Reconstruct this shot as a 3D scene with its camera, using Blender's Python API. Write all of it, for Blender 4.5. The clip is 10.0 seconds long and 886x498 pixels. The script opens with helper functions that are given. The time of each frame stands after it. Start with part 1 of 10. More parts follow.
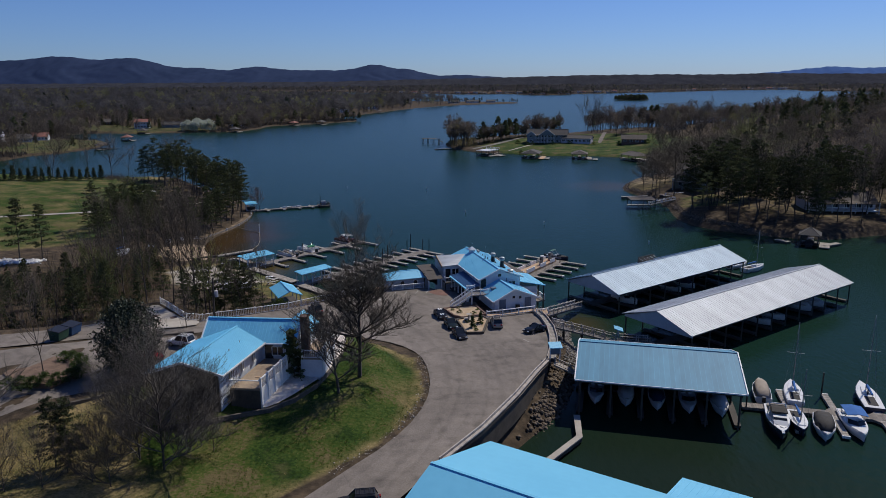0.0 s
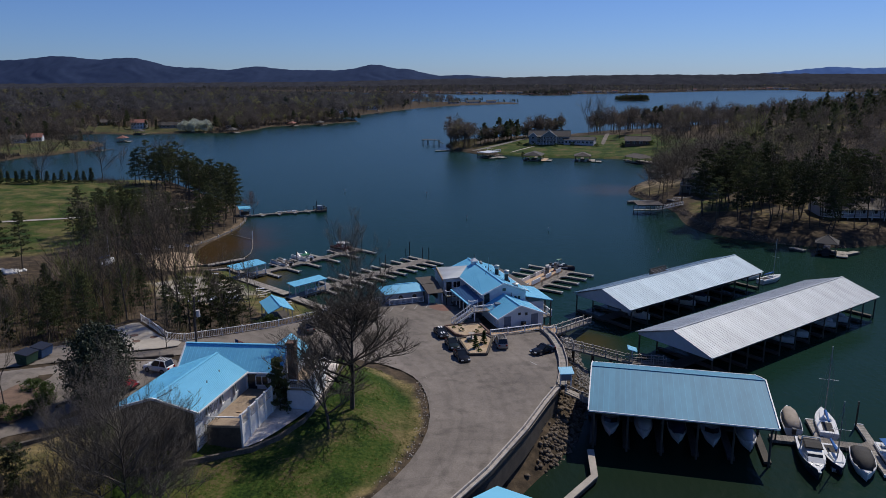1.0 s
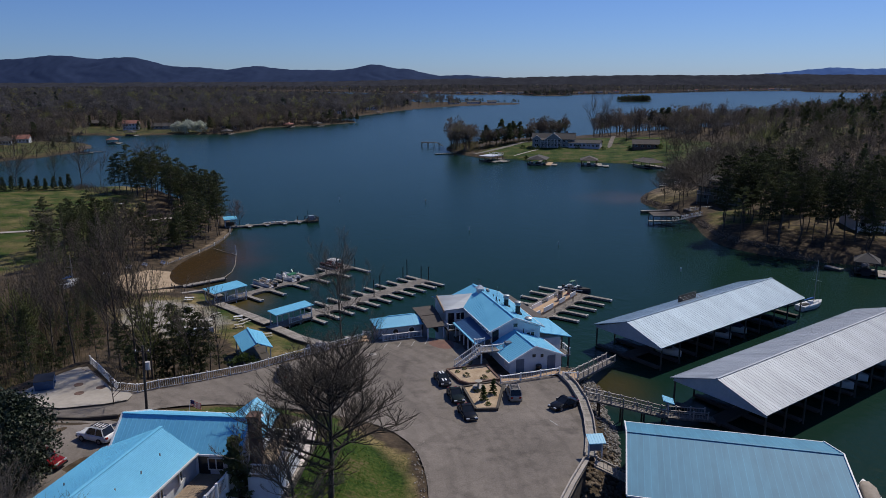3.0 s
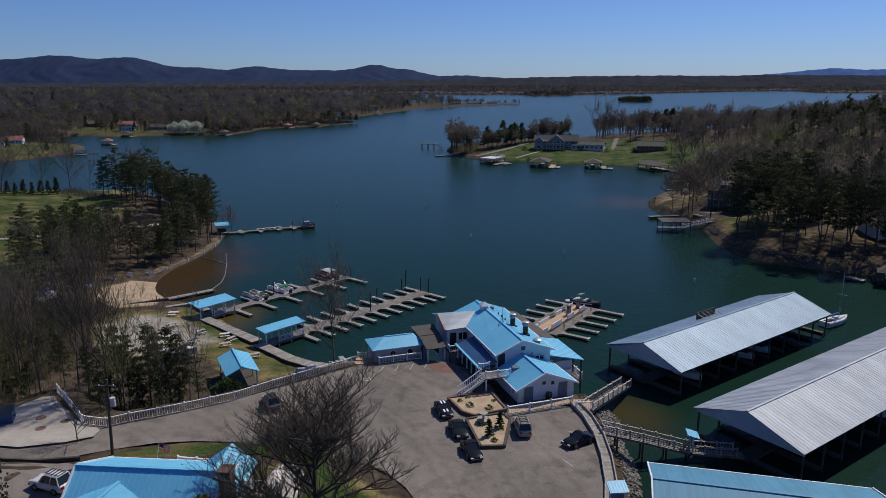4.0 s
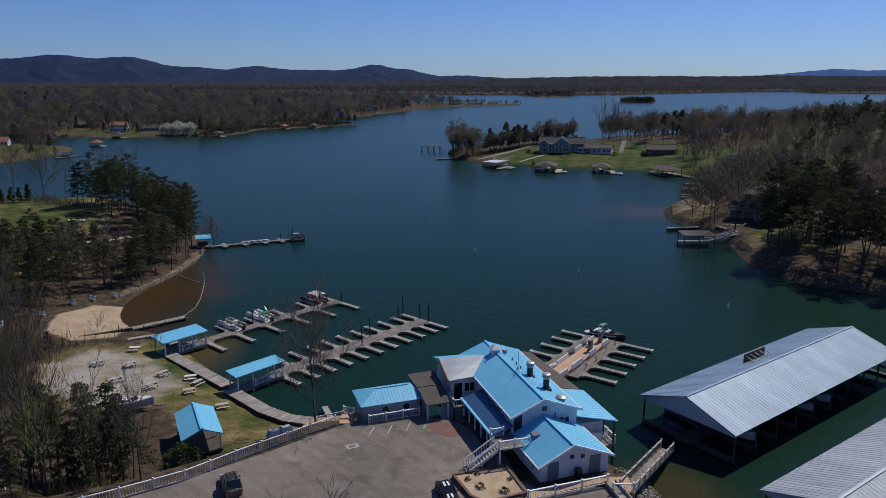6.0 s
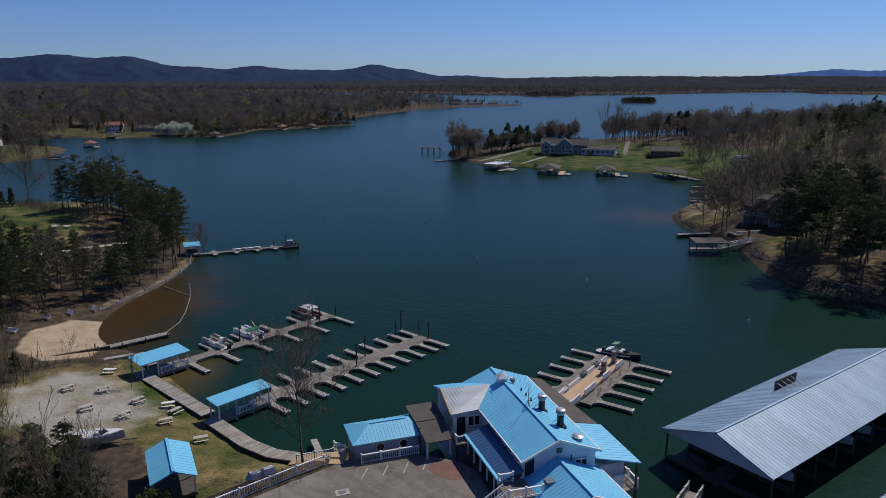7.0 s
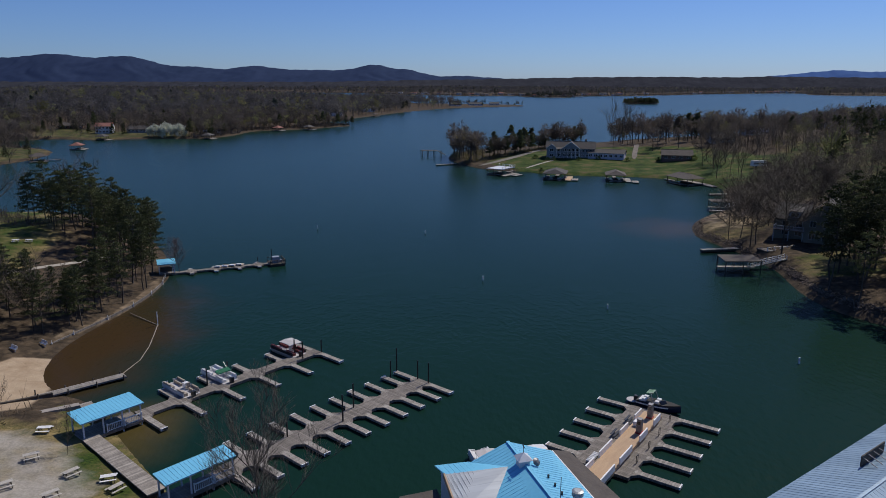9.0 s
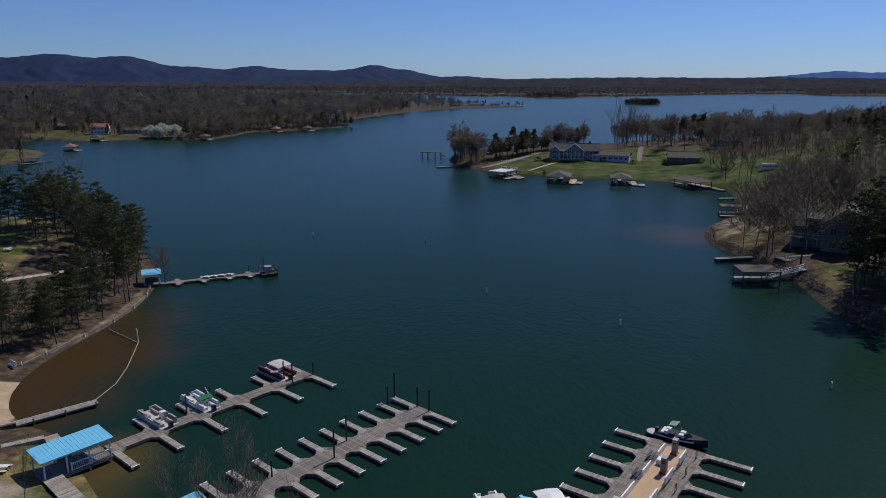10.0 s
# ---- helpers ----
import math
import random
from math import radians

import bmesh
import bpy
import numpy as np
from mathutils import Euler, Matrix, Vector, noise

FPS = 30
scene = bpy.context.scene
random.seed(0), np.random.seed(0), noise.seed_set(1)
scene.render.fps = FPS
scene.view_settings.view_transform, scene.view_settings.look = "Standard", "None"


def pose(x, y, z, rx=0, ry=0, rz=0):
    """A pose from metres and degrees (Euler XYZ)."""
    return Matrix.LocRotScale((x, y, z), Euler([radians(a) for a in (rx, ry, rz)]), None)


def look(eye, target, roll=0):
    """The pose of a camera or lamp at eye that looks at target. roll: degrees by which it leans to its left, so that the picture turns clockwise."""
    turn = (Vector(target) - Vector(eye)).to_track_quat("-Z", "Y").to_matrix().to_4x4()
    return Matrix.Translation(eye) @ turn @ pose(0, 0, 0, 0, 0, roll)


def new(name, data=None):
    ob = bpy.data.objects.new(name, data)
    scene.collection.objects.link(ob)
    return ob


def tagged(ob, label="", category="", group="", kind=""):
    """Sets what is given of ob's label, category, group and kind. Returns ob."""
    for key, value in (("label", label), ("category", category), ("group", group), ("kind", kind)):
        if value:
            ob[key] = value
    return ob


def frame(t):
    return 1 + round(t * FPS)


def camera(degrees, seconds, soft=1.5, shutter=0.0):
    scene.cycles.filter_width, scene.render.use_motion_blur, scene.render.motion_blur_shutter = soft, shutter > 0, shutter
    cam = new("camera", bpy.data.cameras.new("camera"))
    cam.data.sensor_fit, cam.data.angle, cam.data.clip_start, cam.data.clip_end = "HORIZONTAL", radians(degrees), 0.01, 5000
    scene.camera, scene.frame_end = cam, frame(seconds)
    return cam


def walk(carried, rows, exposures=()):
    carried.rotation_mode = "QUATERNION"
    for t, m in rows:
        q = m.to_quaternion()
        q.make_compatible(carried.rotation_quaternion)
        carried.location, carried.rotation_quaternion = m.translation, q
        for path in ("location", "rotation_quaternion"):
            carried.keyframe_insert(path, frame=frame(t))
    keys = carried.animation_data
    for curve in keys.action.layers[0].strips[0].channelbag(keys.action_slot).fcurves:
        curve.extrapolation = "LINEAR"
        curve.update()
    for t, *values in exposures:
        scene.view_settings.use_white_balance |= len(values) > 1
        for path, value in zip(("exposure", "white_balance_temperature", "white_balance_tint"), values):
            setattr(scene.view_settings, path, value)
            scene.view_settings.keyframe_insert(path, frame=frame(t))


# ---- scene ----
# ---- camera ----
cam = camera(64.5, 10.0, 0.6)
PATH = [
    (0, (0.906, -0.958, 42.553), (0.904, 0.988, 42.092), -0.31),
    (1, (0.781, 7.256, 42.828), (0.779, 9.202, 42.367), -0.26),
    (2, (0.639, 15.676, 43.032), (0.638, 17.622, 42.571), -0.21),
    (3, (0.484, 24.28, 43.172), (0.483, 26.226, 42.711), -0.16),
    (4, (0.307, 33.031, 43.266), (0.306, 34.977, 42.806), -0.11),
    (5, (0.116, 41.913, 43.315), (0.116, 43.859, 42.856), -0.06),
    (6, (-0.089, 50.9, 43.331), (-0.09, 52.847, 42.871), -0.01),
    (7, (-0.315, 59.954, 43.329), (-0.315, 61.9, 42.869), 0.04),
    (8, (-0.555, 69.06, 43.312), (-0.555, 71.007, 42.853), 0.09),
    (9, (-0.812, 78.188, 43.293), (-0.811, 80.135, 42.834), 0.14),
    (10, (-1.085, 87.312, 43.281), (-1.084, 89.259, 42.823), 0.19),
]
walk(cam, [(t, look(eye, target, roll)) for t, eye, target, roll in PATH])

# ---- sky, sun, exposure ----
SUN_AZ, SUN_EL = 42.0, 50.0  # degrees: clockwise from +y, and above the horizon
scene.view_settings.exposure = -0.08
world = bpy.data.worlds.new("sky")
scene.world = world
world.use_nodes = True
sky = world.node_tree.nodes.new("ShaderNodeTexSky")
sky.sky_type, sky.sun_disc = "NISHITA", False
sky.sun_elevation, sky.sun_rotation = radians(SUN_EL), radians(SUN_AZ)
sky.altitude, sky.air_density, sky.dust_density, sky.ozone_density = 600, 1.0, 0.4, 6.0
back = world.node_tree.nodes["Background"]
tint = world.node_tree.nodes.new("ShaderNodeMix")  # the clear deep blue of a dry spring day
tint.data_type, tint.blend_type = "RGBA", "MULTIPLY"
tint.inputs[0].default_value, tint.inputs[7].default_value = 1.0, (0.73, 0.92, 1.39, 1)
world.node_tree.links.new(sky.outputs[0], tint.inputs[6])
world.node_tree.links.new(tint.outputs[2], back.inputs[0])
back.inputs[1].default_value = 0.064
lamp = bpy.data.lights.new("sun", "SUN")
lamp.energy, lamp.angle, lamp.color = 3.7, radians(0.6), (1.0, 0.93, 0.82)
sun = new("sun", lamp)
_d = Vector((math.sin(radians(SUN_AZ)) * math.cos(radians(SUN_EL)), math.cos(radians(SUN_AZ)) * math.cos(radians(SUN_EL)), math.sin(radians(SUN_EL))))
sun.matrix_world = look(_d * 300, (0, 0, 0))


# ---- materials ----
def mat(name, c1, c2=None, rough=0.7, metal=0.0, scale=1.0, bump=0.0, bscale=None, spec=0.5, vary=0.0, per="object", stretch=(1, 1, 1), fine=6.0, coat=0.0, planks=None):
    """A surface of two colours mixed by noise at two scales, with fine relief; vary: how far single pieces differ in brightness."""
    m = bpy.data.materials.new(name)
    m.use_nodes = True
    nt = m.node_tree
    b = nt.nodes["Principled BSDF"]
    c2 = c2 or tuple(v * 0.75 for v in c1)
    tc = nt.nodes.new("ShaderNodeTexCoord")
    mp = nt.nodes.new("ShaderNodeMapping")
    mp.inputs["Scale"].default_value = stretch
    geo = nt.nodes.new("ShaderNodeNewGeometry")
    nt.links.new(tc.outputs["Object"], mp.inputs[0])
    n1 = nt.nodes.new("ShaderNodeTexNoise")
    n1.inputs["Scale"].default_value, n1.inputs["Detail"].default_value = scale, 6
    n2 = nt.nodes.new("ShaderNodeTexNoise")
    n2.inputs["Scale"].default_value, n2.inputs["Detail"].default_value = scale * fine, 4
    nt.links.new(mp.outputs[0], n1.inputs[0])
    nt.links.new(mp.outputs[0], n2.inputs[0])
    mixf = nt.nodes.new("ShaderNodeMix")
    mixf.data_type = "FLOAT"
    mixf.inputs[0].default_value = 0.4
    nt.links.new(n1.outputs[0], mixf.inputs[2])
    nt.links.new(n2.outputs[0], mixf.inputs[3])
    ramp = nt.nodes.new("ShaderNodeValToRGB")
    ramp.color_ramp.elements[0].position, ramp.color_ramp.elements[1].position = 0.36, 0.64
    ramp.color_ramp.elements[0].color, ramp.color_ramp.elements[1].color = (*c2, 1), (*c1, 1)
    nt.links.new(mixf.outputs[0], ramp.inputs[0])
    out = ramp.outputs[0]
    if vary:
        if per == "object":
            info = nt.nodes.new("ShaderNodeObjectInfo")
            rnd = info.outputs["Random"]
        elif per == "tree":
            own = nt.nodes.new("ShaderNodeAttribute")
            own.attribute_name = "tree"
            rnd = own.outputs["Fac"]
        else:
            rnd = geo.outputs["Random Per Island"]
        hsv = nt.nodes.new("ShaderNodeHueSaturation")
        mr = nt.nodes.new("ShaderNodeMapRange")
        mr.inputs["To Min"].default_value, mr.inputs["To Max"].default_value = 1 - vary, 1 + vary
        nt.links.new(rnd, mr.inputs[0])
        if per == "tree":
            hue, turn_ = nt.nodes.new("ShaderNodeMapRange"), nt.nodes.new("ShaderNodeMath")
            turn_.operation, turn_.inputs[1].default_value = "PINGPONG", 0.17
            hue.inputs["From Max"].default_value, hue.inputs["To Min"].default_value, hue.inputs["To Max"].default_value = 0.17, 0.478, 0.522
            nt.links.new(rnd, turn_.inputs[0]), nt.links.new(turn_.outputs[0], hue.inputs[0]), nt.links.new(hue.outputs[0], hsv.inputs["Hue"])
        nt.links.new(mr.outputs[0], hsv.inputs["Value"])
        nt.links.new(out, hsv.inputs["Color"])
        out = hsv.outputs[0]
    if planks:
        # boards across the way: each its own shade, with dark gaps between them
        turned, width, lo_, hi_, gap_ = planks
        rot = nt.nodes.new("ShaderNodeMapping")
        rot.inputs["Rotation"].default_value = (0, 0, radians(turned))
        rot.inputs["Scale"].default_value = (1 / width, 1 / width, 1 / width)
        sep = nt.nodes.new("ShaderNodeSeparateXYZ")
        nt.links.new(tc.outputs["Object"], rot.inputs[0])
        nt.links.new(rot.outputs[0], sep.inputs[0])
        cell, gap = nt.nodes.new("ShaderNodeMath"), nt.nodes.new("ShaderNodeMath")
        cell.operation, gap.operation = "FLOOR", "FRACT"
        shade = nt.nodes.new("ShaderNodeTexWhiteNoise")
        shade.noise_dimensions = "1D"
        nt.links.new(sep.outputs[0], cell.inputs[0]), nt.links.new(sep.outputs[0], gap.inputs[0])
        nt.links.new(cell.outputs[0], shade.inputs["W"])
        m1, m2, mul = nt.nodes.new("ShaderNodeMapRange"), nt.nodes.new("ShaderNodeMapRange"), nt.nodes.new("ShaderNodeMath")
        m1.inputs["To Min"].default_value, m1.inputs["To Max"].default_value = lo_, hi_
        m2.inputs["From Min"].default_value, m2.inputs["From Max"].default_value, m2.inputs["To Min"].default_value = 0.06, 0.12, gap_
        mul.operation = "MULTIPLY"
        nt.links.new(shade.outputs["Value"], m1.inputs[0]), nt.links.new(gap.outputs[0], m2.inputs[0])
        nt.links.new(m1.outputs[0], mul.inputs[0]), nt.links.new(m2.outputs[0], mul.inputs[1])
        board = nt.nodes.new("ShaderNodeHueSaturation")
        nt.links.new(out, board.inputs["Color"]), nt.links.new(mul.outputs[0], board.inputs["Value"])
        out = board.outputs[0]
    nt.links.new(out, b.inputs["Base Color"])
    b.inputs["Roughness"].default_value, b.inputs["Metallic"].default_value = rough, metal
    b.inputs["Specular IOR Level"].default_value = spec
    b.inputs["Coat Weight"].default_value = coat
    if bump:
        n3 = nt.nodes.new("ShaderNodeTexNoise")
        n3.inputs["Scale"].default_value, n3.inputs["Detail"].default_value = bscale or scale * fine, 5
        nt.links.new(mp.outputs[0], n3.inputs[0])
        bp = nt.nodes.new("ShaderNodeBump")
        bp.inputs["Strength"].default_value, bp.inputs["Distance"].default_value = bump, 0.1
        nt.links.new(n3.outputs[0], bp.inputs["Height"])
        nt.links.new(bp.outputs[0], b.inputs["Normal"])
    return m


M = {}
M["blue"] = mat("blue_metal_roofing", (0.18, 0.54, 0.76), (0.14, 0.46, 0.68), 0.45, 0.0, 0.25, 0.05, 8, fine=14)
M["blue_shed"] = mat("weathered_blue_roofing", (0.062, 0.245, 0.375), (0.044, 0.185, 0.295), 0.65, 0.0, 0.3, 0.05, 6, stretch=(1, 0.12, 1), fine=6, planks=(0, 0.64, 0.95, 1.06, 1.22))
M["blue_sheen"] = mat("smooth_blue_roofing", (0.19, 0.55, 0.76), (0.165, 0.5, 0.71), 0.32, 0.0, 0.12, 0.03, 4, fine=9)
M["silver"] = mat("galvanised_roofing", (0.37, 0.405, 0.455), (0.26, 0.29, 0.335), 0.55, 0.12, 0.3, 0.06, 5, stretch=(1, 0.12, 1), fine=6, planks=(0, 0.75, 0.95, 1.05, 0.9))
M["white"] = mat("white_paint", (0.72, 0.73, 0.74), (0.6, 0.61, 0.62), 0.6, 0, 0.8, 0.08, 12)
M["trim"] = mat("white_trim", (0.8, 0.8, 0.8), (0.7, 0.7, 0.7), 0.55, 0, 2.0)
M["siding"] = mat("pale_siding", (0.62, 0.65, 0.7), (0.52, 0.55, 0.6), 0.6, 0, 0.6, 0.1, 9)
M["grey_wall"] = mat("grey_metal_wall", (0.3, 0.34, 0.4), (0.22, 0.25, 0.3), 0.6, 0, 0.5)
M["brown_roof"] = mat("brown_shingles", (0.1, 0.085, 0.075), (0.065, 0.055, 0.05), 0.9, 0, 0.7, 0.3, 5)
M["dark"] = mat("dark_glass", (0.02, 0.025, 0.03), (0.012, 0.015, 0.02), 0.12, 0, 0.5)
M["brick"] = mat("brown_brick", (0.17, 0.1, 0.075), (0.11, 0.07, 0.055), 0.85, 0, 1.5, 0.2, 6)
M["wood"] = mat("weathered_deck_wood", (0.24, 0.21, 0.185), (0.13, 0.115, 0.1), 0.85, 0, 0.5, 0.2, 8, stretch=(1, 6, 1), planks=(0, 0.3, 0.72, 1.2, 0.45))
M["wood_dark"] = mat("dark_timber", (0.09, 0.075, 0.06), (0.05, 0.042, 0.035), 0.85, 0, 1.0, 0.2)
M["wood_tan"] = mat("tan_deck_boards", (0.48, 0.33, 0.2), (0.38, 0.25, 0.15), 0.75, 0, 0.5, 0.1, 8, stretch=(1, 5, 1))
M["wood_old"] = mat("old_board", (0.42, 0.38, 0.34), (0.25, 0.22, 0.2), 0.85, 0, 1.2, 0.2, vary=0.25)
M["concrete"] = mat("pale_concrete", (0.42, 0.38, 0.33), (0.3, 0.27, 0.235), 0.9, 0, 0.3, 0.2, 4)
M["rubber"] = mat("black_rubber", (0.02, 0.02, 0.02), (0.013, 0.013, 0.013), 0.8, 0, 3)
M["steel"] = mat("dull_steel", (0.25, 0.25, 0.26), (0.16, 0.16, 0.17), 0.5, 0.6, 2)
M["black"] = mat("black_paint", (0.02, 0.02, 0.022), (0.013, 0.013, 0.014), 0.4, 0, 2)


# ---- mesh helpers ----
class Build:
    """Gathers points and faces of one mesh."""

    def __init__(self):
        self.v, self.f, self.extra = [], [], None

    def poly(self, pts):
        n = len(self.v)
        self.v += [tuple(p) for p in pts]
        self.f.append(tuple(range(n, n + len(pts))))
        return self

    def hull8(self, a, b):
        """A six-sided solid between two rings of four points."""
        n = len(self.v)
        self.v += [tuple(p) for p in a] + [tuple(p) for p in b]
        for q in ((0, 3, 2, 1), (4, 5, 6, 7), (0, 1, 5, 4), (1, 2, 6, 5), (2, 3, 7, 6), (3, 0, 4, 7)):
            self.f.append(tuple(n + i for i in q))
        return self

    def box(self, x0, x1, y0, y1, z0, z1):
        return self.hull8([(x0, y0, z0), (x1, y0, z0), (x1, y1, z0), (x0, y1, z0)], [(x0, y0, z1), (x1, y0, z1), (x1, y1, z1), (x0, y1, z1)])

    def beam(self, p, q, w, h=None):
        """A bar from p to q, w wide and h high."""
        p, q = Vector(p), Vector(q)
        h = h or w
        d = (q - p).normalized()
        s = d.cross(Vector((0, 0, 1)))
        s = s.normalized() if s.length > 1e-4 else Vector((1, 0, 0))
        u = s.cross(d).normalized()
        ring = [s * -w / 2 + u * -h / 2, s * w / 2 + u * -h / 2, s * w / 2 + u * h / 2, s * -w / 2 + u * h / 2]
        return self.hull8([p + r for r in ring], [q + r for r in ring])

    def tube(self, p, q, r0, r1=None, n=8, cap=True):
        p, q = Vector(p), Vector(q)
        r1 = r0 if r1 is None else r1
        d = (q - p).normalized()
        s = d.cross(Vector((0, 0, 1)))
        s = s.normalized() if s.length > 1e-4 else Vector((1, 0, 0))
        u = s.cross(d)
        k = len(self.v)
        for c, r in ((p, r0), (q, r1)):
            for i in range(n):
                a = 2 * math.pi * i / n
                self.v.append(tuple(c + s * math.cos(a) * r + u * math.sin(a) * r))
        for i in range(n):
            j = (i + 1) % n
            self.f.append((k + i, k + j, k + n + j, k + n + i))
        if cap:
            self.f.append(tuple(range(k + n - 1, k - 1, -1)))
            self.f.append(tuple(range(k + n, k + 2 * n)))
        return self

    def loft(self, rings, cap=True):
        """Skin through rings with the same number of points."""
        k, n = len(self.v), len(rings[0])
        for r in rings:
            self.v += [tuple(p) for p in r]
        for a in range(len(rings) - 1):
            for i in range(n):
                j = (i + 1) % n
                self.f.append((k + a * n + i, k + a * n + j, k + (a + 1) * n + j, k + (a + 1) * n + i))
        if cap:
            self.f.append(tuple(range(k + n - 1, k - 1, -1)))
            self.f.append(tuple(range(k + (len(rings) - 1) * n, k + len(rings) * n)))
        return self

    def prism(self, outline, z0, z1):
        """An upright slab on a plan outline."""
        return self.loft([[(x, y, z0) for x, y in outline], [(x, y, z1) for x, y in outline]])

    def mesh(self, name, smooth=False):
        me = bpy.data.meshes.new(name)
        me.from_pydata(self.v, [], self.f)
        bm = bmesh.new()
        bm.from_mesh(me)
        if len(bm.faces) < 30000:
            bmesh.ops.recalc_face_normals(bm, faces=bm.faces)
        bm.to_mesh(me)
        bm.free()
        if smooth:
            me.shade_smooth()
        return me


def empty(name, m, label="", category="", group=""):
    """A thing: an empty at its base, under which its parts go."""
    ob = new(name)
    ob.matrix_basis = m
    return tagged(ob, label, category, group)


def part(name, b, material, parent=None, label="", smooth=False, kind=""):
    """Links what a Build has gathered as one mesh under a thing or a part."""
    ob = new(name, b.mesh(name, smooth))
    ob.data.materials.append(material)
    if parent is not None:
        ob.parent = parent
    if b.extra is not None and b.extra.v:
        part("seams", b.extra, material, ob, kind="stuff")
    return tagged(ob, label, kind=kind)


def flat(x, y, z=0.0, turn=0.0):
    return pose(x, y, z, 0, 0, turn)


# ---- plan: shores and heights ----
SHORE_MARINA = [(-6, -400), (-6, 0), (-3, 40), (3, 62), (8.4, 73.8), (15.8, 83), (19, 92), (22.5, 104), (22, 112), (24, 120), (18, 126), (10, 132), (-4, 134),
                (-12, 137), (-18.5, 136), (-22, 137.5), (-31.5, 147), (-42, 159), (-49, 168), (-56, 171), (-61, 176), (-64, 184), (-64.5, 194), (-61.5, 212),
                (-62, 226), (-65, 240), (-76, 261), (-90, 282), (-108, 293), (-135, 294), (-170, 292), (-200, 300), (-300, 330), (-600, 420), (-3000, 600), (-3000, -400)]
SHORE_EAST = [(2000, 120), (600, 150), (200, 190), (127, 194), (113, 188.5), (104, 187), (97, 189), (91, 193), (84, 197), (77.5, 205), (75, 216), (76.5, 228), (79, 240), (78.5, 252), (76, 264), (73, 277), (76, 292), (86.5, 309), (101, 319), (107, 341),
              (113, 360), (118.5, 375), (115, 389), (104, 406), (92, 412.5), (75, 415), (60, 418), (47, 424), (40, 433), (25, 437), (16.5, 449), (6, 473), (1, 502), (12, 536), (52, 580), (130, 608), (250, 690), (340, 800), (520, 980), (900, 1250), (2000, 1500)]
SHORE_WEST = [(-3000, 430), (-600, 350), (-300, 345), (-252, 372), (-252, 415), (-252, 434), (-241, 447), (-237, 468), (-237, 488), (-241, 506), (-247, 524), (-256, 540), (-296, 566), (-330, 610), (-308, 637), (-270, 622), (-242, 637), (-211, 638), (-189, 644), (-176, 672), (-178, 728), (-160, 744), (-134, 762),
              (-92, 822), (-94, 834), (-150, 842), (-118, 955), (-101, 1028), (-74, 1130), (-47, 1228), (-3, 1342), (75, 1430), (166, 1482), (158, 1560), (-40, 1650), (-330, 1760), (-500, 2100), (-3000, 2300)]
SHORE_NORTH = [(-4400, 3300), (-1300, 3500), (-420, 3500), (-200, 2800), (-40, 2880), (94, 2575), (250, 2780), (290, 2400), (440, 2430), (470, 2640), (730, 2757), (940, 3000), (1280, 3360), (1600, 3600), (1740, 3580), (1640, 3300), (1480, 2960), (2400, 2650), (4400, 2300), (4400, 4600), (-4400, 4600)]
ISLAND = [(401, 1690), (436, 1668), (478, 1676), (492, 1704), (455, 1730), (410, 1718)]


def rounded(poly, times=2):
    p = np.array(poly, float)
    for _ in range(times):
        q = np.roll(p, -1, 0)
        p = np.stack([p * 0.75 + q * 0.25, p * 0.25 + q * 0.75], 1).reshape(-1, 2)
    return p


LANDS = [rounded(s) for s in (SHORE_MARINA, SHORE_EAST, SHORE_WEST, SHORE_NORTH, ISLAND)]


def inside(poly, x, y):
    poly = np.asarray(poly, float)
    x, y = np.asarray(x, float), np.asarray(y, float)
    hit = np.zeros(x.shape, bool)
    x0, y0 = poly[-1]
    for x1, y1 in poly:
        c = (y1 > y) != (y0 > y)
        with np.errstate(divide="ignore", invalid="ignore"):
            hit ^= c & (x < (x0 - x1) * (y - y1) / (y0 - y1 if y0 != y1 else 1e-9) + x1)
        x0, y0 = x1, y1
    return hit


def away(poly, x, y):
    """Distance to a closed outline, positive inside."""
    poly = np.asarray(poly, float)
    x, y = np.asarray(x, float), np.asarray(y, float)
    best = np.full(x.shape, 1e12)
    a = poly[-1]
    for b in poly:
        d = b - a
        t = np.clip(((x - a[0]) * d[0] + (y - a[1]) * d[1]) / max(d @ d, 1e-9), 0, 1)
        best = np.minimum(best, (x - a[0] - t * d[0]) ** 2 + (y - a[1] - t * d[1]) ** 2)
        a = b
    return np.where(inside(poly, x, y), 1, -1) * np.sqrt(best)


def step(a, b, v):
    t = np.clip((v - a) / (b - a), 0, 1)
    return t * t * (3 - 2 * t)


def wob(x, y, s, k=0.0):
    """A gentle roll of the land, between -1 and 1."""
    return (np.sin(x / s + 1.3 + k) * np.cos(y / s * 0.83 - 0.7 * k) + 0.5 * np.sin(x / s * 2.3 - y / s * 1.7 + k)) / 1.5


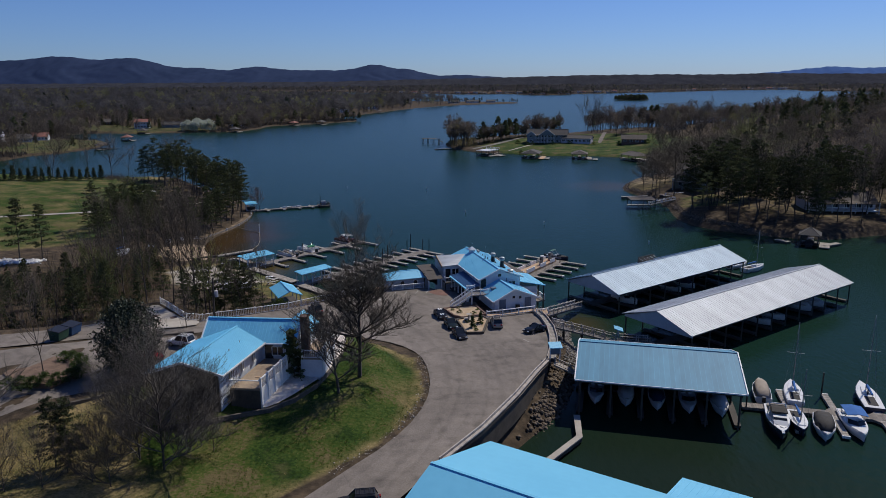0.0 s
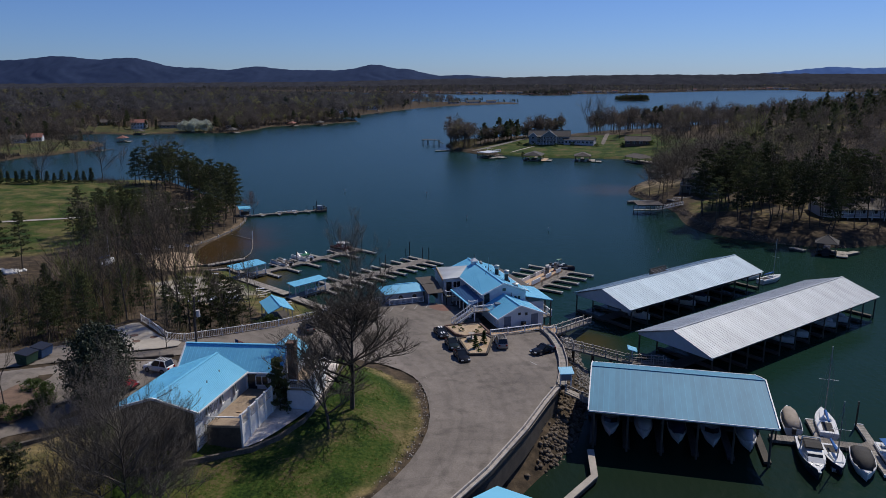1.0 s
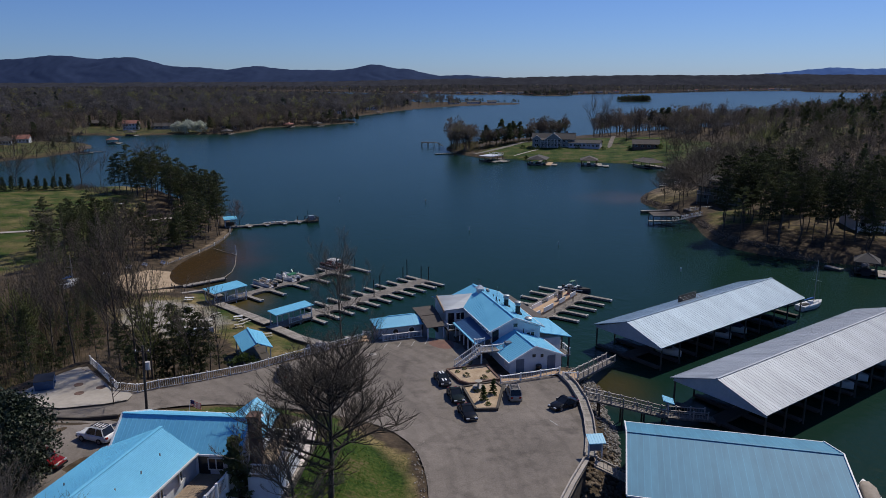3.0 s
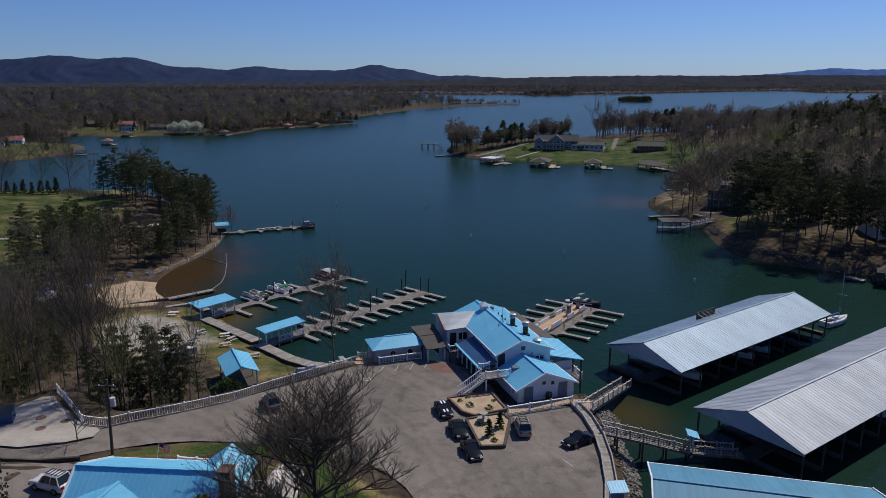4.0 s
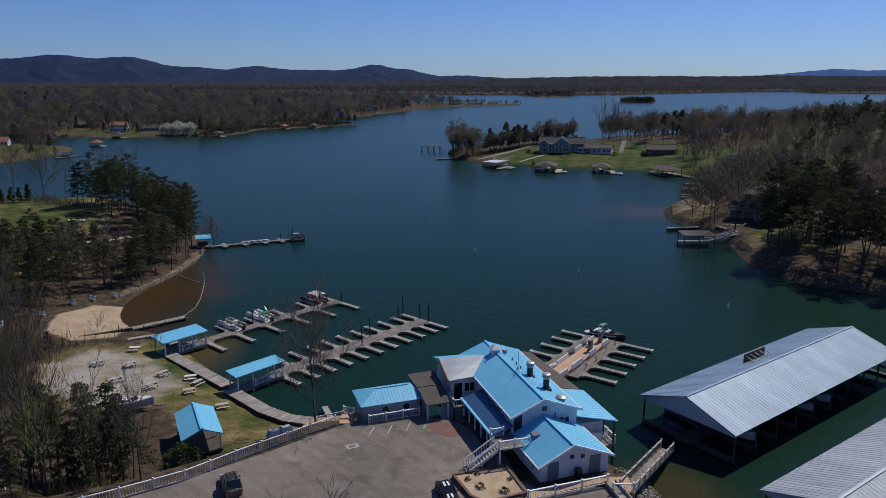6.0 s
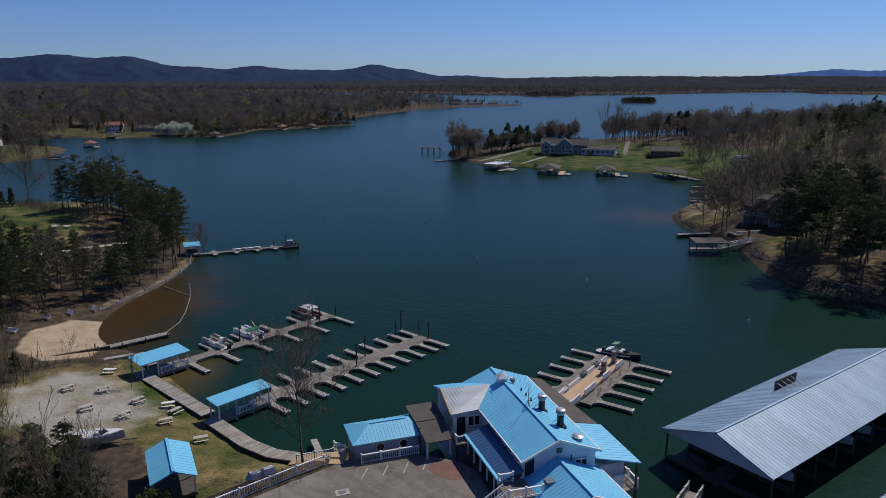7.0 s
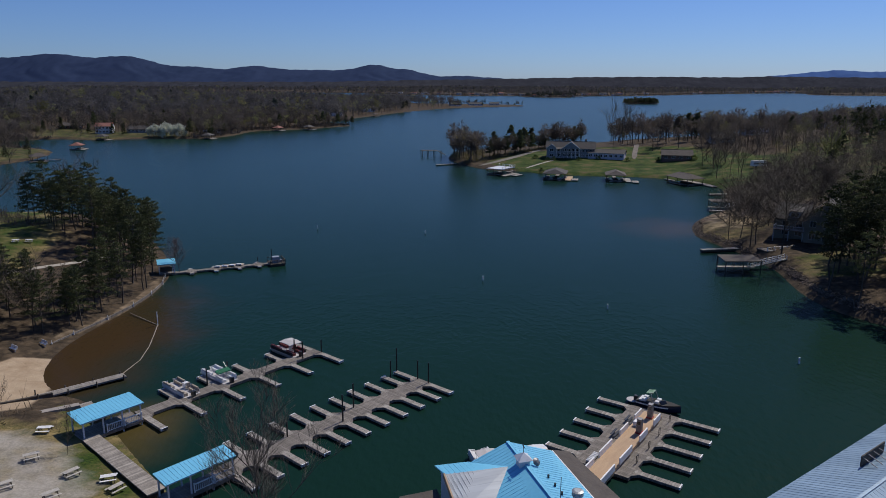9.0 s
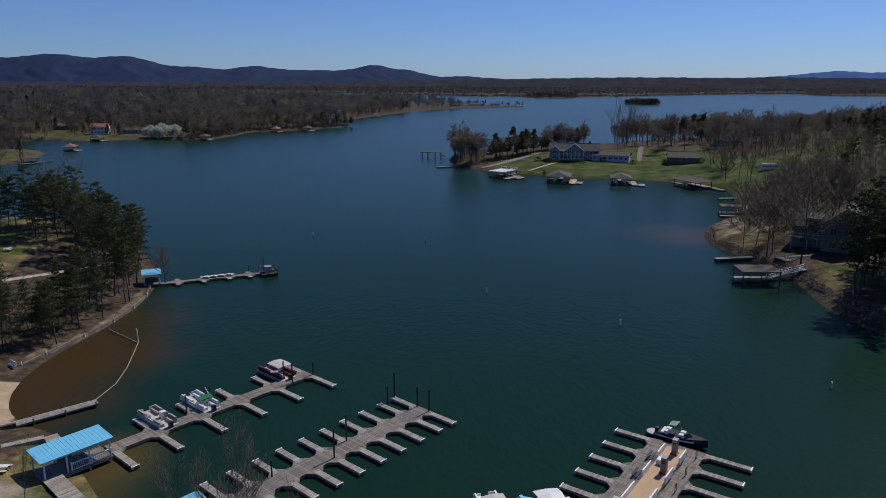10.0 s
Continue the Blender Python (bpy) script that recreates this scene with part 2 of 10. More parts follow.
# The paved lot and the road, the dock-side lawn, and the house's terrace
LOT = [(-47.8, 113), (-45.8, 110.8), (-40.1, 104.8), (-37.2, 104.2), (-30.2, 108.9), (-23.8, 114.7), (-12.5, 126.2), (-9, 129), (0, 129), (6, 123), (8.2, 112), (16.5, 114.5), (18.6, 110.3), (18.4, 104), (17.6, 97),
       (15.8, 90.5), (13.2, 85), (9.5, 77), (4.5, 68.5), (-1, 60), (-7, 50), (-12, 38), (-15, 20), (-16, -60), (-24, -60), (-23, 20), (-20, 40), (-14, 53.5), (-9.4, 60.3), (-4.9, 66.8), (-2.1, 73.3), (-0.8, 80.5),
       (-1.2, 87), (-2.6, 93.5), (-6, 98.5), (-11, 101.6), (-20, 103.4), (-29, 102.2), (-35.5, 98.6), (-38, 96.8), (-45, 97), (-55, 93.5), (-70, 88), (-95, 84), (-95, 91), (-72, 95), (-60, 99), (-52, 104), (-50, 109)]


HOUSE_PAD = [(-46, 70), (-47, 93), (-36, 96), (-18, 95), (-12.5, 90), (-15.2, 82), (-19.5, 73.5), (-30, 67.5)]


def road_level(x, y):
    """The height of the paving."""
    return 4.0 + 1.0 * step(106, 86, y) + 0.5 * step(88, 58, y) + 0.4 * step(60, 20, y) + 2.1 * step(-8, -40, x) * step(60, 95, y)


def height(x, y):
    """The ground's height over the lake."""
    x, y = np.asarray(x, float), np.asarray(y, float)
    d0 = away(LANDS[0], x, y)
    # marina side
    road = road_level(x, y)
    lot = away(LOT, x, y)
    lawn = 1.1 + 0.4 * step(0, 20, d0) + 1.6 * step(10, 60, -x - 40)
    west = step(-30, -60, x)
    shelf = np.where(y > 118 + 0 * x, lawn, road)
    top = road + (lawn - road) * step(1.5, 9, -lot) * step(112, 122, y + 0.35 * np.maximum(-x - 20, 0))
    knoll = 1.9 * step(0.5, 8, -lot) * step(60, 80, y) * step(104, 96, y) * step(-2, -9, x)
    knoll += 1.0 * step(2, 25, -lot) * step(80, 40, y) * step(0, -15, x)
    pad = step(-5, 0.5, away(HOUSE_PAD, x, y)) * step(0.5, 4, -lot)
    knoll = knoll * (1 - pad) + pad * np.maximum(7.5 - road, 0)
    top = top + knoll + west * 1.2 * wob(x, y, 30) * step(0, 25, -lot) * (1 - pad)
    top = top + 3.2 * step(170, 230, y) * step(-70, -110, x) + 7 * step(-120, -330, x)
    slope = np.where(y > 128, 0.16 + 0.5 * step(-85, -112, x) * step(222, 248, y), 0.75)
    z0 = np.minimum(top, d0 * slope)
    # the other shores
    d1, d2, d3, d4 = (away(p, x, y) for p in LANDS[1:])
    pen = step(348, 398, y) * step(142, 102, x)
    z1 = np.minimum(d1 * 0.7, 1.6 + 0.1 * np.minimum(d1, 12) + np.minimum(0.055 * d1, 13) + 4.5 * step(60, 260, d1) * (1 + 0.5 * wob(x, y, 90))) * (1 - pen) + pen * np.minimum(d1 * 0.7, 0.9 + 0.06 * d1)
    z1 = z1 + 13 * np.exp(-((x - 310) / 120) ** 2 - ((y - 390) / 160) ** 2) * step(5, 90, d1)
    z2 = np.minimum(d2 * 0.6, 1.0 + np.minimum(0.03 * d2, 16) + 3 * step(80, 300, d2) * wob(x, y, 130, 2))
    z3 = np.minimum(d3 * 0.6, 1.5 + np.minimum(0.02 * d3, 14) + 5 * step(100, 500, d3) * wob(x, y, 240, 4))
    z4 = np.minimum(d4 * 0.3, 3)
    z = np.maximum.reduce([z0, z1, z2, z3, z4])
    return np.where(z < 0, np.maximum(z * 0.8, -4.0), z)


def ground_z(x, y):
    return float(height(np.array([x]), np.array([y]))[0])


# ---- ground ----
def lines(spans):
    """Grid lines at uneven steps: (from, to, step) one after another."""
    out = []
    for a, b, s in spans:
        out += list(np.arange(a, b, s))
    return np.array(out + [spans[-1][1]])


GX = lines([(-4400, -1200, 100), (-1200, -400, 25), (-400, -90, 6), (-90, 30, 1.25), (30, 130, 3), (130, 400, 8), (400, 1200, 25), (1200, 4400, 100)])
GY = lines([(-400, -40, 20), (-40, 40, 3), (40, 240, 1.25), (240, 460, 4), (460, 760, 8), (760, 1800, 20), (1800, 4600, 70)])
gx, gy = np.meshgrid(GX, GY)
gz = height(gx, gy)
SAND = [(-69, 165.5), (-62, 161.8), (-56.4, 165), (-57.5, 172), (-61, 179), (-63.5, 184), (-68.6, 183), (-71.5, 175)]
GOLF = [(-178, 284), (-125, 292), (-106, 270), (-97, 250), (-95, 234), (-89, 222), (-88, 200), (-86, 180), (-98, 166), (-116, 163), (-140, 196), (-250, 215), (-400, 250), (-400, 300)]
BANK = [(-46, 52), (-40, 76), (-30, 80), (-22, 88), (-14, 97), (-9, 97), (-3.5, 92), (-2, 87), (-1.6, 80), (-3, 73), (-6, 66), (-11, 60), (-16, 54), (-22, 40), (-30, 40)]
DOCK_LAWN = [(-13, 128), (-16, 136), (-23, 140), (-33, 150), (-45, 163), (-54, 168), (-46, 152), (-41, 142), (-34, 132), (-31, 125), (-24, 121)]
GRAVEL = [(-38.5, 138), (-36, 145), (-43, 153), (-50, 158.5), (-58, 159), (-62, 150), (-56, 140), (-46, 134)]
PEN_LAWN = [(22, 457), (47, 418), (74, 415), (92, 409), (114, 394), (114, 369), (136, 366), (166, 392), (163, 432), (142, 479), (107, 501), (72, 503), (46, 495), (30, 479)]
LUSH_BANK = [(-33, 70), (-40, 76), (-30, 80), (-22, 88), (-14, 97), (-9, 97), (-3.5, 92), (-2, 87), (-1.6, 80), (-3, 73), (-6, 66), (-11, 60), (-16, 54), (-20, 50), (-27, 56), (-31, 64)]
ISLET_LAWN = [(-12, 101), (-20, 103), (-29, 101.8), (-34, 98), (-33, 95.5), (-20, 96.5), (-11, 96)]
SANDY = [(74, 279), (80, 299), (96, 318), (104, 300), (98, 282), (84, 272)]
EAST_YARD = [(84, 225), (88, 208), (104, 196), (130, 198), (190, 205), (190, 235), (130, 240), (100, 235)]
NEAR_YARD = [(-300, 440), (-253, 434), (-240, 450), (-237, 490), (-246, 522), (-258, 540), (-300, 552), (-312, 520), (-296, 480)]
DRY_FIELD = [(-50, 66), (-43, 70), (-35, 70.5), (-31, 68), (-29, 63), (-34, 59), (-42, 56), (-52, 58)]
SHORE_LAWN = [(79, 226), (81, 238), (84, 246), (96, 247), (106, 238), (102, 226), (90, 221)]
SPIT = [(74, 268), (74, 280), (79, 292), (90, 300), (100, 290), (97, 276), (88, 268), (80, 262)]
EAST_LAWN = [(108, 330), (114, 362), (134, 368), (160, 392), (163, 432), (190, 470), (240, 450), (225, 390), (150, 330), (124, 316)]
WEST_YARD = [(-330, 640), (-306, 636), (-270, 622), (-242, 637), (-205, 640), (-205, 672), (-240, 690), (-290, 694), (-345, 724), (-352, 690)]


def zone(poly, soft):
    return step(-soft, soft, away(poly, gx, gy)).ravel()


fields = {
    "grass": np.maximum.reduce([zone(GOLF, 6), 0.6 * zone([(-36, 136), (-31, 145), (-39, 154), (-47, 161), (-60, 162), (-64, 150), (-57, 139), (-46, 133)], 3), 0.74 * zone(BANK, 1.0), 0.72 * zone(DOCK_LAWN, 0.8), zone(PEN_LAWN, 4), zone(ISLET_LAWN, 0.5), 0.42 * zone(EAST_YARD, 8), 0.9 * zone(DRY_FIELD, 1.5), 0.6 * zone(SHORE_LAWN, 2), 0.54 * zone(SPIT, 3), 0.58 * zone(EAST_LAWN, 8), 0.56 * zone(WEST_YARD, 8), 0.58 * zone(NEAR_YARD, 8)]),
    "sand": np.maximum.reduce([zone(SAND, 1.2), 0.42 * zone([(-66, 190), (-62.5, 203), (-61, 212), (-61.5, 226), (-64, 234), (-66.5, 232), (-64.3, 220), (-65, 205), (-69, 191)], 0.6), 0.44 * zone(SANDY, 4)]),
    "gravel": 0.62 * zone(GRAVEL, 3.5),
    "lush": np.maximum.reduce([0.5 * zone(SHORE_LAWN, 2), 0.62 * zone(EAST_LAWN, 8), 0.2 * zone(DRY_FIELD, 1.5), 1.3 * zone(PEN_LAWN, 4), 0.68 * zone(LUSH_BANK, 3.0), zone(ISLET_LAWN, 0.5), 0.6 * zone(GOLF, 6), 0.5 * zone(DOCK_LAWN, 1), 0.6 * zone(WEST_YARD, 8), 0.6 * zone(NEAR_YARD, 8)]),
    "rim": (step(2.2, 0.2, gz) * step(-0.3, 0.3, gz)).ravel() * np.where((gy > 165).ravel() & (gy < 330).ravel() & (gx > 60).ravel(), 0.2, 0.1),
}
nx, ny = len(GX), len(GY)
idx = np.arange(nx * ny).reshape(ny, nx)
quads = np.stack([idx[:-1, :-1], idx[:-1, 1:], idx[1:, 1:], idx[1:, :-1]], -1).reshape(-1, 4)
rough_z = gz.ravel() + np.where(gz.ravel() > 0.3, 0.12, 0) * wob(gx, gy, 1.9).ravel() - 0.22 * step(-0.6, 0.8, away(LOT, gx, gy)).ravel()
me = bpy.data.meshes.new("ground")
me.vertices.add(nx * ny)
me.vertices.foreach_set("co", np.stack([gx.ravel(), gy.ravel(), rough_z], 1).ravel())
me.loops.add(quads.size)
me.loops.foreach_set("vertex_index", quads.ravel())
me.polygons.add(len(quads))
me.polygons.foreach_set("loop_start", np.arange(0, quads.size, 4))
me.update()
for key, values in fields.items():
    me.attributes.new(key, "FLOAT", "POINT").data.foreach_set("value", values.astype(np.float32))
me.shade_smooth()
ground = tagged(new("ground", me), "leaf-littered land with grass, sand and gravel patches", "ground", kind="structure")


def ground_material():
    m = bpy.data.materials.new("ground")
    m.use_nodes = True
    nt = m.node_tree
    b = nt.nodes["Principled BSDF"]
    L = nt.links.new
    tc = nt.nodes.new("ShaderNodeTexCoord")

    def noise_of(s, detail=6):
        n = nt.nodes.new("ShaderNodeTexNoise")
        n.inputs["Scale"].default_value, n.inputs["Detail"].default_value = s, detail
        L(tc.outputs["Object"], n.inputs[0])
        return n.outputs[0]

    def ramp_of(v, *stops):
        r = nt.nodes.new("ShaderNodeValToRGB")
        r.color_ramp.elements[0].position, r.color_ramp.elements[0].color = stops[0][0], (*stops[0][1], 1)
        r.color_ramp.elements[1].position, r.color_ramp.elements[1].color = stops[-1][0], (*stops[-1][1], 1)
        for p, c in stops[1:-1]:
            r.color_ramp.elements.new(p).color = (*c, 1)
        L(v, r.inputs[0])
        return r.outputs[0]

    def blend(f, a, c):
        x = nt.nodes.new("ShaderNodeMix")
        x.data_type = "RGBA"
        L(f, x.inputs[0]), L(a, x.inputs[6]), L(c, x.inputs[7])
        return x.outputs[2]

    def math_of(op, a, c):
        x = nt.nodes.new("ShaderNodeMath")
        x.operation = op
        for n, v in enumerate((a, c)):
            if isinstance(v, (int, float)):
                x.inputs[n].default_value = v
            else:
                L(v, x.inputs[n])
        return x.outputs[0]

    def mask(key, width=0.5, s=0.35):
        a = nt.nodes.new("ShaderNodeAttribute")
        a.attribute_name = key
        v = math_of("ADD", a.outputs["Fac"], math_of("MULTIPLY", math_of("SUBTRACT", noise_of(s), 0.5), width))
        r = nt.nodes.new("ShaderNodeMapRange")
        r.inputs["From Min"].default_value, r.inputs["From Max"].default_value = 0.35, 0.65
        L(v, r.inputs[0])
        return r.outputs[0]

    n_big, n_mid, n_fine = noise_of(0.05), noise_of(0.45), noise_of(3.5)
    litter = ramp_of(noise_of(0.7, 10), (0.3, (0.03, 0.0235, 0.0165)), (0.52, (0.066, 0.049, 0.033)), (0.7, (0.115, 0.083, 0.054)))
    dry = ramp_of(math_of("ADD", math_of("MULTIPLY", n_mid, 0.55), math_of("MULTIPLY", n_fine, 0.45)), (0.37, (0.075, 0.074, 0.024)), (0.48, (0.15, 0.122, 0.052)), (0.6, (0.25, 0.19, 0.088)))
    green = ramp_of(math_of("ADD", math_of("MULTIPLY", noise_of(0.16, 10), 0.6), math_of("MULTIPLY", noise_of(3.0, 9), 0.4)), (0.39, (0.013, 0.032, 0.005)), (0.47, (0.032, 0.062, 0.009)), (0.53, (0.058, 0.076, 0.015)), (0.6, (0.112, 0.09, 0.042)))
    sandc = ramp_of(n_mid, (0.3, (0.31, 0.228, 0.15)), (0.7, (0.43, 0.335, 0.235)))
    gravel = ramp_of(n_fine, (0.3, (0.29, 0.265, 0.23)), (0.7, (0.38, 0.35, 0.305)))
    rock = ramp_of(n_fine, (0.3, (0.045, 0.036, 0.028)), (0.7, (0.13, 0.1, 0.072)))
    lawn = blend(mask("lush", 0.9, 0.18), dry, green)
    c = blend(mask("grass", 0.75), litter, lawn)
    c = blend(mask("rim", 0.4), c, rock)
    c = blend(mask("gravel", 0.8, 0.25), c, gravel)
    c = blend(mask("sand", 0.5), c, sandc)
    L(c, b.inputs["Base Color"])
    b.inputs["Roughness"].default_value = 0.95
    b.inputs["Specular IOR Level"].default_value = 0.15
    bp = nt.nodes.new("ShaderNodeBump")
    bp.inputs["Strength"].default_value, bp.inputs["Distance"].default_value = 0.8, 0.22
    L(math_of("ADD", noise_of(1.1, 12), math_of("MULTIPLY", noise_of(7.0, 6), 0.35)), bp.inputs["Height"])
    L(bp.outputs[0], b.inputs["Normal"])
    return m


ground.data.materials.append(ground_material())


# ---- lake ----
def water_material():
    m = bpy.data.materials.new("lake_water")
    m.use_nodes = True
    nt = m.node_tree
    b = nt.nodes["Principled BSDF"]
    L = nt.links.new
    tc = nt.nodes.new("ShaderNodeTexCoord")

    def near(cx, cy, r0, r1, sy=1.0):
        """1 at a place, falling to 0 at some distance, with a ragged edge."""
        mp = nt.nodes.new("ShaderNodeMapping")
        mp.inputs["Location"].default_value = (-cx, -cy * sy, 0)
        mp.inputs["Scale"].default_value = (1, sy, 0)
        L(tc.outputs["Object"], mp.inputs[0])
        ln = nt.nodes.new("ShaderNodeVectorMath")
        ln.operation = "LENGTH"
        L(mp.outputs[0], ln.inputs[0])
        n = nt.nodes.new("ShaderNodeTexNoise")
        n.inputs["Scale"].default_value, n.inputs["Detail"].default_value = 0.09, 5
        L(tc.outputs["Object"], n.inputs[0])
        ad = nt.nodes.new("ShaderNodeMath")
        ad.operation = "MULTIPLY_ADD"
        L(n.outputs[0], ad.inputs[0])
        ad.inputs[1].default_value = -(r1 - r0) * 0.9
        L(ln.outputs["Value"], ad.inputs[2])
        r = nt.nodes.new("ShaderNodeMapRange")
        r.interpolation_type = "SMOOTHSTEP"
        r.inputs["From Min"].default_value, r.inputs["From Max"].default_value = r0 - 0.45 * (r1 - r0), r1 - 0.45 * (r1 - r0)
        r.inputs["To Min"].default_value, r.inputs["To Max"].default_value = 1, 0
        L(ad.outputs[0], r.inputs[0])
        return r.outputs[0]

    colour = None
    base = nt.nodes.new("ShaderNodeValToRGB")
    base.color_ramp.elements[0].color, base.color_ramp.elements[1].color = (0.0054, 0.0235, 0.0165, 1), (0.008, 0.03, 0.021, 1)
    n0 = nt.nodes.new("ShaderNodeTexNoise")
    n0.inputs["Scale"].default_value = 0.02
    L(tc.outputs["Object"], n0.inputs[0])
    L(n0.outputs[0], base.inputs[0])
    colour = base.outputs[0]
    # silt stirred up off the beach, the stony points and the shallows by the ramps
    for cx, cy, r0, r1, sy, col in ((-63, 189, 6, 24, 0.5, (0.047, 0.029, 0.0125)), (70, 290, 1, 24, 1.0, (0.04, 0.038, 0.023)), (25, 119, 1, 9, 1.0, (0.045, 0.04, 0.017)),
                                    (-40, 160, 1, 10, 0.8, (0.07, 0.055, 0.02)), (22, 60, 6, 40, 0.6, (0.011, 0.021, 0.0125))):
        x = nt.nodes.new("ShaderNodeMix")
        x.data_type = "RGBA"
        L(near(cx, cy, r0, r1, sy), x.inputs[0])
        L(colour, x.inputs[6])
        x.inputs[7].default_value = (*col, 1)
        colour = x.outputs[2]
    L(colour, b.inputs["Base Color"])
    b.inputs["Roughness"].default_value, b.inputs["IOR"].default_value = 0.24, 1.22
    b.inputs["Specular IOR Level"].default_value = 0.13
    mp = nt.nodes.new("ShaderNodeMapping")
    mp.inputs["Scale"].default_value = (1, 0.55, 1)
    mp.inputs["Rotation"].default_value = (0, 0, 0.3)
    L(tc.outputs["Object"], mp.inputs[0])
    total = None
    for s, k in ((1.1, 1.0), (0.3, 1.0)):
        n = nt.nodes.new("ShaderNodeTexNoise")
        n.inputs["Scale"].default_value, n.inputs["Detail"].default_value = s, 5
        L(mp.outputs[0], n.inputs[0])
        x = nt.nodes.new("ShaderNodeMath")
        x.operation = "MULTIPLY_ADD"
        L(n.outputs[0], x.inputs[0])
        x.inputs[1].default_value = k
        if total is not None:
            L(total, x.inputs[2])
        total = x.outputs[0]
    bp = nt.nodes.new("ShaderNodeBump")
    bp.inputs["Strength"].default_value, bp.inputs["Distance"].default_value = 0.7, 0.13
    L(total, bp.inputs["Height"])
    L(bp.outputs[0], b.inputs["Normal"])
    return m


w = Build()
w.poly([(-4400, -400, 0), (4400, -400, 0), (4400, 4600, 0), (-4400, 4600, 0)])
water = part("water", w, water_material(), label="dark blue-green lake water with fine ripples", kind="structure")
tagged(water, category="water")

# ---- mountains beyond the lake ----
def ridge(name, y0, profile, deep, colour):
    """A range of hills: crest heights by sight line (sideways over ahead, height over ahead), with folded spurs running down to the plain."""
    xs = np.linspace(profile[0][0], profile[-1][0], 520)
    hs = np.interp(xs, [p[0] for p in profile], [p[1] for p in profile])
    soft = np.convolve(np.pad(hs, 4, "edge"), np.ones(9) / 9, "valid")
    hs = soft + 0.0004 * np.sin(xs * 160) * np.sin(xs * 57 + 1) + 0.0002 * np.sin(xs * 430)
    rows, n = 26, len(xs)
    t = np.linspace(0, 1, rows + 1)[:, None]
    u = xs[None, :]
    bend = u + 0.018 * np.sin(9 * t + u * 17) + 0.012 * np.sin(u * 43 - 5 * t)
    fold = 0.5 * np.abs(np.sin(bend * 41)) + 0.3 * np.abs(np.sin(bend * 97 + 1.3)) + 0.2 * np.abs(np.sin(bend * 213 + 0.4))
    z = 43 + hs[None, :] * y0 * (1 - t ** 1.15) * (1 + 0.16 * (fold - 0.55) * np.sin(math.pi * t)) - 60 * t
    b = Build()
    b.v = np.stack([np.broadcast_to(u * y0, z.shape), np.broadcast_to(y0 - deep * t, z.shape), z], -1).reshape(-1, 3).tolist()
    for r in range(rows):
        for i in range(n - 1):
            b.f.append((r * n + i, r * n + i + 1, (r + 1) * n + i + 1, (r + 1) * n + i))
    ob = part(name, b, colour, smooth=True, kind="structure")
    return tagged(ob, "wooded mountain range with distance haze in its blue colour", "mountains")


def crest(points):
    """Sight lines (sideways, up) in thousandths."""
    return [(a / 1000, b / 1000) for a, b in points]


# blue haze of distance is painted into the base colours of both ranges
M["range"] = mat("haze_blue_woods", (0.042, 0.061, 0.118), (0.031, 0.047, 0.093), 1.0, 0, 0.004, spec=0.0)
M["far_range"] = mat("pale_haze_blue_woods", (0.085, 0.155, 0.34), (0.075, 0.14, 0.32), 1.0, 0, 0.003, spec=0.0)
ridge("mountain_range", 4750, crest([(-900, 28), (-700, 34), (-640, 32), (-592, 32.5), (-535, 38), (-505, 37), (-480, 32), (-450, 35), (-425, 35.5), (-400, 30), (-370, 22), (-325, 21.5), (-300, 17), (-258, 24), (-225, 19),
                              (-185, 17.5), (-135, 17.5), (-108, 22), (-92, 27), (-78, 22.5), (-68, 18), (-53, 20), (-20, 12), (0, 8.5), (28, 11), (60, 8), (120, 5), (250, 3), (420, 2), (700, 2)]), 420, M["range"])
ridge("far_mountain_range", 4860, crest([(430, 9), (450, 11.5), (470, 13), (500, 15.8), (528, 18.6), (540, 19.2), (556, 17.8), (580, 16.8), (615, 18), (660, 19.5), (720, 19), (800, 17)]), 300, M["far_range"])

# the hills get their distance haze as a blue-grey base colour
M["hills"] = mat("hazed_leafless_hills", (0.056, 0.058, 0.068), (0.036, 0.038, 0.046), 1.0, 0, 0.02, spec=0.0, fine=4)
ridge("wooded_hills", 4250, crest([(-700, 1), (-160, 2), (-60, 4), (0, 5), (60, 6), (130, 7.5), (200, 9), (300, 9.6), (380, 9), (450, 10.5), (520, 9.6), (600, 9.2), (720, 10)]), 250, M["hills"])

# ---- the paved lot ----
def clip_cell(poly, x0, x1, y0, y1):
    for axis, lim, sign in ((0, x0, 1), (0, x1, -1), (1, y0, 1), (1, y1, -1)):
        out = []
        for i, q in enumerate(poly):
            p = poly[i - 1]
            a, c = (p[axis] - lim) * sign, (q[axis] - lim) * sign
            if (a < 0) != (c < 0):
                t = a / (a - c)
                out.append((p[0] + t * (q[0] - p[0]), p[1] + t * (q[1] - p[1])))
            if c >= 0:
                out.append(q)
        poly = out
        if len(poly) < 3:
            return []
    return poly


def sheet(outline, cell, lift, zfun=height):
    """A paved sheet on the land, cut to an outline."""
    cells = []
    xs, ys = [p[0] for p in outline], [p[1] for p in outline]
    for x in np.arange(math.floor(min(xs) / cell) * cell, max(xs), cell):
        for y in np.arange(math.floor(min(ys) / cell) * cell, max(ys), cell):
            c = clip_cell([tuple(p) for p in outline], x, x + cell, y, y + cell)
            if c:
                cells.append(c)
    flat_pts = np.array([p for c in cells for p in c])
    zs = zfun(flat_pts[:, 0], flat_pts[:, 1]) + lift
    b, k = Build(), 0
    for c in cells:
        b.poly([(p[0], p[1], float(zs[k + i])) for i, p in enumerate(c)])
        k += len(c)
    return b


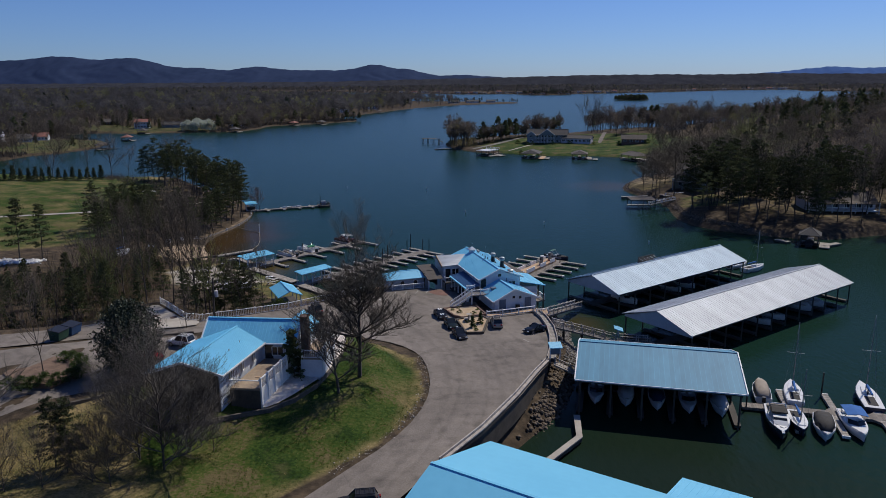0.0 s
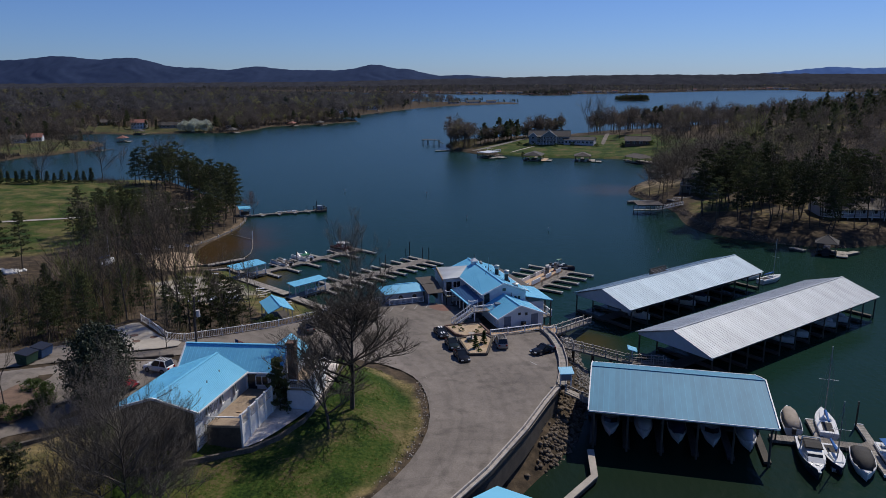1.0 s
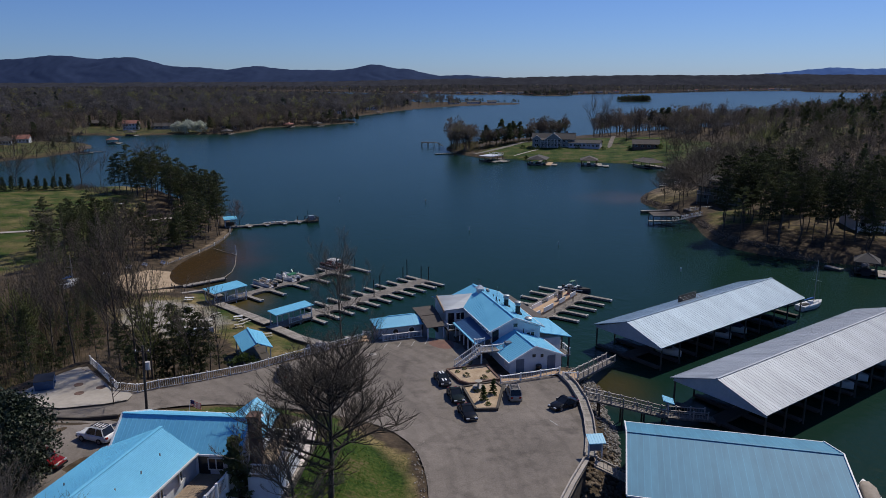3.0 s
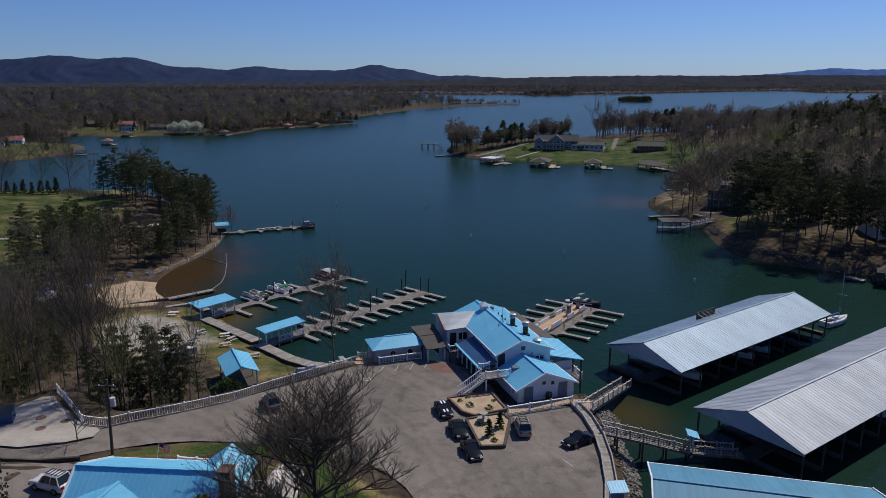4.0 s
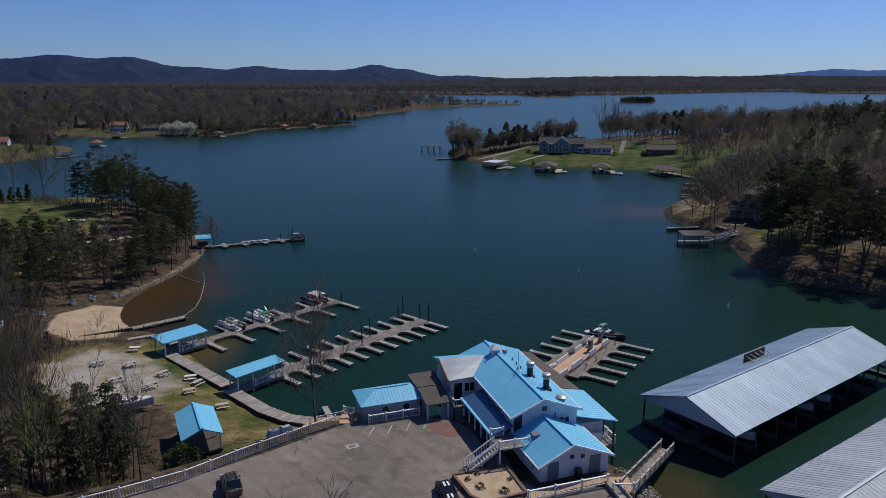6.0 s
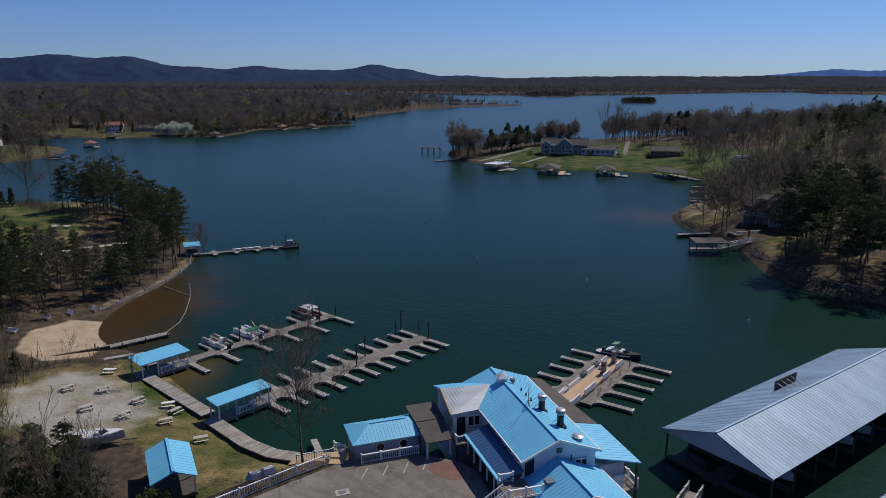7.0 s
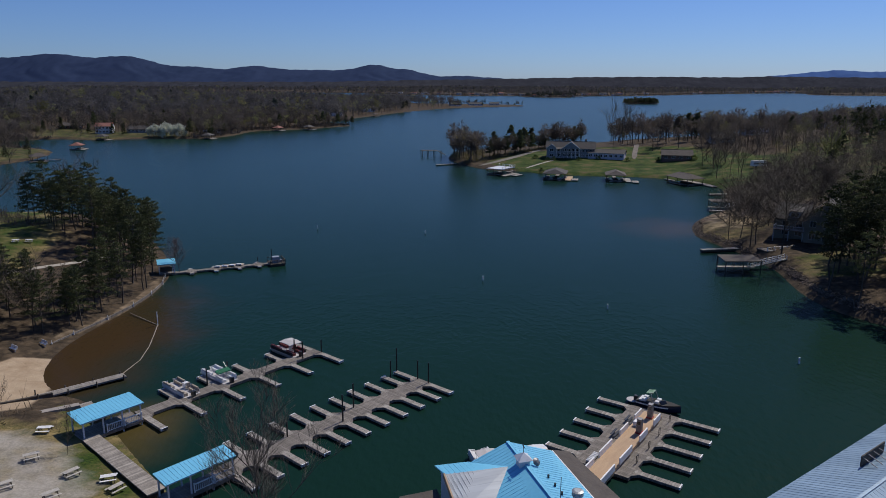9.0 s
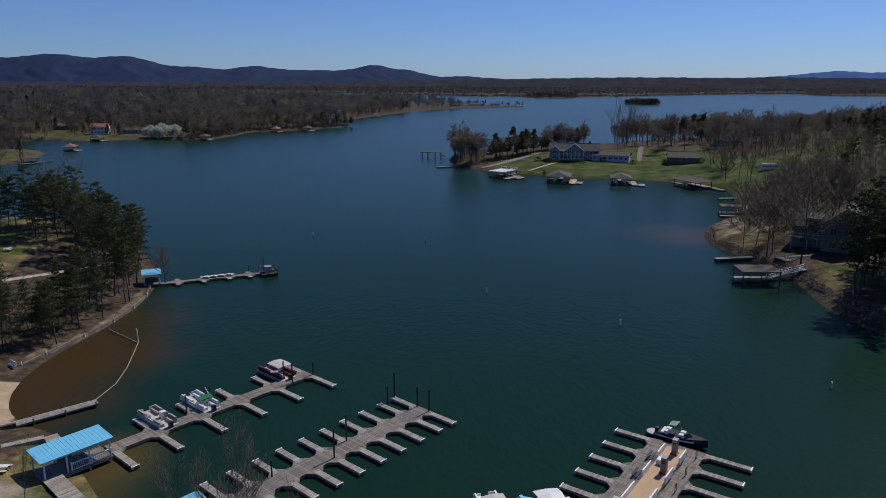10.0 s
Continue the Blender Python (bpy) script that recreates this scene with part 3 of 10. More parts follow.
def road_z(x, y):
    return float(road_level(x, y))


def asphalt_material():
    m = mat("worn_asphalt", (0.27, 0.235, 0.205), (0.178, 0.155, 0.136), 0.92, 0, 0.1, 0.35, 9, spec=0.25, fine=7)
    nt, L = m.node_tree, m.node_tree.links.new
    base = nt.nodes["Principled BSDF"].inputs["Base Color"]
    colour = base.links[0].from_socket
    tc = nt.nodes.new("ShaderNodeTexCoord")
    warp = nt.nodes.new("ShaderNodeTexNoise")
    warp.inputs["Scale"].default_value, warp.inputs["Detail"].default_value = 0.5, 5
    L(tc.outputs["Object"], warp.inputs[0])
    mix = nt.nodes.new("ShaderNodeMix")
    mix.data_type, mix.blend_type = "RGBA", "LINEAR_LIGHT"
    mix.inputs[0].default_value = 0.9
    L(tc.outputs["Object"], mix.inputs[6]), L(warp.outputs["Color"], mix.inputs[7])

    def layer(value, lo, hi, tone, under):
        """Multiplies a tone in where the value lies under lo, fading out at hi."""
        r = nt.nodes.new("ShaderNodeMapRange")
        r.inputs["From Min"].default_value, r.inputs["From Max"].default_value = lo, hi
        r.inputs["To Min"].default_value, r.inputs["To Max"].default_value = tone, 1.0
        L(value, r.inputs[0])
        h = nt.nodes.new("ShaderNodeHueSaturation")
        L(under, h.inputs["Color"]), L(r.outputs[0], h.inputs["Value"])
        return h.outputs[0]

    cracks = nt.nodes.new("ShaderNodeTexVoronoi")
    cracks.feature = "DISTANCE_TO_EDGE"
    cracks.inputs["Scale"].default_value = 0.09
    L(mix.outputs[2], cracks.inputs["Vector"])
    colour = layer(cracks.outputs["Distance"], 0.001, 0.006, 0.86, colour)
    stain = nt.nodes.new("ShaderNodeTexNoise")
    stain.inputs["Scale"].default_value, stain.inputs["Detail"].default_value = 0.35, 8
    L(tc.outputs["Object"], stain.inputs[0])
    colour = layer(stain.outputs[0], 0.34, 0.46, 0.8, colour)
    # long bands worn by wheels along the bend of the drive
    ring = nt.nodes.new("ShaderNodeVectorMath")
    ring.operation, ring.inputs[1].default_value = "DISTANCE", (-46, 84, 5)
    L(mix.outputs[2], ring.inputs[0])
    band = nt.nodes.new("ShaderNodeTexNoise")
    band.noise_dimensions = "1D"
    band.inputs["Scale"].default_value, band.inputs["Detail"].default_value = 0.75, 4
    L(ring.outputs["Value"], band.inputs["W"])
    colour = layer(band.outputs[0], 0.36, 0.52, 0.88, colour)
    patch = nt.nodes.new("ShaderNodeTexNoise")
    patch.inputs["Scale"].default_value, patch.inputs["Detail"].default_value = 0.07, 3
    L(tc.outputs["Object"], patch.inputs[0])
    colour = layer(patch.outputs[0], 0.38, 0.6, 0.82, colour)
    grit = nt.nodes.new("ShaderNodeTexNoise")
    grit.inputs["Scale"].default_value, grit.inputs["Detail"].default_value = 5.0, 3
    L(tc.outputs["Object"], grit.inputs[0])
    colour = layer(grit.outputs[0], 0.3, 0.7, 0.8, colour)
    L(colour, base)
    return m


M["asphalt"] = asphalt_material()
lot_line = [tuple(p) for p in rounded(LOT, 1)]
road = part("road", sheet(lot_line, 2.5, 0.06, road_level), M["asphalt"], label="worn grey asphalt lot and curving drive", kind="structure")
tagged(road, category="road")


# ---- trees ----
rng = np.random.default_rng(7)


def cone3(p, q, r0, r1=0.0, turn=0.0):
    """Points and triangles of a three-sided tapering twig."""
    p, q = np.array(p, float), np.array(q, float)
    d = (q - p) / (np.linalg.norm(q - p) + 1e-9)
    s = np.cross(d, (0, 0, 1.0))
    s = s / np.linalg.norm(s) if np.linalg.norm(s) > 1e-3 else np.array([1.0, 0, 0])
    u = np.cross(s, d)
    a = turn + np.arange(3) * 2.0944
    ring = np.cos(a)[:, None] * s + np.sin(a)[:, None] * u
    if r1 <= 0:
        return np.vstack([p + ring * r0, q]), np.array([(0, 1, 3), (1, 2, 3), (2, 0, 3)])
    v = np.vstack([p + ring * r0, q + ring * r1])
    return v, np.array([(0, 1, 4), (0, 4, 3), (1, 2, 5), (1, 5, 4), (2, 0, 3), (2, 3, 5)])


class Heap:
    """Gathers triangles fast."""

    def __init__(self):
        self.v, self.f, self.n = [], [], 0

    def add(self, v, f):
        self.v.append(v), self.f.append(f + self.n)
        self.n += len(v)

    def arrays(self):
        return np.vstack(self.v), np.vstack(self.f)


def tri_mesh(name, v, f):
    me = bpy.data.meshes.new(name)
    me.vertices.add(len(v))
    me.vertices.foreach_set("co", np.ascontiguousarray(v, np.float32).ravel())
    me.loops.add(f.size)
    me.loops.foreach_set("vertex_index", np.ascontiguousarray(f, np.int32).ravel())
    me.polygons.add(len(f))
    me.polygons.foreach_set("loop_start", np.arange(0, f.size, 3, dtype=np.int32))
    me.update()
    return me


def unit(v):
    return v / (np.linalg.norm(v) + 1e-9)


def bare_tree(h, spread, levels, kids, r0, twig, fork=0.28, lean=0.0, reach=1.0, limb=0.5):
    """Trunk and crown of a leafless tree as two heaps."""
    wood, crown = Heap(), Heap()

    def grow(p, d, length, r, level):
        heap = wood if level == 0 else crown
        n = 4 if level == 0 else (3 if level < levels else 1)
        pts = [p]
        for i in range(n):
            d = unit(d + rng.normal(0, 0.05 if level == 0 else 0.13, 3) + np.array([0, 0, 0.05 * level]))
            pts.append(pts[-1] + d * length / n)
        for i in range(n):
            a, c = r * (1 - 0.75 * i / n), r * (1 - 0.75 * (i + 1) / n)
            last = level >= levels
            heap.add(*cone3(pts[i], pts[i + 1], max(a, twig), 0 if last and i == n - 1 else max(c, twig * 0.7), rng.random() * 6))
        if level >= levels:
            return
        for k in range(kids[level]):
            t = fork + (1 - fork) * (k + rng.random()) / kids[level] if level == 0 else 0.2 + 0.8 * (k + rng.random()) / kids[level]
            j = min(int(t * n), n - 1)
            q = pts[j] + (pts[j + 1] - pts[j]) * (t * n - j)
            ang = rng.random() * 6.283
            out = np.array([math.cos(ang), math.sin(ang), 0])
            tilt = (1.25 - 0.75 * t if level == 0 else 0.6) * spread
            nd = unit(d * (1 - 0.35 * tilt) + out * tilt + np.array([0, 0, 0.12]))
            ln = length * (0.62 - 0.28 * abs(t - 0.45)) * (0.8 + 0.4 * rng.random()) if level == 0 else length * (0.55 * (1.15 - 0.5 * t)) * (0.8 + 0.4 * rng.random())
            grow(q, nd, ln * (reach if level == 0 else 1.0), r * (limb if level == 0 else 0.55) * (1.1 - 0.5 * t), level + 1)

    grow(np.zeros(3), unit(np.array([lean, lean * 0.4, 1.0])), h, r0, 0)
    return wood.arrays(), crown.arrays()


def tuft(c, size, n, heap, flat=0.75, leaf=0.5):
    """Small leaf or needle blades scattered through a clump."""
    p = rng.normal(0, 0.42, (n, 3)) * size * np.array([1, 1, flat]) + c
    a = rng.normal(0, 1, (n, 3))
    a /= np.linalg.norm(a, axis=1)[:, None]
    b = rng.normal(0, 1, (n, 3))
    b -= (b * a).sum(1)[:, None] * a
    b /= np.linalg.norm(b, axis=1)[:, None]
    s = leaf * (0.6 + 0.8 * rng.random((n, 1)))
    v = np.stack([p - a * s * 0.5, p + a * s * 0.5, p + b * s * 0.75], 1).reshape(-1, 3)
    heap.add(v, np.arange(3 * n).reshape(-1, 3))


def pine_tree(h, width, clumps, blades, leaf, clear=0.35, cone=0.6):
    """A pine: straight trunk, bare below, with a ragged crown of needle clumps on short limbs."""
    wood, crown = Heap(), Heap()
    pts = [np.array([0, 0, 0.0])]
    for i in range(5):
        pts.append(pts[-1] + np.array([rng.normal(0, 0.012) * h, rng.normal(0, 0.012) * h, h / 5 * 0.97]))
    for i in range(5):
        wood.add(*cone3(pts[i], pts[i + 1], h * 0.013 * (1 - i / 5.5), h * 0.013 * (1 - (i + 1) / 5.5)))
    for k in range(clumps):
        t = clear + (1 - clear) * ((k + rng.random() * 0.8) / clumps)
        u = (t - clear) / (1 - clear)
        reach = width * (0.25 + 0.75 * math.sin(math.pi * min(1, 0.25 + u * 0.75)) if cone < 0.5 else (1 - 0.85 * u)) * (0.55 + 0.6 * rng.random())
        ang = k * 2.4 + rng.random()
        j = min(int(t * 5), 4)
        base = pts[j] + (pts[j + 1] - pts[j]) * (t * 5 - j)
        c = base + np.array([math.cos(ang) * reach, math.sin(ang) * reach, 0.04 * h * rng.random()])
        wood.add(*cone3(base, c, h * 0.004, 0))
        tuft(c, width * (0.36 - 0.12 * u), blades, crown, 0.3, leaf)
        tuft(base + (c - base) * 0.55, width * 0.26, blades // 2, crown, 0.4, leaf)
    tuft(pts[-1], width * 0.22, blades // 2, crown, 1.2, leaf)
    return wood.arrays(), crown.arrays()


def broad_tree(h, width, clumps, blades, leaf, low=0.12):
    """A leafy round tree: limbs and leaf clumps over an uneven dome."""
    wood, crown = Heap(), Heap()
    wood.add(*cone3((0, 0, 0), (0, 0, h * 0.6), h * 0.025, h * 0.01))
    for k in range(clumps):
        z = rng.random() ** 0.8
        ang, rad = rng.random() * 6.283, width * math.sqrt(max(0.05, 1 - (2 * z - 0.9) ** 2)) * (0.55 + 0.5 * rng.random())
        c = np.array([math.cos(ang) * rad, math.sin(ang) * rad, h * (low + (0.95 - low) * z)])
        wood.add(*cone3((0, 0, h * (0.1 + 0.45 * z)), c, h * 0.006, 0))
        tuft(c, width * 0.33, blades, crown, 0.8, leaf)
    return wood.arrays(), crown.arrays()


M["bark"] = mat("grey_bark", (0.085, 0.072, 0.06), (0.05, 0.042, 0.036), 0.95, 0, 2.0, 0.3, vary=0.25)
M["twigs"] = mat("bare_twigs", (0.084, 0.069, 0.055), (0.054, 0.045, 0.036), 0.95, 0, 0.5, vary=0.28)
M["pale_twigs"] = mat("pale_grey_twigs", (0.105, 0.092, 0.08), (0.068, 0.06, 0.052), 0.95, 0, 0.5, vary=0.1)
M["needles"] = mat("pine_needles", (0.08, 0.092, 0.04), (0.052, 0.063, 0.028), 0.8, 0, 0.4, vary=0.3, spec=0.2)
M["needles_dark"] = mat("dark_pine_needles", (0.052, 0.062, 0.03), (0.034, 0.042, 0.021), 0.85, 0, 0.4, vary=0.3, spec=0.1)
M["leaves"] = mat("glossy_dark_leaves", (0.026, 0.042, 0.016), (0.015, 0.026, 0.01), 0.6, 0, 0.6, vary=0.15)
M["hedge"] = mat("green_shrub_leaves", (0.07, 0.11, 0.02), (0.04, 0.065, 0.014), 0.8, 0, 0.6, vary=0.2)
M["bloom"] = mat("white_blossom", (0.62, 0.64, 0.55), (0.45, 0.48, 0.38), 0.9, 0, 0.6, vary=0.15)
M["bud"] = mat("yellow_green_buds", (0.19, 0.21, 0.06), (0.13, 0.14, 0.05), 0.9, 0, 0.5, vary=0.25)
M["redbud"] = mat("reddish_buds", (0.13, 0.078, 0.066), (0.09, 0.056, 0.048), 0.9, 0, 0.5, vary=0.25)

KINDS = {}


def let_light(m, share):
    """Lets part of the light through thin leaves and twig sprays."""
    nt = m.node_tree
    b, out = nt.nodes["Principled BSDF"], nt.nodes["Material Output"]
    tr, mx = nt.nodes.new("ShaderNodeBsdfTranslucent"), nt.nodes.new("ShaderNodeMixShader")
    nt.links.new(b.inputs["Base Color"].links[0].from_socket, tr.inputs["Color"])
    mx.inputs[0].default_value = share
    nt.links.new(b.outputs[0], mx.inputs[1])
    nt.links.new(tr.outputs[0], mx.inputs[2])
    nt.links.new(mx.outputs[0], out.inputs["Surface"])


for k_ in ("needles", "hedge", "bloom", "bud"):
    let_light(M[k_], 0.35)
let_light(M["needles_dark"], 0.25)


def tree_kind(key, shape, leafy, name, label, category="tree", bark="bark"):
    (wv, wf), (cv, cf) = shape
    a, c = tri_mesh("trunk", wv, wf), tri_mesh("crown", cv, cf)
    a.materials.append(M[bark])
    c.materials.append(M[leafy])
    KINDS[key] = (a, c, name, label, category)


def plant(key, x, y, size=1.0, turn=None, z=None, label=None, group="", sink=0.1):
    """Sets one tree, with its trunk and crown as parts, on the ground."""
    a, c, name, text, category = KINDS[key]
    turn = rng.random() * 360 if turn is None else turn
    z = ground_z(x, y) if z is None else z
    ob = new(name)
    ob.matrix_basis = Matrix.Translation((x, y, z - sink)) @ Euler((0, 0, radians(turn))).to_matrix().to_4x4() @ Matrix.Diagonal((size, size, size, 1))
    tagged(ob, label or text, category, group)
    for n, me in (("trunk", a), ("crown", c)):
        o = new(n, me)
        o.parent = ob
    return ob


for i in range(5):
    tree_kind(f"bare{i}", bare_tree(10, 0.95, 3, (13, 7, 6), 0.19, 0.026, 0.22, 0, 1.25), "twigs", "bare_tree", "leafless tree with thin grey-brown branches")
for i in range(2):
    tree_kind(f"thin{i}", bare_tree(14, 0.62, 3, (11, 6, 5), 0.15, 0.026, 0.3), "twigs", "slender_tree", "slender leafless tree with upright branches")
tree_kind("hero", bare_tree(11.0, 1.4, 4, (25, 11, 8, 6), 0.36, 0.0105, 0.24, 0, 1.08, 0.5), "twigs", "bare_tree", "large leafless shade tree on the grass bank")
tree_kind("hero_b", bare_tree(6.5, 1.0, 4, (11, 6, 5, 4), 0.22, 0.017, 0.25, 0.08, 1.35), "pale_twigs", "bare_tree", "leafless tree with spreading branches on the bank")
tree_kind("tall_bare", bare_tree(15, 0.62, 4, (15, 6, 5, 4), 0.2, 0.012, 0.3, 0.02, 0.9, 0.42), "twigs", "bare_tree", "tall leafless tree with a clear dark trunk")
tree_kind("pale_tall", bare_tree(14, 0.95, 4, (16, 7, 6, 5), 0.2, 0.013, 0.3, 0.02, 0.85, 0.4), "pale_twigs", "bare_tree", "tall pale-barked leafless tree beside the dock steps")
for i in range(3):
    tree_kind(f"shore_tree{i}", bare_tree(11.5, 1.35, 3, (18, 11, 10), 0.19, 0.018, 0.34, 0.05, 1.05, 0.38), "twigs", "bare_tree", "tall leafless tree with a dark trunk and a hazy brown crown")
tree_kind("fan", bare_tree(8.5, 1.05, 4, (24, 9, 7, 5), 0.14, 0.0085, 0.03, 0, 1.3, 0.62), "pale_twigs", "bare_tree", "leafless many-stemmed tree with arching grey branches on the bank")
tree_kind("edge_tree", bare_tree(9, 1.3, 3, (16, 9, 8), 0.2, 0.012, 0.12, 0, 1.3, 0.45), "pale_twigs", "bare_tree", "leafless tree with long thin reaching branches by the drive")
tree_kind("small_pine", pine_tree(7.6, 1.45, 44, 52, 0.17, 0.2, 0.35), "needles_dark", "pine_tree", "small dense dark pine with a bare lower trunk by the drive")
tree_kind("scrub", bare_tree(5.5, 0.85, 3, (18, 8, 7), 0.08, 0.013, 0.02, 0, 1.3), "twigs", "bare_shrub", "leafless tangled grey shrub", "shrub")
for i in range(4):
    tree_kind(f"pine{i}", pine_tree(15, 2.7, 26, 42, 0.31, 0.45, 0.3), "needles", "pine_tree", "tall pine with dark green ragged crown")
for i in range(3):
    tree_kind(f"dark_pine{i}", pine_tree(16, 3.4, 36, 40, 0.36, 0.38, 0.33), "needles_dark", "pine_tree", "tall dark pine with a clear trunk above the shore")
for i in range(2):
    tree_kind(f"cedar{i}", pine_tree(10, 2.6, 34, 46, 0.5, 0.08, 0.9), "needles", "evergreen_tree", "dense dark evergreen tree branched to the ground")
for i in range(4):
    tree_kind(f"fir{i}", pine_tree(13, 3.1, 30, 46, 0.3, 0.26, 0.9), "needles", "pine_tree", "bushy olive-green pine branched low on the trunk")
tree_kind("magnolia", broad_tree(11, 4.2, 170, 110, 0.3, 0.06), "leaves", "magnolia_tree", "broad dark glossy-leaved evergreen tree")
tree_kind("bud0", bare_tree(13, 0.7, 3, (10, 6, 5), 0.2, 0.035), "bud", "budding_tree", "tree with pale yellow-green spring buds")
tree_kind("redbud0", bare_tree(8, 0.9, 3, (10, 6, 5), 0.14, 0.03), "redbud", "budding_tree", "small tree with reddish spring buds")
tree_kind("bloom", broad_tree(9, 6, 60, 40, 0.8, 0.05), "bloom", "blossoming_tree", "white-blossoming tree by the far shore")
tree_kind("bush", broad_tree(1.6, 1.3, 26, 40, 0.16, 0.0), "hedge", "shrub", "low rounded green shrub", "shrub")


# far woods: many small trees in one mesh
def low_bare(twigs, w, tall=13.0, wide=4.3):
    """A coarse leafless tree: trunk, rising limbs, and a broom of upright twigs."""
    h = Heap()
    lean = rng.normal(0, 0.35, 2)
    h.add(*cone3((0, 0, 0), (lean[0], lean[1], tall * 0.62), 0.13 + w * 0.25, 0.06 + w * 0.15))
    for k in range(8):
        ang = k * 2.4 + rng.random()
        z0 = tall * (0.2 + 0.05 * k)
        r = wide * (0.75 - 0.05 * k) * rng.uniform(0.7, 1.1)
        q = np.array([math.cos(ang) * r, math.sin(ang) * r, z0 + tall * rng.uniform(0.24, 0.38)])
        h.add(*cone3((lean[0] * z0 / tall, lean[1] * z0 / tall, z0), q, 0.05 + w * 0.2, 0))
    reach = np.array([wide, wide, tall * 0.36])
    lobes = []
    for k in range(9):
        d = unit(rng.normal(0, 1, 3)) * rng.uniform(0.25, 0.72)
        lobes.append((np.array([0, 0, tall * 0.57]) + d * reach, reach * rng.uniform(0.4, 0.62)))
    for k in range(twigs):
        mid, r = lobes[rng.integers(9)]
        d = unit(rng.normal(0, 1, 3) + np.array([0, 0, 0.3]))
        u = 0.1 + 0.6 * rng.random() ** 0.7
        a, e = mid + d * r * u, mid + unit(d + rng.normal(0, 0.25, 3)) * r * (u + rng.uniform(0.3, 0.6))
        s = unit(np.cross(d, rng.normal(0, 1, 3))) * w
        h.add(np.stack([a - s, a + s, e]), np.array([(0, 1, 2)]))
    return h.arrays()


def low_pine(blades, leaf, tall=13, wide=2.7):
    """A coarse pine: bare lower trunk and a ragged crown in tiers."""
    h = Heap()
    h.add(*cone3((0, 0, 0), (0, 0, tall * 0.92), 0.2, 0.06))
    tiers = 9
    for k in range(blades):
        t = (k % tiers + 0.35 * rng.random()) / tiers
        ang = (k % tiers) * 2.1 + rng.normal(0, 1.0)
        r = wide * (0.55 + 0.45 * math.sin(2.6 * (t + 0.25))) * (1 - 0.6 * t) * math.sqrt(rng.random())
        tuft(np.array([math.cos(ang) * r, math.sin(ang) * r, tall * (0.36 + 0.62 * t) - 0.12 * r]), 0.35, 1, h, 0.5, leaf)
    return h.arrays()


def low_brush(blades, w):
    """A knee- to head-high tangle of stems and sprays."""
    h = Heap()
    for k in range(blades):
        a = np.array([rng.normal(0, 1.3), rng.normal(0, 1.3), 0.0])
        e = a + np.array([rng.normal(0, 0.6), rng.normal(0, 0.6), rng.uniform(0.8, 3.2)])
        s = unit(np.cross(e - a, rng.normal(0, 1, 3))) * w
        h.add(np.stack([a - s, a + s, e]), np.array([(0, 1, 2)]))
    return h.arrays()


def woods(name, label, spots, shapes, material):
    """One object of many trees: spots are x, y, size; each tree carries a tone of its own."""
    vs, fs, ts, n = [], [], [], 0
    zs = height(spots[:, 0], spots[:, 1])
    for (x, y, s), z in zip(spots, zs):
        v, f = shapes[rng.integers(len(shapes))]
        a = rng.random() * 6.283
        c, d = math.cos(a) * s, math.sin(a) * s
        k = s * (0.85 + 0.3 * rng.random())
        vs.append(np.stack([v[:, 0] * c - v[:, 1] * d + x, v[:, 0] * d + v[:, 1] * c + y, v[:, 2] * k + z - 0.2], 1))
        fs.append(f + n)
        ts.append(np.full(len(v), rng.random(), np.float32))
        n += len(v)
    me = tri_mesh(name, np.vstack(vs), np.vstack(fs))
    me.attributes.new("tree", "FLOAT", "POINT").data.foreach_set("value", np.concatenate(ts))
    me.materials.append(material)
    return tagged(new(name, me), label, "woods", kind="stuff")


def scatter(box, gap, keep):
    """Jittered places in a box, thinned by keep(x, y)."""
    x, y = np.meshgrid(np.arange(box[0], box[1], gap), np.arange(box[2], box[3], gap))
    x = (x + rng.uniform(-0.45, 0.45, x.shape) * gap).ravel()
    y = (y + rng.uniform(-0.45, 0.45, y.shape) * gap).ravel()
    k = keep(x, y)
    return x[k], y[k]


M["woods_bare"] = mat("far_bare_woods", (0.108, 0.094, 0.084), (0.08, 0.07, 0.063), 0.95, 0, 0.02, vary=0.4, per="tree", fine=5)
M["woods_pine"] = mat("far_pine_woods", (0.066, 0.078, 0.038), (0.044, 0.053, 0.027), 0.85, 0, 0.02, vary=0.35, per="tree", spec=0.2)
M["woods_bud"] = mat("far_budding_woods", (0.2, 0.195, 0.09), (0.135, 0.132, 0.062), 0.9, 0, 0.02, vary=0.3, per="tree")
M["woods_pale"] = mat("pale_bare_woods", (0.132, 0.113, 0.097), (0.092, 0.08, 0.069), 0.95, 0, 0.02, vary=0.35, per="tree", fine=5)
M["brush_brown"] = mat("reddish_brown_brush", (0.175, 0.128, 0.094), (0.115, 0.086, 0.064), 0.95, 0, 0.1, vary=0.4, per="tree")
M["brush_olive"] = mat("olive_brush", (0.155, 0.14, 0.068), (0.1, 0.092, 0.046), 0.9, 0, 0.1, vary=0.35, per="tree")
# woods colours greyed and blued, so distance haze sits in the base colour
M["woods_haze"] = mat("hazed_bare_woods", (0.112, 0.106, 0.104), (0.082, 0.079, 0.08), 0.95, 0, 0.01, vary=0.4, per="tree", fine=5)
M["woods_haze_pine"] = mat("hazed_pine_woods", (0.05, 0.062, 0.05), (0.036, 0.046, 0.038), 0.9, 0, 0.01, vary=0.3, per="tree", spec=0.1)
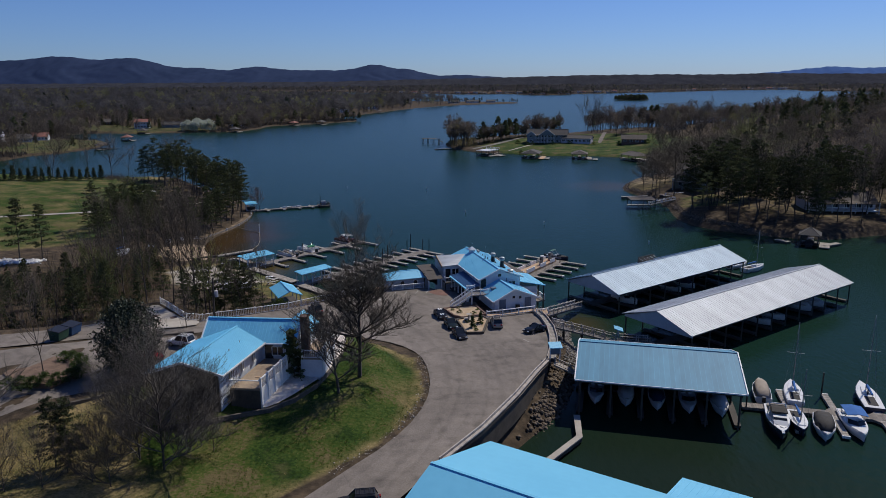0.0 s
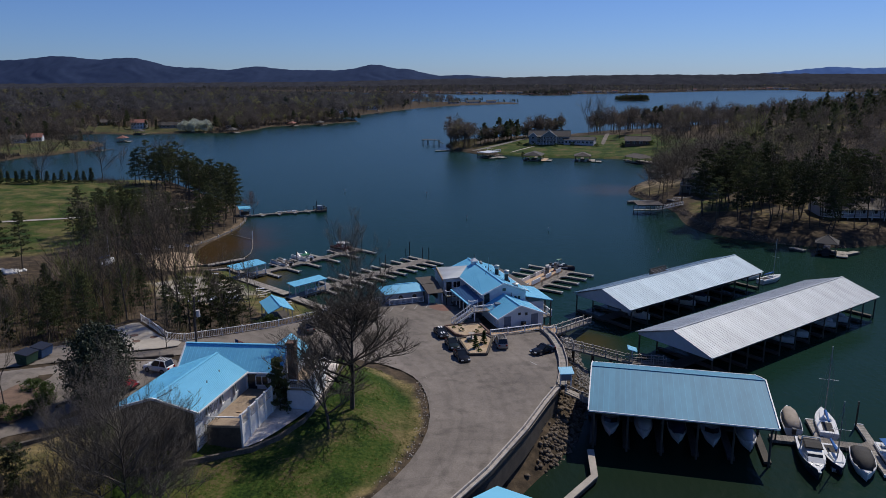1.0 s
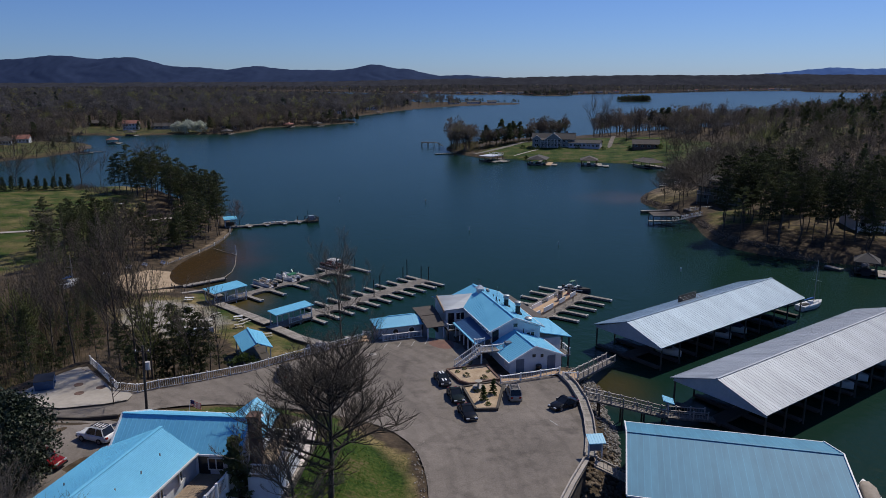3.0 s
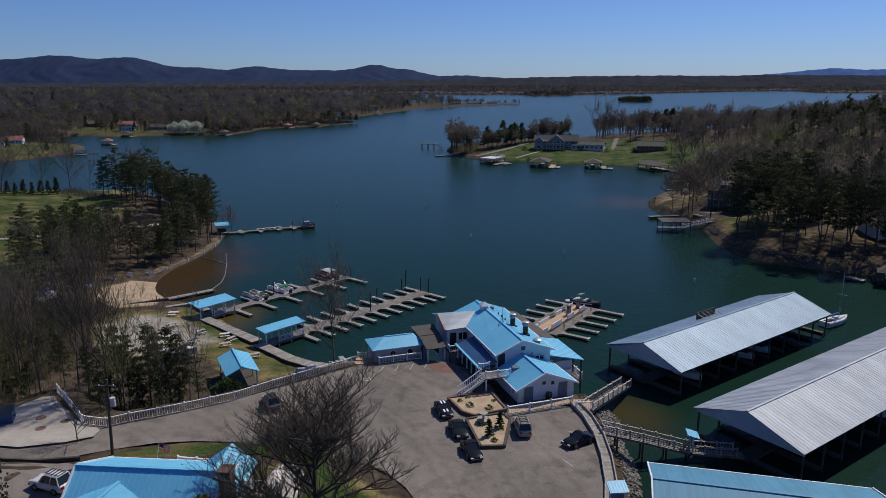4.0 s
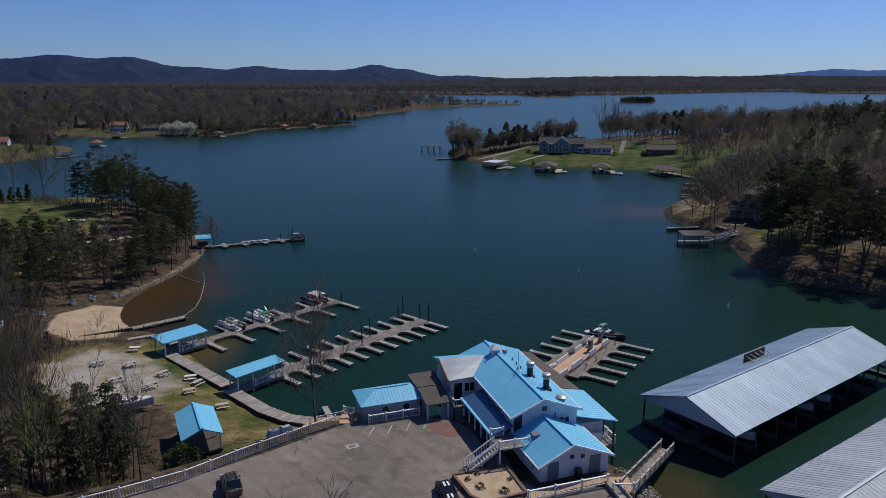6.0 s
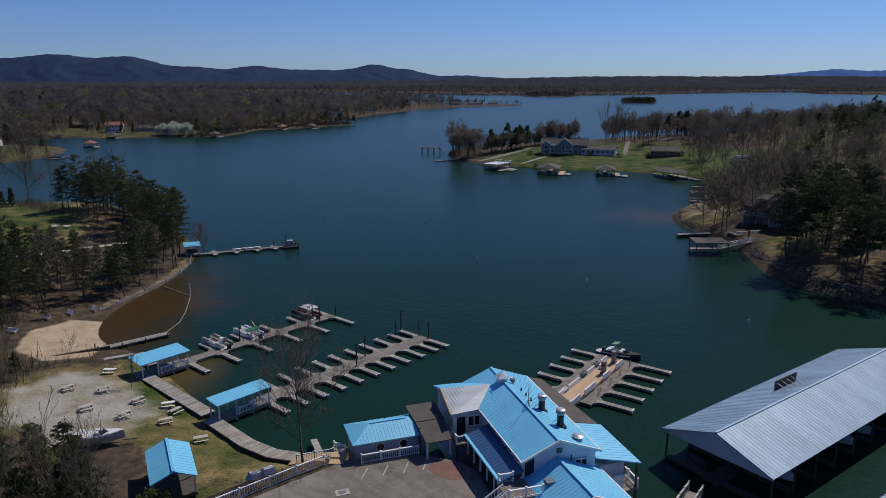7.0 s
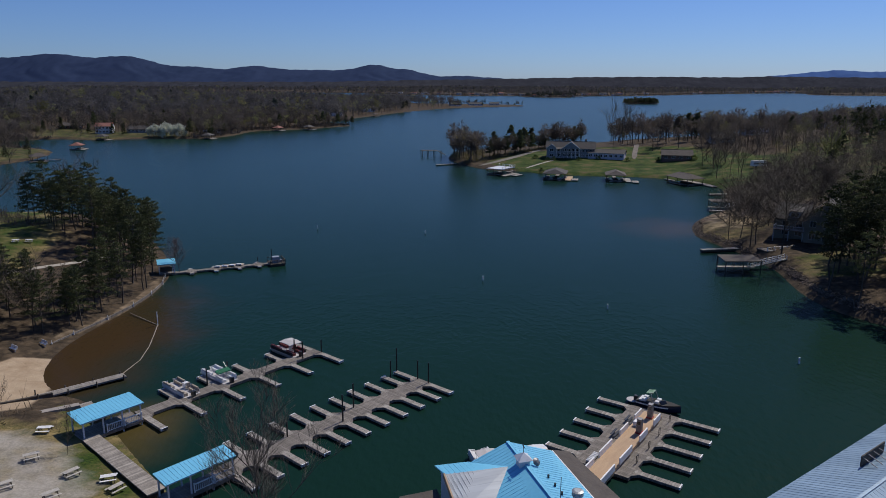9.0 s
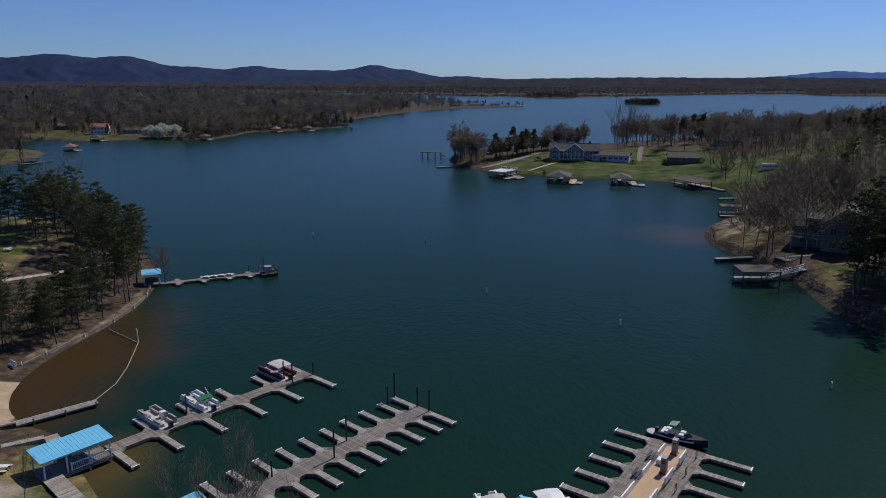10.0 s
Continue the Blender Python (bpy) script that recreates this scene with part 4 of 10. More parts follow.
for k_ in ("woods_bare", "woods_pine", "woods_bud", "woods_haze", "woods_haze_pine", "woods_pale", "brush_olive", "brush_brown"):
    let_light(M[k_], 0.45)


def in_view(x, y, slack=30):
    """Places that some part of the flight can see."""
    return (np.abs(x) < 0.65 * (y + 5) + slack) & (y > 20)


def patchy(x, y, s, k):
    return wob(x, y, s, k) + 0.6 * wob(x, y, s * 0.37, k + 3)


GABLE_PLOT = [(79, 250), (79, 268), (96, 271), (107, 268), (107, 253), (93, 248)]
CLEAR_EAST = [(84, 226), (88, 206), (104, 194), (132, 194), (190, 200), (185, 216), (128, 220), (104, 226)]
PINES = [(-116, 262), (-111, 275), (-98, 280), (-84, 268), (-72, 252), (-66, 239), (-64, 226), (-70, 226), (-78, 238), (-90, 250), (-102, 257)]
PINES_NEAR = [(-64, 232), (-63, 212), (-66, 197), (-73, 190), (-79, 182), (-82, 172), (-92, 176), (-97, 190), (-96, 204), (-84, 211), (-76, 209), (-71, 217), (-70, 230)]
HOUSE_PLOT = [(-47, 74), (-46, 96), (-36, 100), (-12, 99), (-8, 90), (-20, 79), (-30, 72)]
W_LOT = [(-46, 72), (-47, 108), (-60, 112), (-100, 94), (-100, 66), (-70, 66)]


def east_ok(x, y):
    d = away(LANDS[1], x, y)
    return (d > 2.5) & ~inside(PEN_LAWN, x, y) & in_view(x, y) & ~((d < 75) & inside(CLEAR_EAST, x, y))


def west_ok(x, y):
    d = away(LANDS[2], x, y)
    return (d > 2.5) & in_view(x, y, 60) & ~inside(WEST_YARD, x, y) & ~inside(NEAR_YARD, x, y) & (y < 1650)


# dark pines of the east bank; the open shore with its house is left clear of them
EAST_OPEN = [(70, 219), (80, 221), (85, 230), (92, 240), (101, 247), (113, 254), (130, 275), (180, 300), (180, 362), (76, 362)]
x, y = scatter((76, 165, 185, 300), 5.0, lambda x, y: east_ok(x, y) & (away(LANDS[1], x, y) < 34) & (away(LANDS[1], x, y) > 3) & ~inside(GABLE_PLOT, x, y) & ~inside(EAST_OPEN, x, y))
for i in range(len(x)):
    pine = patchy(x[i], y[i], 26, 1.0) > -0.65 or y[i] > 205
    key = (f"dark_pine{rng.integers(3)}" if rng.random() < 0.7 else f"pine{rng.integers(4)}") if pine else f"shore_tree{rng.integers(3)}"
    plant(key, x[i], y[i], (1.05 if pine else 0.95) * rng.uniform(0.75, 1.25), group="trees of the east bank")
# leafless trees scattered over the open shore
for x_, y_, s_ in ((77.6, 266.4, 0.75), (80.8, 266.2, 0.85), (79.9, 257.8, 0.95), (81.6, 258.4, 1.05), (83.3, 247.6, 1.3), (84.2, 291.4, 0.5), (92.3, 275.2, 0.9), (87.5, 272, 0.8), (86, 283, 0.75), (97, 284, 1.0), (104, 290, 1.05), (98, 300, 0.9), (90, 297, 0.8), (110, 282, 1.1), (106, 306, 1.0)):
    plant(f"shore_tree{rng.integers(3)}", x_, y_, s_, group="trees of the open shore")
x, y = scatter((104, 178, 280, 366), 12.0, lambda x, y: east_ok(x, y) & inside(EAST_OPEN, x, y) & (away(LANDS[1], x, y) > 6))
for i in range(len(x)):
    u = rng.random()
    plant(f"shore_tree{rng.integers(3)}" if u < 0.6 else f"dark_pine{rng.integers(3)}" if u < 0.66 + 0.003 * (x[i] - 104) else f"bare{rng.integers(5)}", x[i], y[i], rng.uniform(0.65, 1.05), group="trees of the open shore")
plant("bud0", 161, 371, 1.15)
plant("bud0", 157, 366, 0.9)

# tall thin trees standing over the cleared slope
x, y = scatter((88, 180, 192, 226), 6.6, lambda x, y: inside(CLEAR_EAST, x, y))
for i in range(len(x)):
    plant(f"dark_pine{rng.integers(3)}" if rng.random() < 0.7 else f"thin{rng.integers(2)}", x[i], y[i], rng.uniform(0.9, 1.2), group="trees of the east bank")

# pines round the point of the west bank
x, y = scatter((-120, -60, 170, 284), 3.9, lambda x, y: (inside(PINES, x, y) | inside(PINES_NEAR, x, y)) & (away(LANDS[0], x, y) > 2))
for i in range(len(x)):
    u = rng.random()
    near = y[i] < 212
    key = f"fir{rng.integers(4)}" if u < (0.75 if near else 0.45) else f"pine{rng.integers(4)}" if u < 0.92 else f"bare{rng.integers(5)}"
    plant(key, x[i], y[i], rng.uniform(0.65, 0.95) if near else rng.uniform(0.8, 1.15), group="pines on the point")
plant("redbud0", -62, 236, 0.8)
plant("redbud0", -65, 241, 0.7)
for x_, y_, s_ in ((-96.0, 154.8, 1.12), (-91.6, 156.0, 1.02)):
    plant("fir1", x_, y_, s_, group="pines at the edge of the lawn")

# woods beside the drive
def wood_ok(x, y):
    return ~((x > -57) & (y > 119)) & ~((x < -84) & (y > 143)) & (away(LOT, x, y) < -2.5) & ~inside(HOUSE_PLOT, x, y) & ~inside(W_LOT, x, y) & (away(SAND, x, y) < -2) & (away(GRAVEL, x, y) < -1) & (away(DOCK_LAWN, x, y) < -1.5) & ~inside(PINES, x, y) & ~inside(PINES_NEAR, x, y) & ~inside(GOLF, x, y) & (away(LANDS[0], x, y) > 2.5)


x, y = scatter((-125, -33, 104, 182), 4.2, lambda x, y: wood_ok(x, y) & (x > -0.64 * y - 4) & (x > -0.6 * (y - 20) - 22))
for i in range(len(x)):
    u = rng.random()
    cap = (42.0 - 0.228 * y[i] - ground_z(x[i], y[i])) / 15.5 if x[i] < -0.33 * y[i] else 1.3
    if x[i] < -0.56 * y[i]:
        cap = min(cap, (40.0 - 0.248 * y[i] - ground_z(x[i], y[i])) / 15.5)
    if cap < 0.25 or x[i] < -80 and y[i] > 158:
        continue
    front = -58 < x[i] < -38 and 112 < y[i] < 138
    if u < (0.44 if front else 0.36):
        plant(f"fir{rng.integers(4)}", x[i], y[i], min(cap, 0.55 if front else 0.85, rng.uniform(0.45, 0.9)), group="trees beside the drive")
    elif front:
        continue
    elif u < 0.54:
        plant(f"pine{rng.integers(4)}", x[i], y[i], min(cap, rng.uniform(0.6, 0.95)), group="trees beside the drive")
    elif u < 0.86:
        key = "bud0" if u > 0.83 else f"bare{rng.integers(5)}" if u > 0.66 else f"thin{rng.integers(2)}"
        plant(key, x[i], y[i], min(cap, rng.uniform(0.55, 0.95)), group="trees beside the drive")
for x_, y_, s_ in ((-40.6, 117.4, 0.8), (-38.4, 118.8, 0.9), (-36.2, 117.0, 0.85), (-34.6, 119.0, 0.8), (-32.8, 117.2, 0.7), (-42.6, 119.6, 0.85), (-37.0, 121.6, 0.8)):
    plant(f"fir{rng.integers(4)}", x_, y_, s_, group="trees beside the drive")
for k in range(15):
    plant(f"cedar{rng.integers(2)}", -168 + 2.45 * k, 264.5 + 0.72 * k + rng.uniform(-0.6, 0.6), rng.uniform(0.42, 0.6), group="evergreens behind the lawn")
for x_, y_, k_, s_ in ((-153, 275, "bare1", 1.15), (-142, 281, "thin0", 0.8), (-134, 284, "bare3", 1.2), (-128, 286, "thin1", 0.7), (-166, 272, "bare0", 1.0), (-159, 284, "thin0", 0.7)):
    plant(k_, x_, y_, s_, group="trees behind the lawn")

# joined woods, coarser with distance
near_bare = [low_bare(160, 0.095) for _ in range(6)]
near_pine = [low_pine(200, 1.0) for _ in range(4)]
mid_bare = [low_bare(110, 0.21) for _ in range(6)]
mid_pine = [low_pine(120, 1.25) for _ in range(4)]
far_bare = [low_bare(84, 0.38, 13, 5.2) for _ in range(5)]
full_bare = [low_bare(300, 0.15, 13, 4.0) for _ in range(5)]
full_pine = [low_pine(340, 1.1, 13, 3.4) for _ in range(4)]
far_pine = [low_pine(44, 2.3) for _ in range(4)]
brush = [low_brush(40, 0.06) for _ in range(5)]
far_brush = [low_brush(16, 0.4) for _ in range(4)]
EASTWOOD = lambda x, y: east_ok(x, y) & ~inside(EAST_OPEN, x, y) & ~((x < 215) & (y > 300) & (y < 470) & (rng.random(x.shape) < 0.35)) & ~((away(LANDS[1], x, y) < 34) & (x < 165) & (y < 345) & (x > 76))


def sort_woods(name, label, x, y, size, bare, pine, pinecut, budcut=0.95):
    s = size * rng.uniform(0.65, 1.25, x.shape)
    p = patchy(x, y, 55, 5.0) + rng.normal(0, 0.45, x.shape)
    bud = (rng.random(x.shape) > budcut)
    spots = np.stack([x, y, s], 1)
    ispine = p > pinecut
    spots[ispine, 2] *= 0.82
    for key, pick, shapes, m, text in (("bare", ~ispine & ~bud, bare, "woods_haze" if bare is far_bare else "woods_pale" if bare is full_bare else "woods_bare", "leafless grey-brown woods"), ("pine", ispine, pine, "woods_haze_pine" if bare is far_bare else "woods_pine", "dark pine woods"), ("budding", bud & ~ispine, bare, "woods_bud", "budding yellow-green trees")):
        if pick.any():
            woods(f"{key}_woods", f"{text} {label}", spots[pick], shapes, M[m])


x, y = scatter((76, 420, 190, 480), 5.8, EASTWOOD)
sort_woods("east", "on the east shore", x, y, 1.08, near_bare, near_pine, 0.62)
x, y = scatter((0, 1000, 480, 1300), 9.4, lambda x, y: EASTWOOD(x, y) & (away(LANDS[1], x, y) > 3) & ((x > 150) | (y > 600)))
sort_woods("east", "behind the east shore", x, y, 1.05, mid_bare, mid_pine, 0.95)
x, y = scatter((-420, -90, 340, 900), 6.2, lambda x, y: west_ok(x, y) & (away(LANDS[2], x, y) < 26))
sort_woods("west", "at the edge of the west shore", x, y, 1.05, full_bare, full_pine, 0.95, 0.86)
x, y = scatter((-520, -90, 340, 900), 7.6, lambda x, y: west_ok(x, y) & (away(LANDS[2], x, y) < 130) & (away(LANDS[2], x, y) >= 26))
sort_woods("west", "along the west shore", x, y, 1.25, mid_bare, mid_pine, 1.1, 0.86)
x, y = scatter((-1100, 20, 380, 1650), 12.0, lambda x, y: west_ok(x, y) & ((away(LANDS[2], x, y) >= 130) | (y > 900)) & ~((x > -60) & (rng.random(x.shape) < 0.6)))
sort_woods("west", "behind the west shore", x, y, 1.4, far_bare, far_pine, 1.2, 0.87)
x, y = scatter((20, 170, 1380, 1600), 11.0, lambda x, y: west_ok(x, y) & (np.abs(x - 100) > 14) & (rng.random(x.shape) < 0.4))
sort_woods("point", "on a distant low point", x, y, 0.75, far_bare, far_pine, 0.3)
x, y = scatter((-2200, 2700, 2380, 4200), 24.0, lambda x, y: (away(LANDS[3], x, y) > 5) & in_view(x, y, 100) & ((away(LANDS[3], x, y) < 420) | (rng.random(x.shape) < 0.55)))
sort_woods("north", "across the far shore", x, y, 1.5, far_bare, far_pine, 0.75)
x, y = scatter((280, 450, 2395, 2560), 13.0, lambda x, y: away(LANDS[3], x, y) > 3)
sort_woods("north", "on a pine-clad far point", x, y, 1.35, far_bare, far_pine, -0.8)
x, y = scatter((390, 500, 1660, 1738), 7.0, lambda x, y: away(LANDS[4], x, y) > 2)
isle_pine = [low_pine(150, 1.9, 11, 5.2) for _ in range(3)]
sort_woods("isle", "on a small island", x, y, 1.05, mid_bare, isle_pine, -1.2)
x, y = scatter((390, 500, 1660, 1738), 4.5, lambda x, y: away(LANDS[4], x, y) > 0.5)
sort_woods("isle", "low round a small island", x, y, 0.5, mid_bare, isle_pine, -1.2)
# brush along the shores and under the trees
x, y = scatter((-520, -90, 340, 900), 5.0, lambda x, y: west_ok(x, y) & (away(LANDS[2], x, y) < 26))
woods("brush", "grey-brown brush along the west shore", np.stack([x, y, rng.uniform(0.6, 1.3, x.shape)], 1), far_brush, M["woods_bare"])
x, y = scatter((-1500, 2200, 2380, 4300), 16.0, lambda x, y: (away(LANDS[3], x, y) > 1) & (away(LANDS[3], x, y) < 40) & in_view(x, y, 100))
woods("brush", "brush along the far shore", np.stack([x, y, rng.uniform(1.5, 3.0, x.shape)], 1), far_brush, M["woods_bare"])
x, y = scatter((90, 300, 255, 420), 4.5, lambda x, y: east_ok(x, y) & (rng.random(x.shape) < 0.5))
woods("brush", "low brush under the east shore trees", np.stack([x, y, rng.uniform(0.4, 0.9, x.shape)], 1), brush, M["woods_bare"])
x, y = scatter((-125, -33, 104, 182), 2.6, lambda x, y: wood_ok(x, y) & (rng.random(x.shape) < 0.75))
THICKET = [(-57, 124), (-55, 134), (-64, 156), (-79, 160), (-81, 146), (-69, 123)]
x2, y2 = scatter((-82, -54, 122, 162), 2.4, lambda x, y: inside(THICKET, x, y) & (away(GRAVEL, x, y) < -1) & (away(SAND, x, y) < -2))
x, y = np.r_[x, x2], np.r_[y, y2]
olive = rng.random(x.shape) < 0.5
spots_ = np.stack([x, y, rng.uniform(0.5, 1.25, x.shape)], 1)
woods("brush", "leafless brush under the trees beside the drive", spots_[~olive], brush, M["brush_brown"])
woods("brush", "budding olive-green brush under the trees beside the drive", spots_[olive], brush, M["brush_olive"])
x, y = scatter((-125, -33, 104, 182), 3.6, lambda x, y: wood_ok(x, y) & (rng.random(x.shape) < 0.55))
woods("young_pines", "young dark pines under the trees beside the drive", np.stack([x, y, rng.uniform(0.16, 0.42, x.shape)], 1), near_pine, M["woods_pine"])
x, y = scatter((-135, -106, 262, 292), 2.6, lambda x, y: (away(LANDS[0], x, y) > 1.5) & (np.abs(y - (278 - 0.9 * (x + 130))) < 5))
woods("brush", "dense brush at the end of the lawn", np.stack([x, y, rng.uniform(0.5, 1.0, x.shape)], 1), brush, M["woods_bare"])
# trees at the tip and along the back of the peninsula
x, y = scatter((2, 34, 450, 520), 3.9, lambda x, y: (away(LANDS[1], x, y) > 2) & (y > 462 - 0.4 * (x - 10)) & (x < 8 + 0.5 * (y - 445)) & (x < 31) & ((y < 478) | (x < 12)))
sort_woods("tip", "at the tip of the peninsula", x, y, 1.5, full_bare, full_pine, 1.3)
x, y = scatter((24, 92, 478, 580), 4.0, lambda x, y: (away(LANDS[1], x, y) > 2) & (np.abs(y - (492 + 1.05 * (x - 40))) < 8))
sort_woods("pen", "in a row behind the lake house", x, y, 1.15, full_bare, full_pine, -0.15)
x, y = scatter((4, 96, 455, 600), 2.6, lambda x, y: (away(LANDS[1], x, y) > 1) & ((np.abs(y - (494 + 1.05 * (x - 40))) < 8) | (x < 24) & (y > 460)))
woods("brush", "dry brush under the trees of the peninsula", np.stack([x, y, rng.uniform(0.4, 0.9, x.shape)], 1), brush, M["brush_olive"])
x, y = scatter((120, 200, 480, 640), 8.0, lambda x, y: (away(LANDS[1], x, y) > 3) & (rng.random(x.shape) < 0.62))
sort_woods("pen", "beyond the bungalow", x, y, 1.42, full_bare, full_pine, 0.8)


# ---- buildings ----
def slope(b, a0, a1, e1, e0, thick=0.12, ribs=0.0, rib_h=0.02, rib_w=0.045):
    """A roof plane: a0 to a1 along the top, e0 to e1 along the eave, with standing seams down the fall."""
    a0, a1, e0, e1 = (Vector(p) for p in (a0, a1, e0, e1))
    n = (a1 - a0).cross(e0 - a0)
    n = n.normalized() if n.length > 1e-6 else Vector((0, 0, 1))
    if n.z < 0:
        n = -n
    b.hull8([p - n * thick for p in (a0, a1, e1, e0)], [a0, a1, e1, e0])
    if ribs:
        b.extra = b.extra or Build()
        # seams run straight down the fall from the eave, cut at the sides
        along = (e1 - e0).normalized()
        fall = n.cross(along)
        if fall.z < 0:
            fall = -fall
        outline = [(0.0, 0.0), ((e1 - e0).dot(along), 0.0), ((a1 - e0).dot(along), (a1 - e0).dot(fall)), ((a0 - e0).dot(along), (a0 - e0).dot(fall))]
        lo, hi = min(p[0] for p in outline), max(p[0] for p in outline)
        k = lo + ribs / 2
        while k < hi:
            cuts = []
            for i, q in enumerate(outline):
                p = outline[i - 1]
                if (p[0] < k) != (q[0] < k):
                    cuts.append(p[1] + (q[1] - p[1]) * (k - p[0]) / (q[0] - p[0]))
            if len(cuts) >= 2 and max(cuts) - min(cuts) > 0.3:
                f0, f1 = e0 + along * k + fall * min(cuts), e0 + along * k + fall * max(cuts)
                s = along * rib_w / 2
                b.extra.hull8([f0 - s, f0 + s, f1 + s, f1 - s], [f0 - s * 0.5 + n * rib_h, f0 + s * 0.5 + n * rib_h, f1 + s * 0.5 + n * rib_h, f1 - s * 0.5 + n * rib_h])
            k += ribs
    return b


def gable_roof(parent, length, half0, half1, eave, top, material, ribs=0.6, over=0.0, trim=None, x0=0.0, label="", far_material=None):
    """A pitched roof, ridge along x; half0 on the -y side, half1 on the +y side. Each slope is a part."""
    roof = part("roof", Build().beam((x0 - over, 0, top + 0.03), (x0 + length + over, 0, top + 0.03), 0.3, 0.08), far_material or material, parent, label)
    for name, y, m in (("roof_slope", -half0, material), ("roof_slope", half1, far_material or material)):
        part(name, slope(Build(), (x0 - over, 0, top), (x0 + length + over, 0, top), (x0 + length + over, y, eave), (x0 - over, y, eave), ribs=ribs), m, parent)
    if trim:
        for x in (x0 - over, x0 + length + over):
            b = Build()
            for y in (-half0, half1):
                b.beam((x, 0, top + 0.01), (x, y, eave + 0.01), 0.14, 0.22)
            part("rake_trim", b, trim, roof)
        for y in (-half0, half1):
            part("eave_trim", Build().beam((x0 - over, y, eave - 0.05), (x0 + length + over, y, eave - 0.05), 0.1, 0.16), trim, roof)
    return roof


def hip_roof(parent, x0, x1, y0, y1, eave, top, material, inset, ribs=0.6, label=""):
    yc = (y0 + y1) / 2
    roof = part("roof", Build().beam((x0 + inset, yc, top + 0.02), (x1 - inset, yc, top + 0.02), 0.25, 0.07), material, parent, label)
    a, c = (x0 + inset, yc, top), (x1 - inset, yc, top)
    p00, p10, p11, p01 = (x0, y0, eave), (x1, y0, eave), (x1, y1, eave), (x0, y1, eave)
    for t0, t1, e1, e0 in ((a, c, p10, p00), (c, a, p01, p11), (a, a, p00, p01), (c, c, p11, p10)):
        part("roof_slope", slope(Build(), t0, t1, e1, e0, ribs=ribs), material, parent)
    return roof


def gable_wall(b, x, y0, y1, z0, eave, top, thick=0.18, ym=None):
    ym = (y0 + y1) / 2 if ym is None else ym
    ring = [(y0, z0), (y1, z0), (y1, eave), (ym, top), (y0, eave)]
    return b.loft([[(x - thick / 2, y, z) for y, z in ring], [(x + thick / 2, y, z) for y, z in ring]])


def window(parent, p, face, w=1.0, h=1.2, frame_m=None):
    """A window on a wall: p is its lower middle, face the wall's outward side in degrees."""
    a = radians(face)
    o, s = Vector((math.cos(a), math.sin(a), 0)), Vector((-math.sin(a), math.cos(a), 0))
    p = Vector(p)
    b = Build()
    t = 0.09
    for q0, q1 in (((-w / 2, 0), (w / 2, 0)), ((-w / 2, h), (w / 2, h)), ((-w / 2, 0), (-w / 2, h)), ((w / 2, 0), (w / 2, h)), ((0, 0), (0, h))):
        b.beam(p + s * q0[0] + Vector((0, 0, q0[1])) + o * 0.04, p + s * q1[0] + Vector((0, 0, q1[1])) + o * 0.04, t, t)
    win = part("window_frame", b, frame_m or M["trim"], parent)
    g = Build()
    c = [p + s * i * w / 2 + Vector((0, 0, j)) for i, j in ((-1, 0), (1, 0), (1, h), (-1, h))]
    g.hull8([q - o * 0.02 for q in c], [q + o * 0.02 for q in c])
    part("pane", g, M["dark"], win)
    return win


def door(parent, p, face, w=1.0, h=2.1, material=None):
    a = radians(face)
    o, s = Vector((math.cos(a), math.sin(a), 0)), Vector((-math.sin(a), math.cos(a), 0))
    p = Vector(p)
    c = [p + s * i * w / 2 + Vector((0, 0, j)) for i, j in ((-1, 0), (1, 0), (1, h), (-1, h))]
    d = part("door", Build().hull8([q - o * 0.02 for q in c], [q + o * 0.04 for q in c]), material or M["door"], parent)
    k = p + s * w * 0.36 + Vector((0, 0, 1.0))
    part("door_handle", Build().beam(k + o * 0.04, k + o * 0.12, 0.06), M["steel"], d)
    return d


def railing(parent, pts, h=1.0, material=None, post_gap=2.0, balusters=0.22, name="railing", rail=0.09, cap=True):
    """Posts, rails and balusters along a line of points on the floor."""
    material = material or M["trim"]
    pts = [Vector(p) for p in pts]
    for p, q in zip(pts, pts[1:]):
        n = max(1, round((q - p).length / post_gap))
        r = part(name, Build().beam(p + Vector((0, 0, h)), q + Vector((0, 0, h)), rail * 1.9, rail).beam(p + Vector((0, 0, 0.15)), q + Vector((0, 0, 0.15)), rail * 0.7), material, parent)
        for i in range(0 if p is pts[0] else 1, n + 1):
            k = p + (q - p) * i / n
            part("post", Build().beam(k, k + Vector((0, 0, h + 0.12)), rail * 1.4).box(k.x - rail, k.x + rail, k.y - rail, k.y + rail, k.z + h + 0.12, k.z + h + 0.17), material, r)
        if balusters:
            b = Build()
            m = int((q - p).length / balusters)
            for i in range(1, m):
                k = p + (q - p) * i / m
                b.beam(k + Vector((0, 0, 0.15)), k + Vector((0, 0, h)), 0.035)
            part("baluster_infill", b, material, r, kind="stuff")


M["lamp_steel"] = mat("bright_galvanised_steel", (0.42, 0.43, 0.44), (0.28, 0.29, 0.3), 0.45, 0.5, 2)
M["deck_old"] = mat("sun_bleached_deck", (0.38, 0.29, 0.205), (0.26, 0.195, 0.14), 0.8, 0, 0.6, 0.2, 8)
M["door"] = mat("slate_blue_door", (0.12, 0.16, 0.22), (0.09, 0.12, 0.17), 0.5, 0, 1.5)
# dock boards darkened so the shade under the sheds is in their colour
M["wood_shaded"] = mat("shaded_dock_boards", (0.07, 0.06, 0.05), (0.04, 0.035, 0.03), 0.85, 0, 0.6, 0.2, 8)
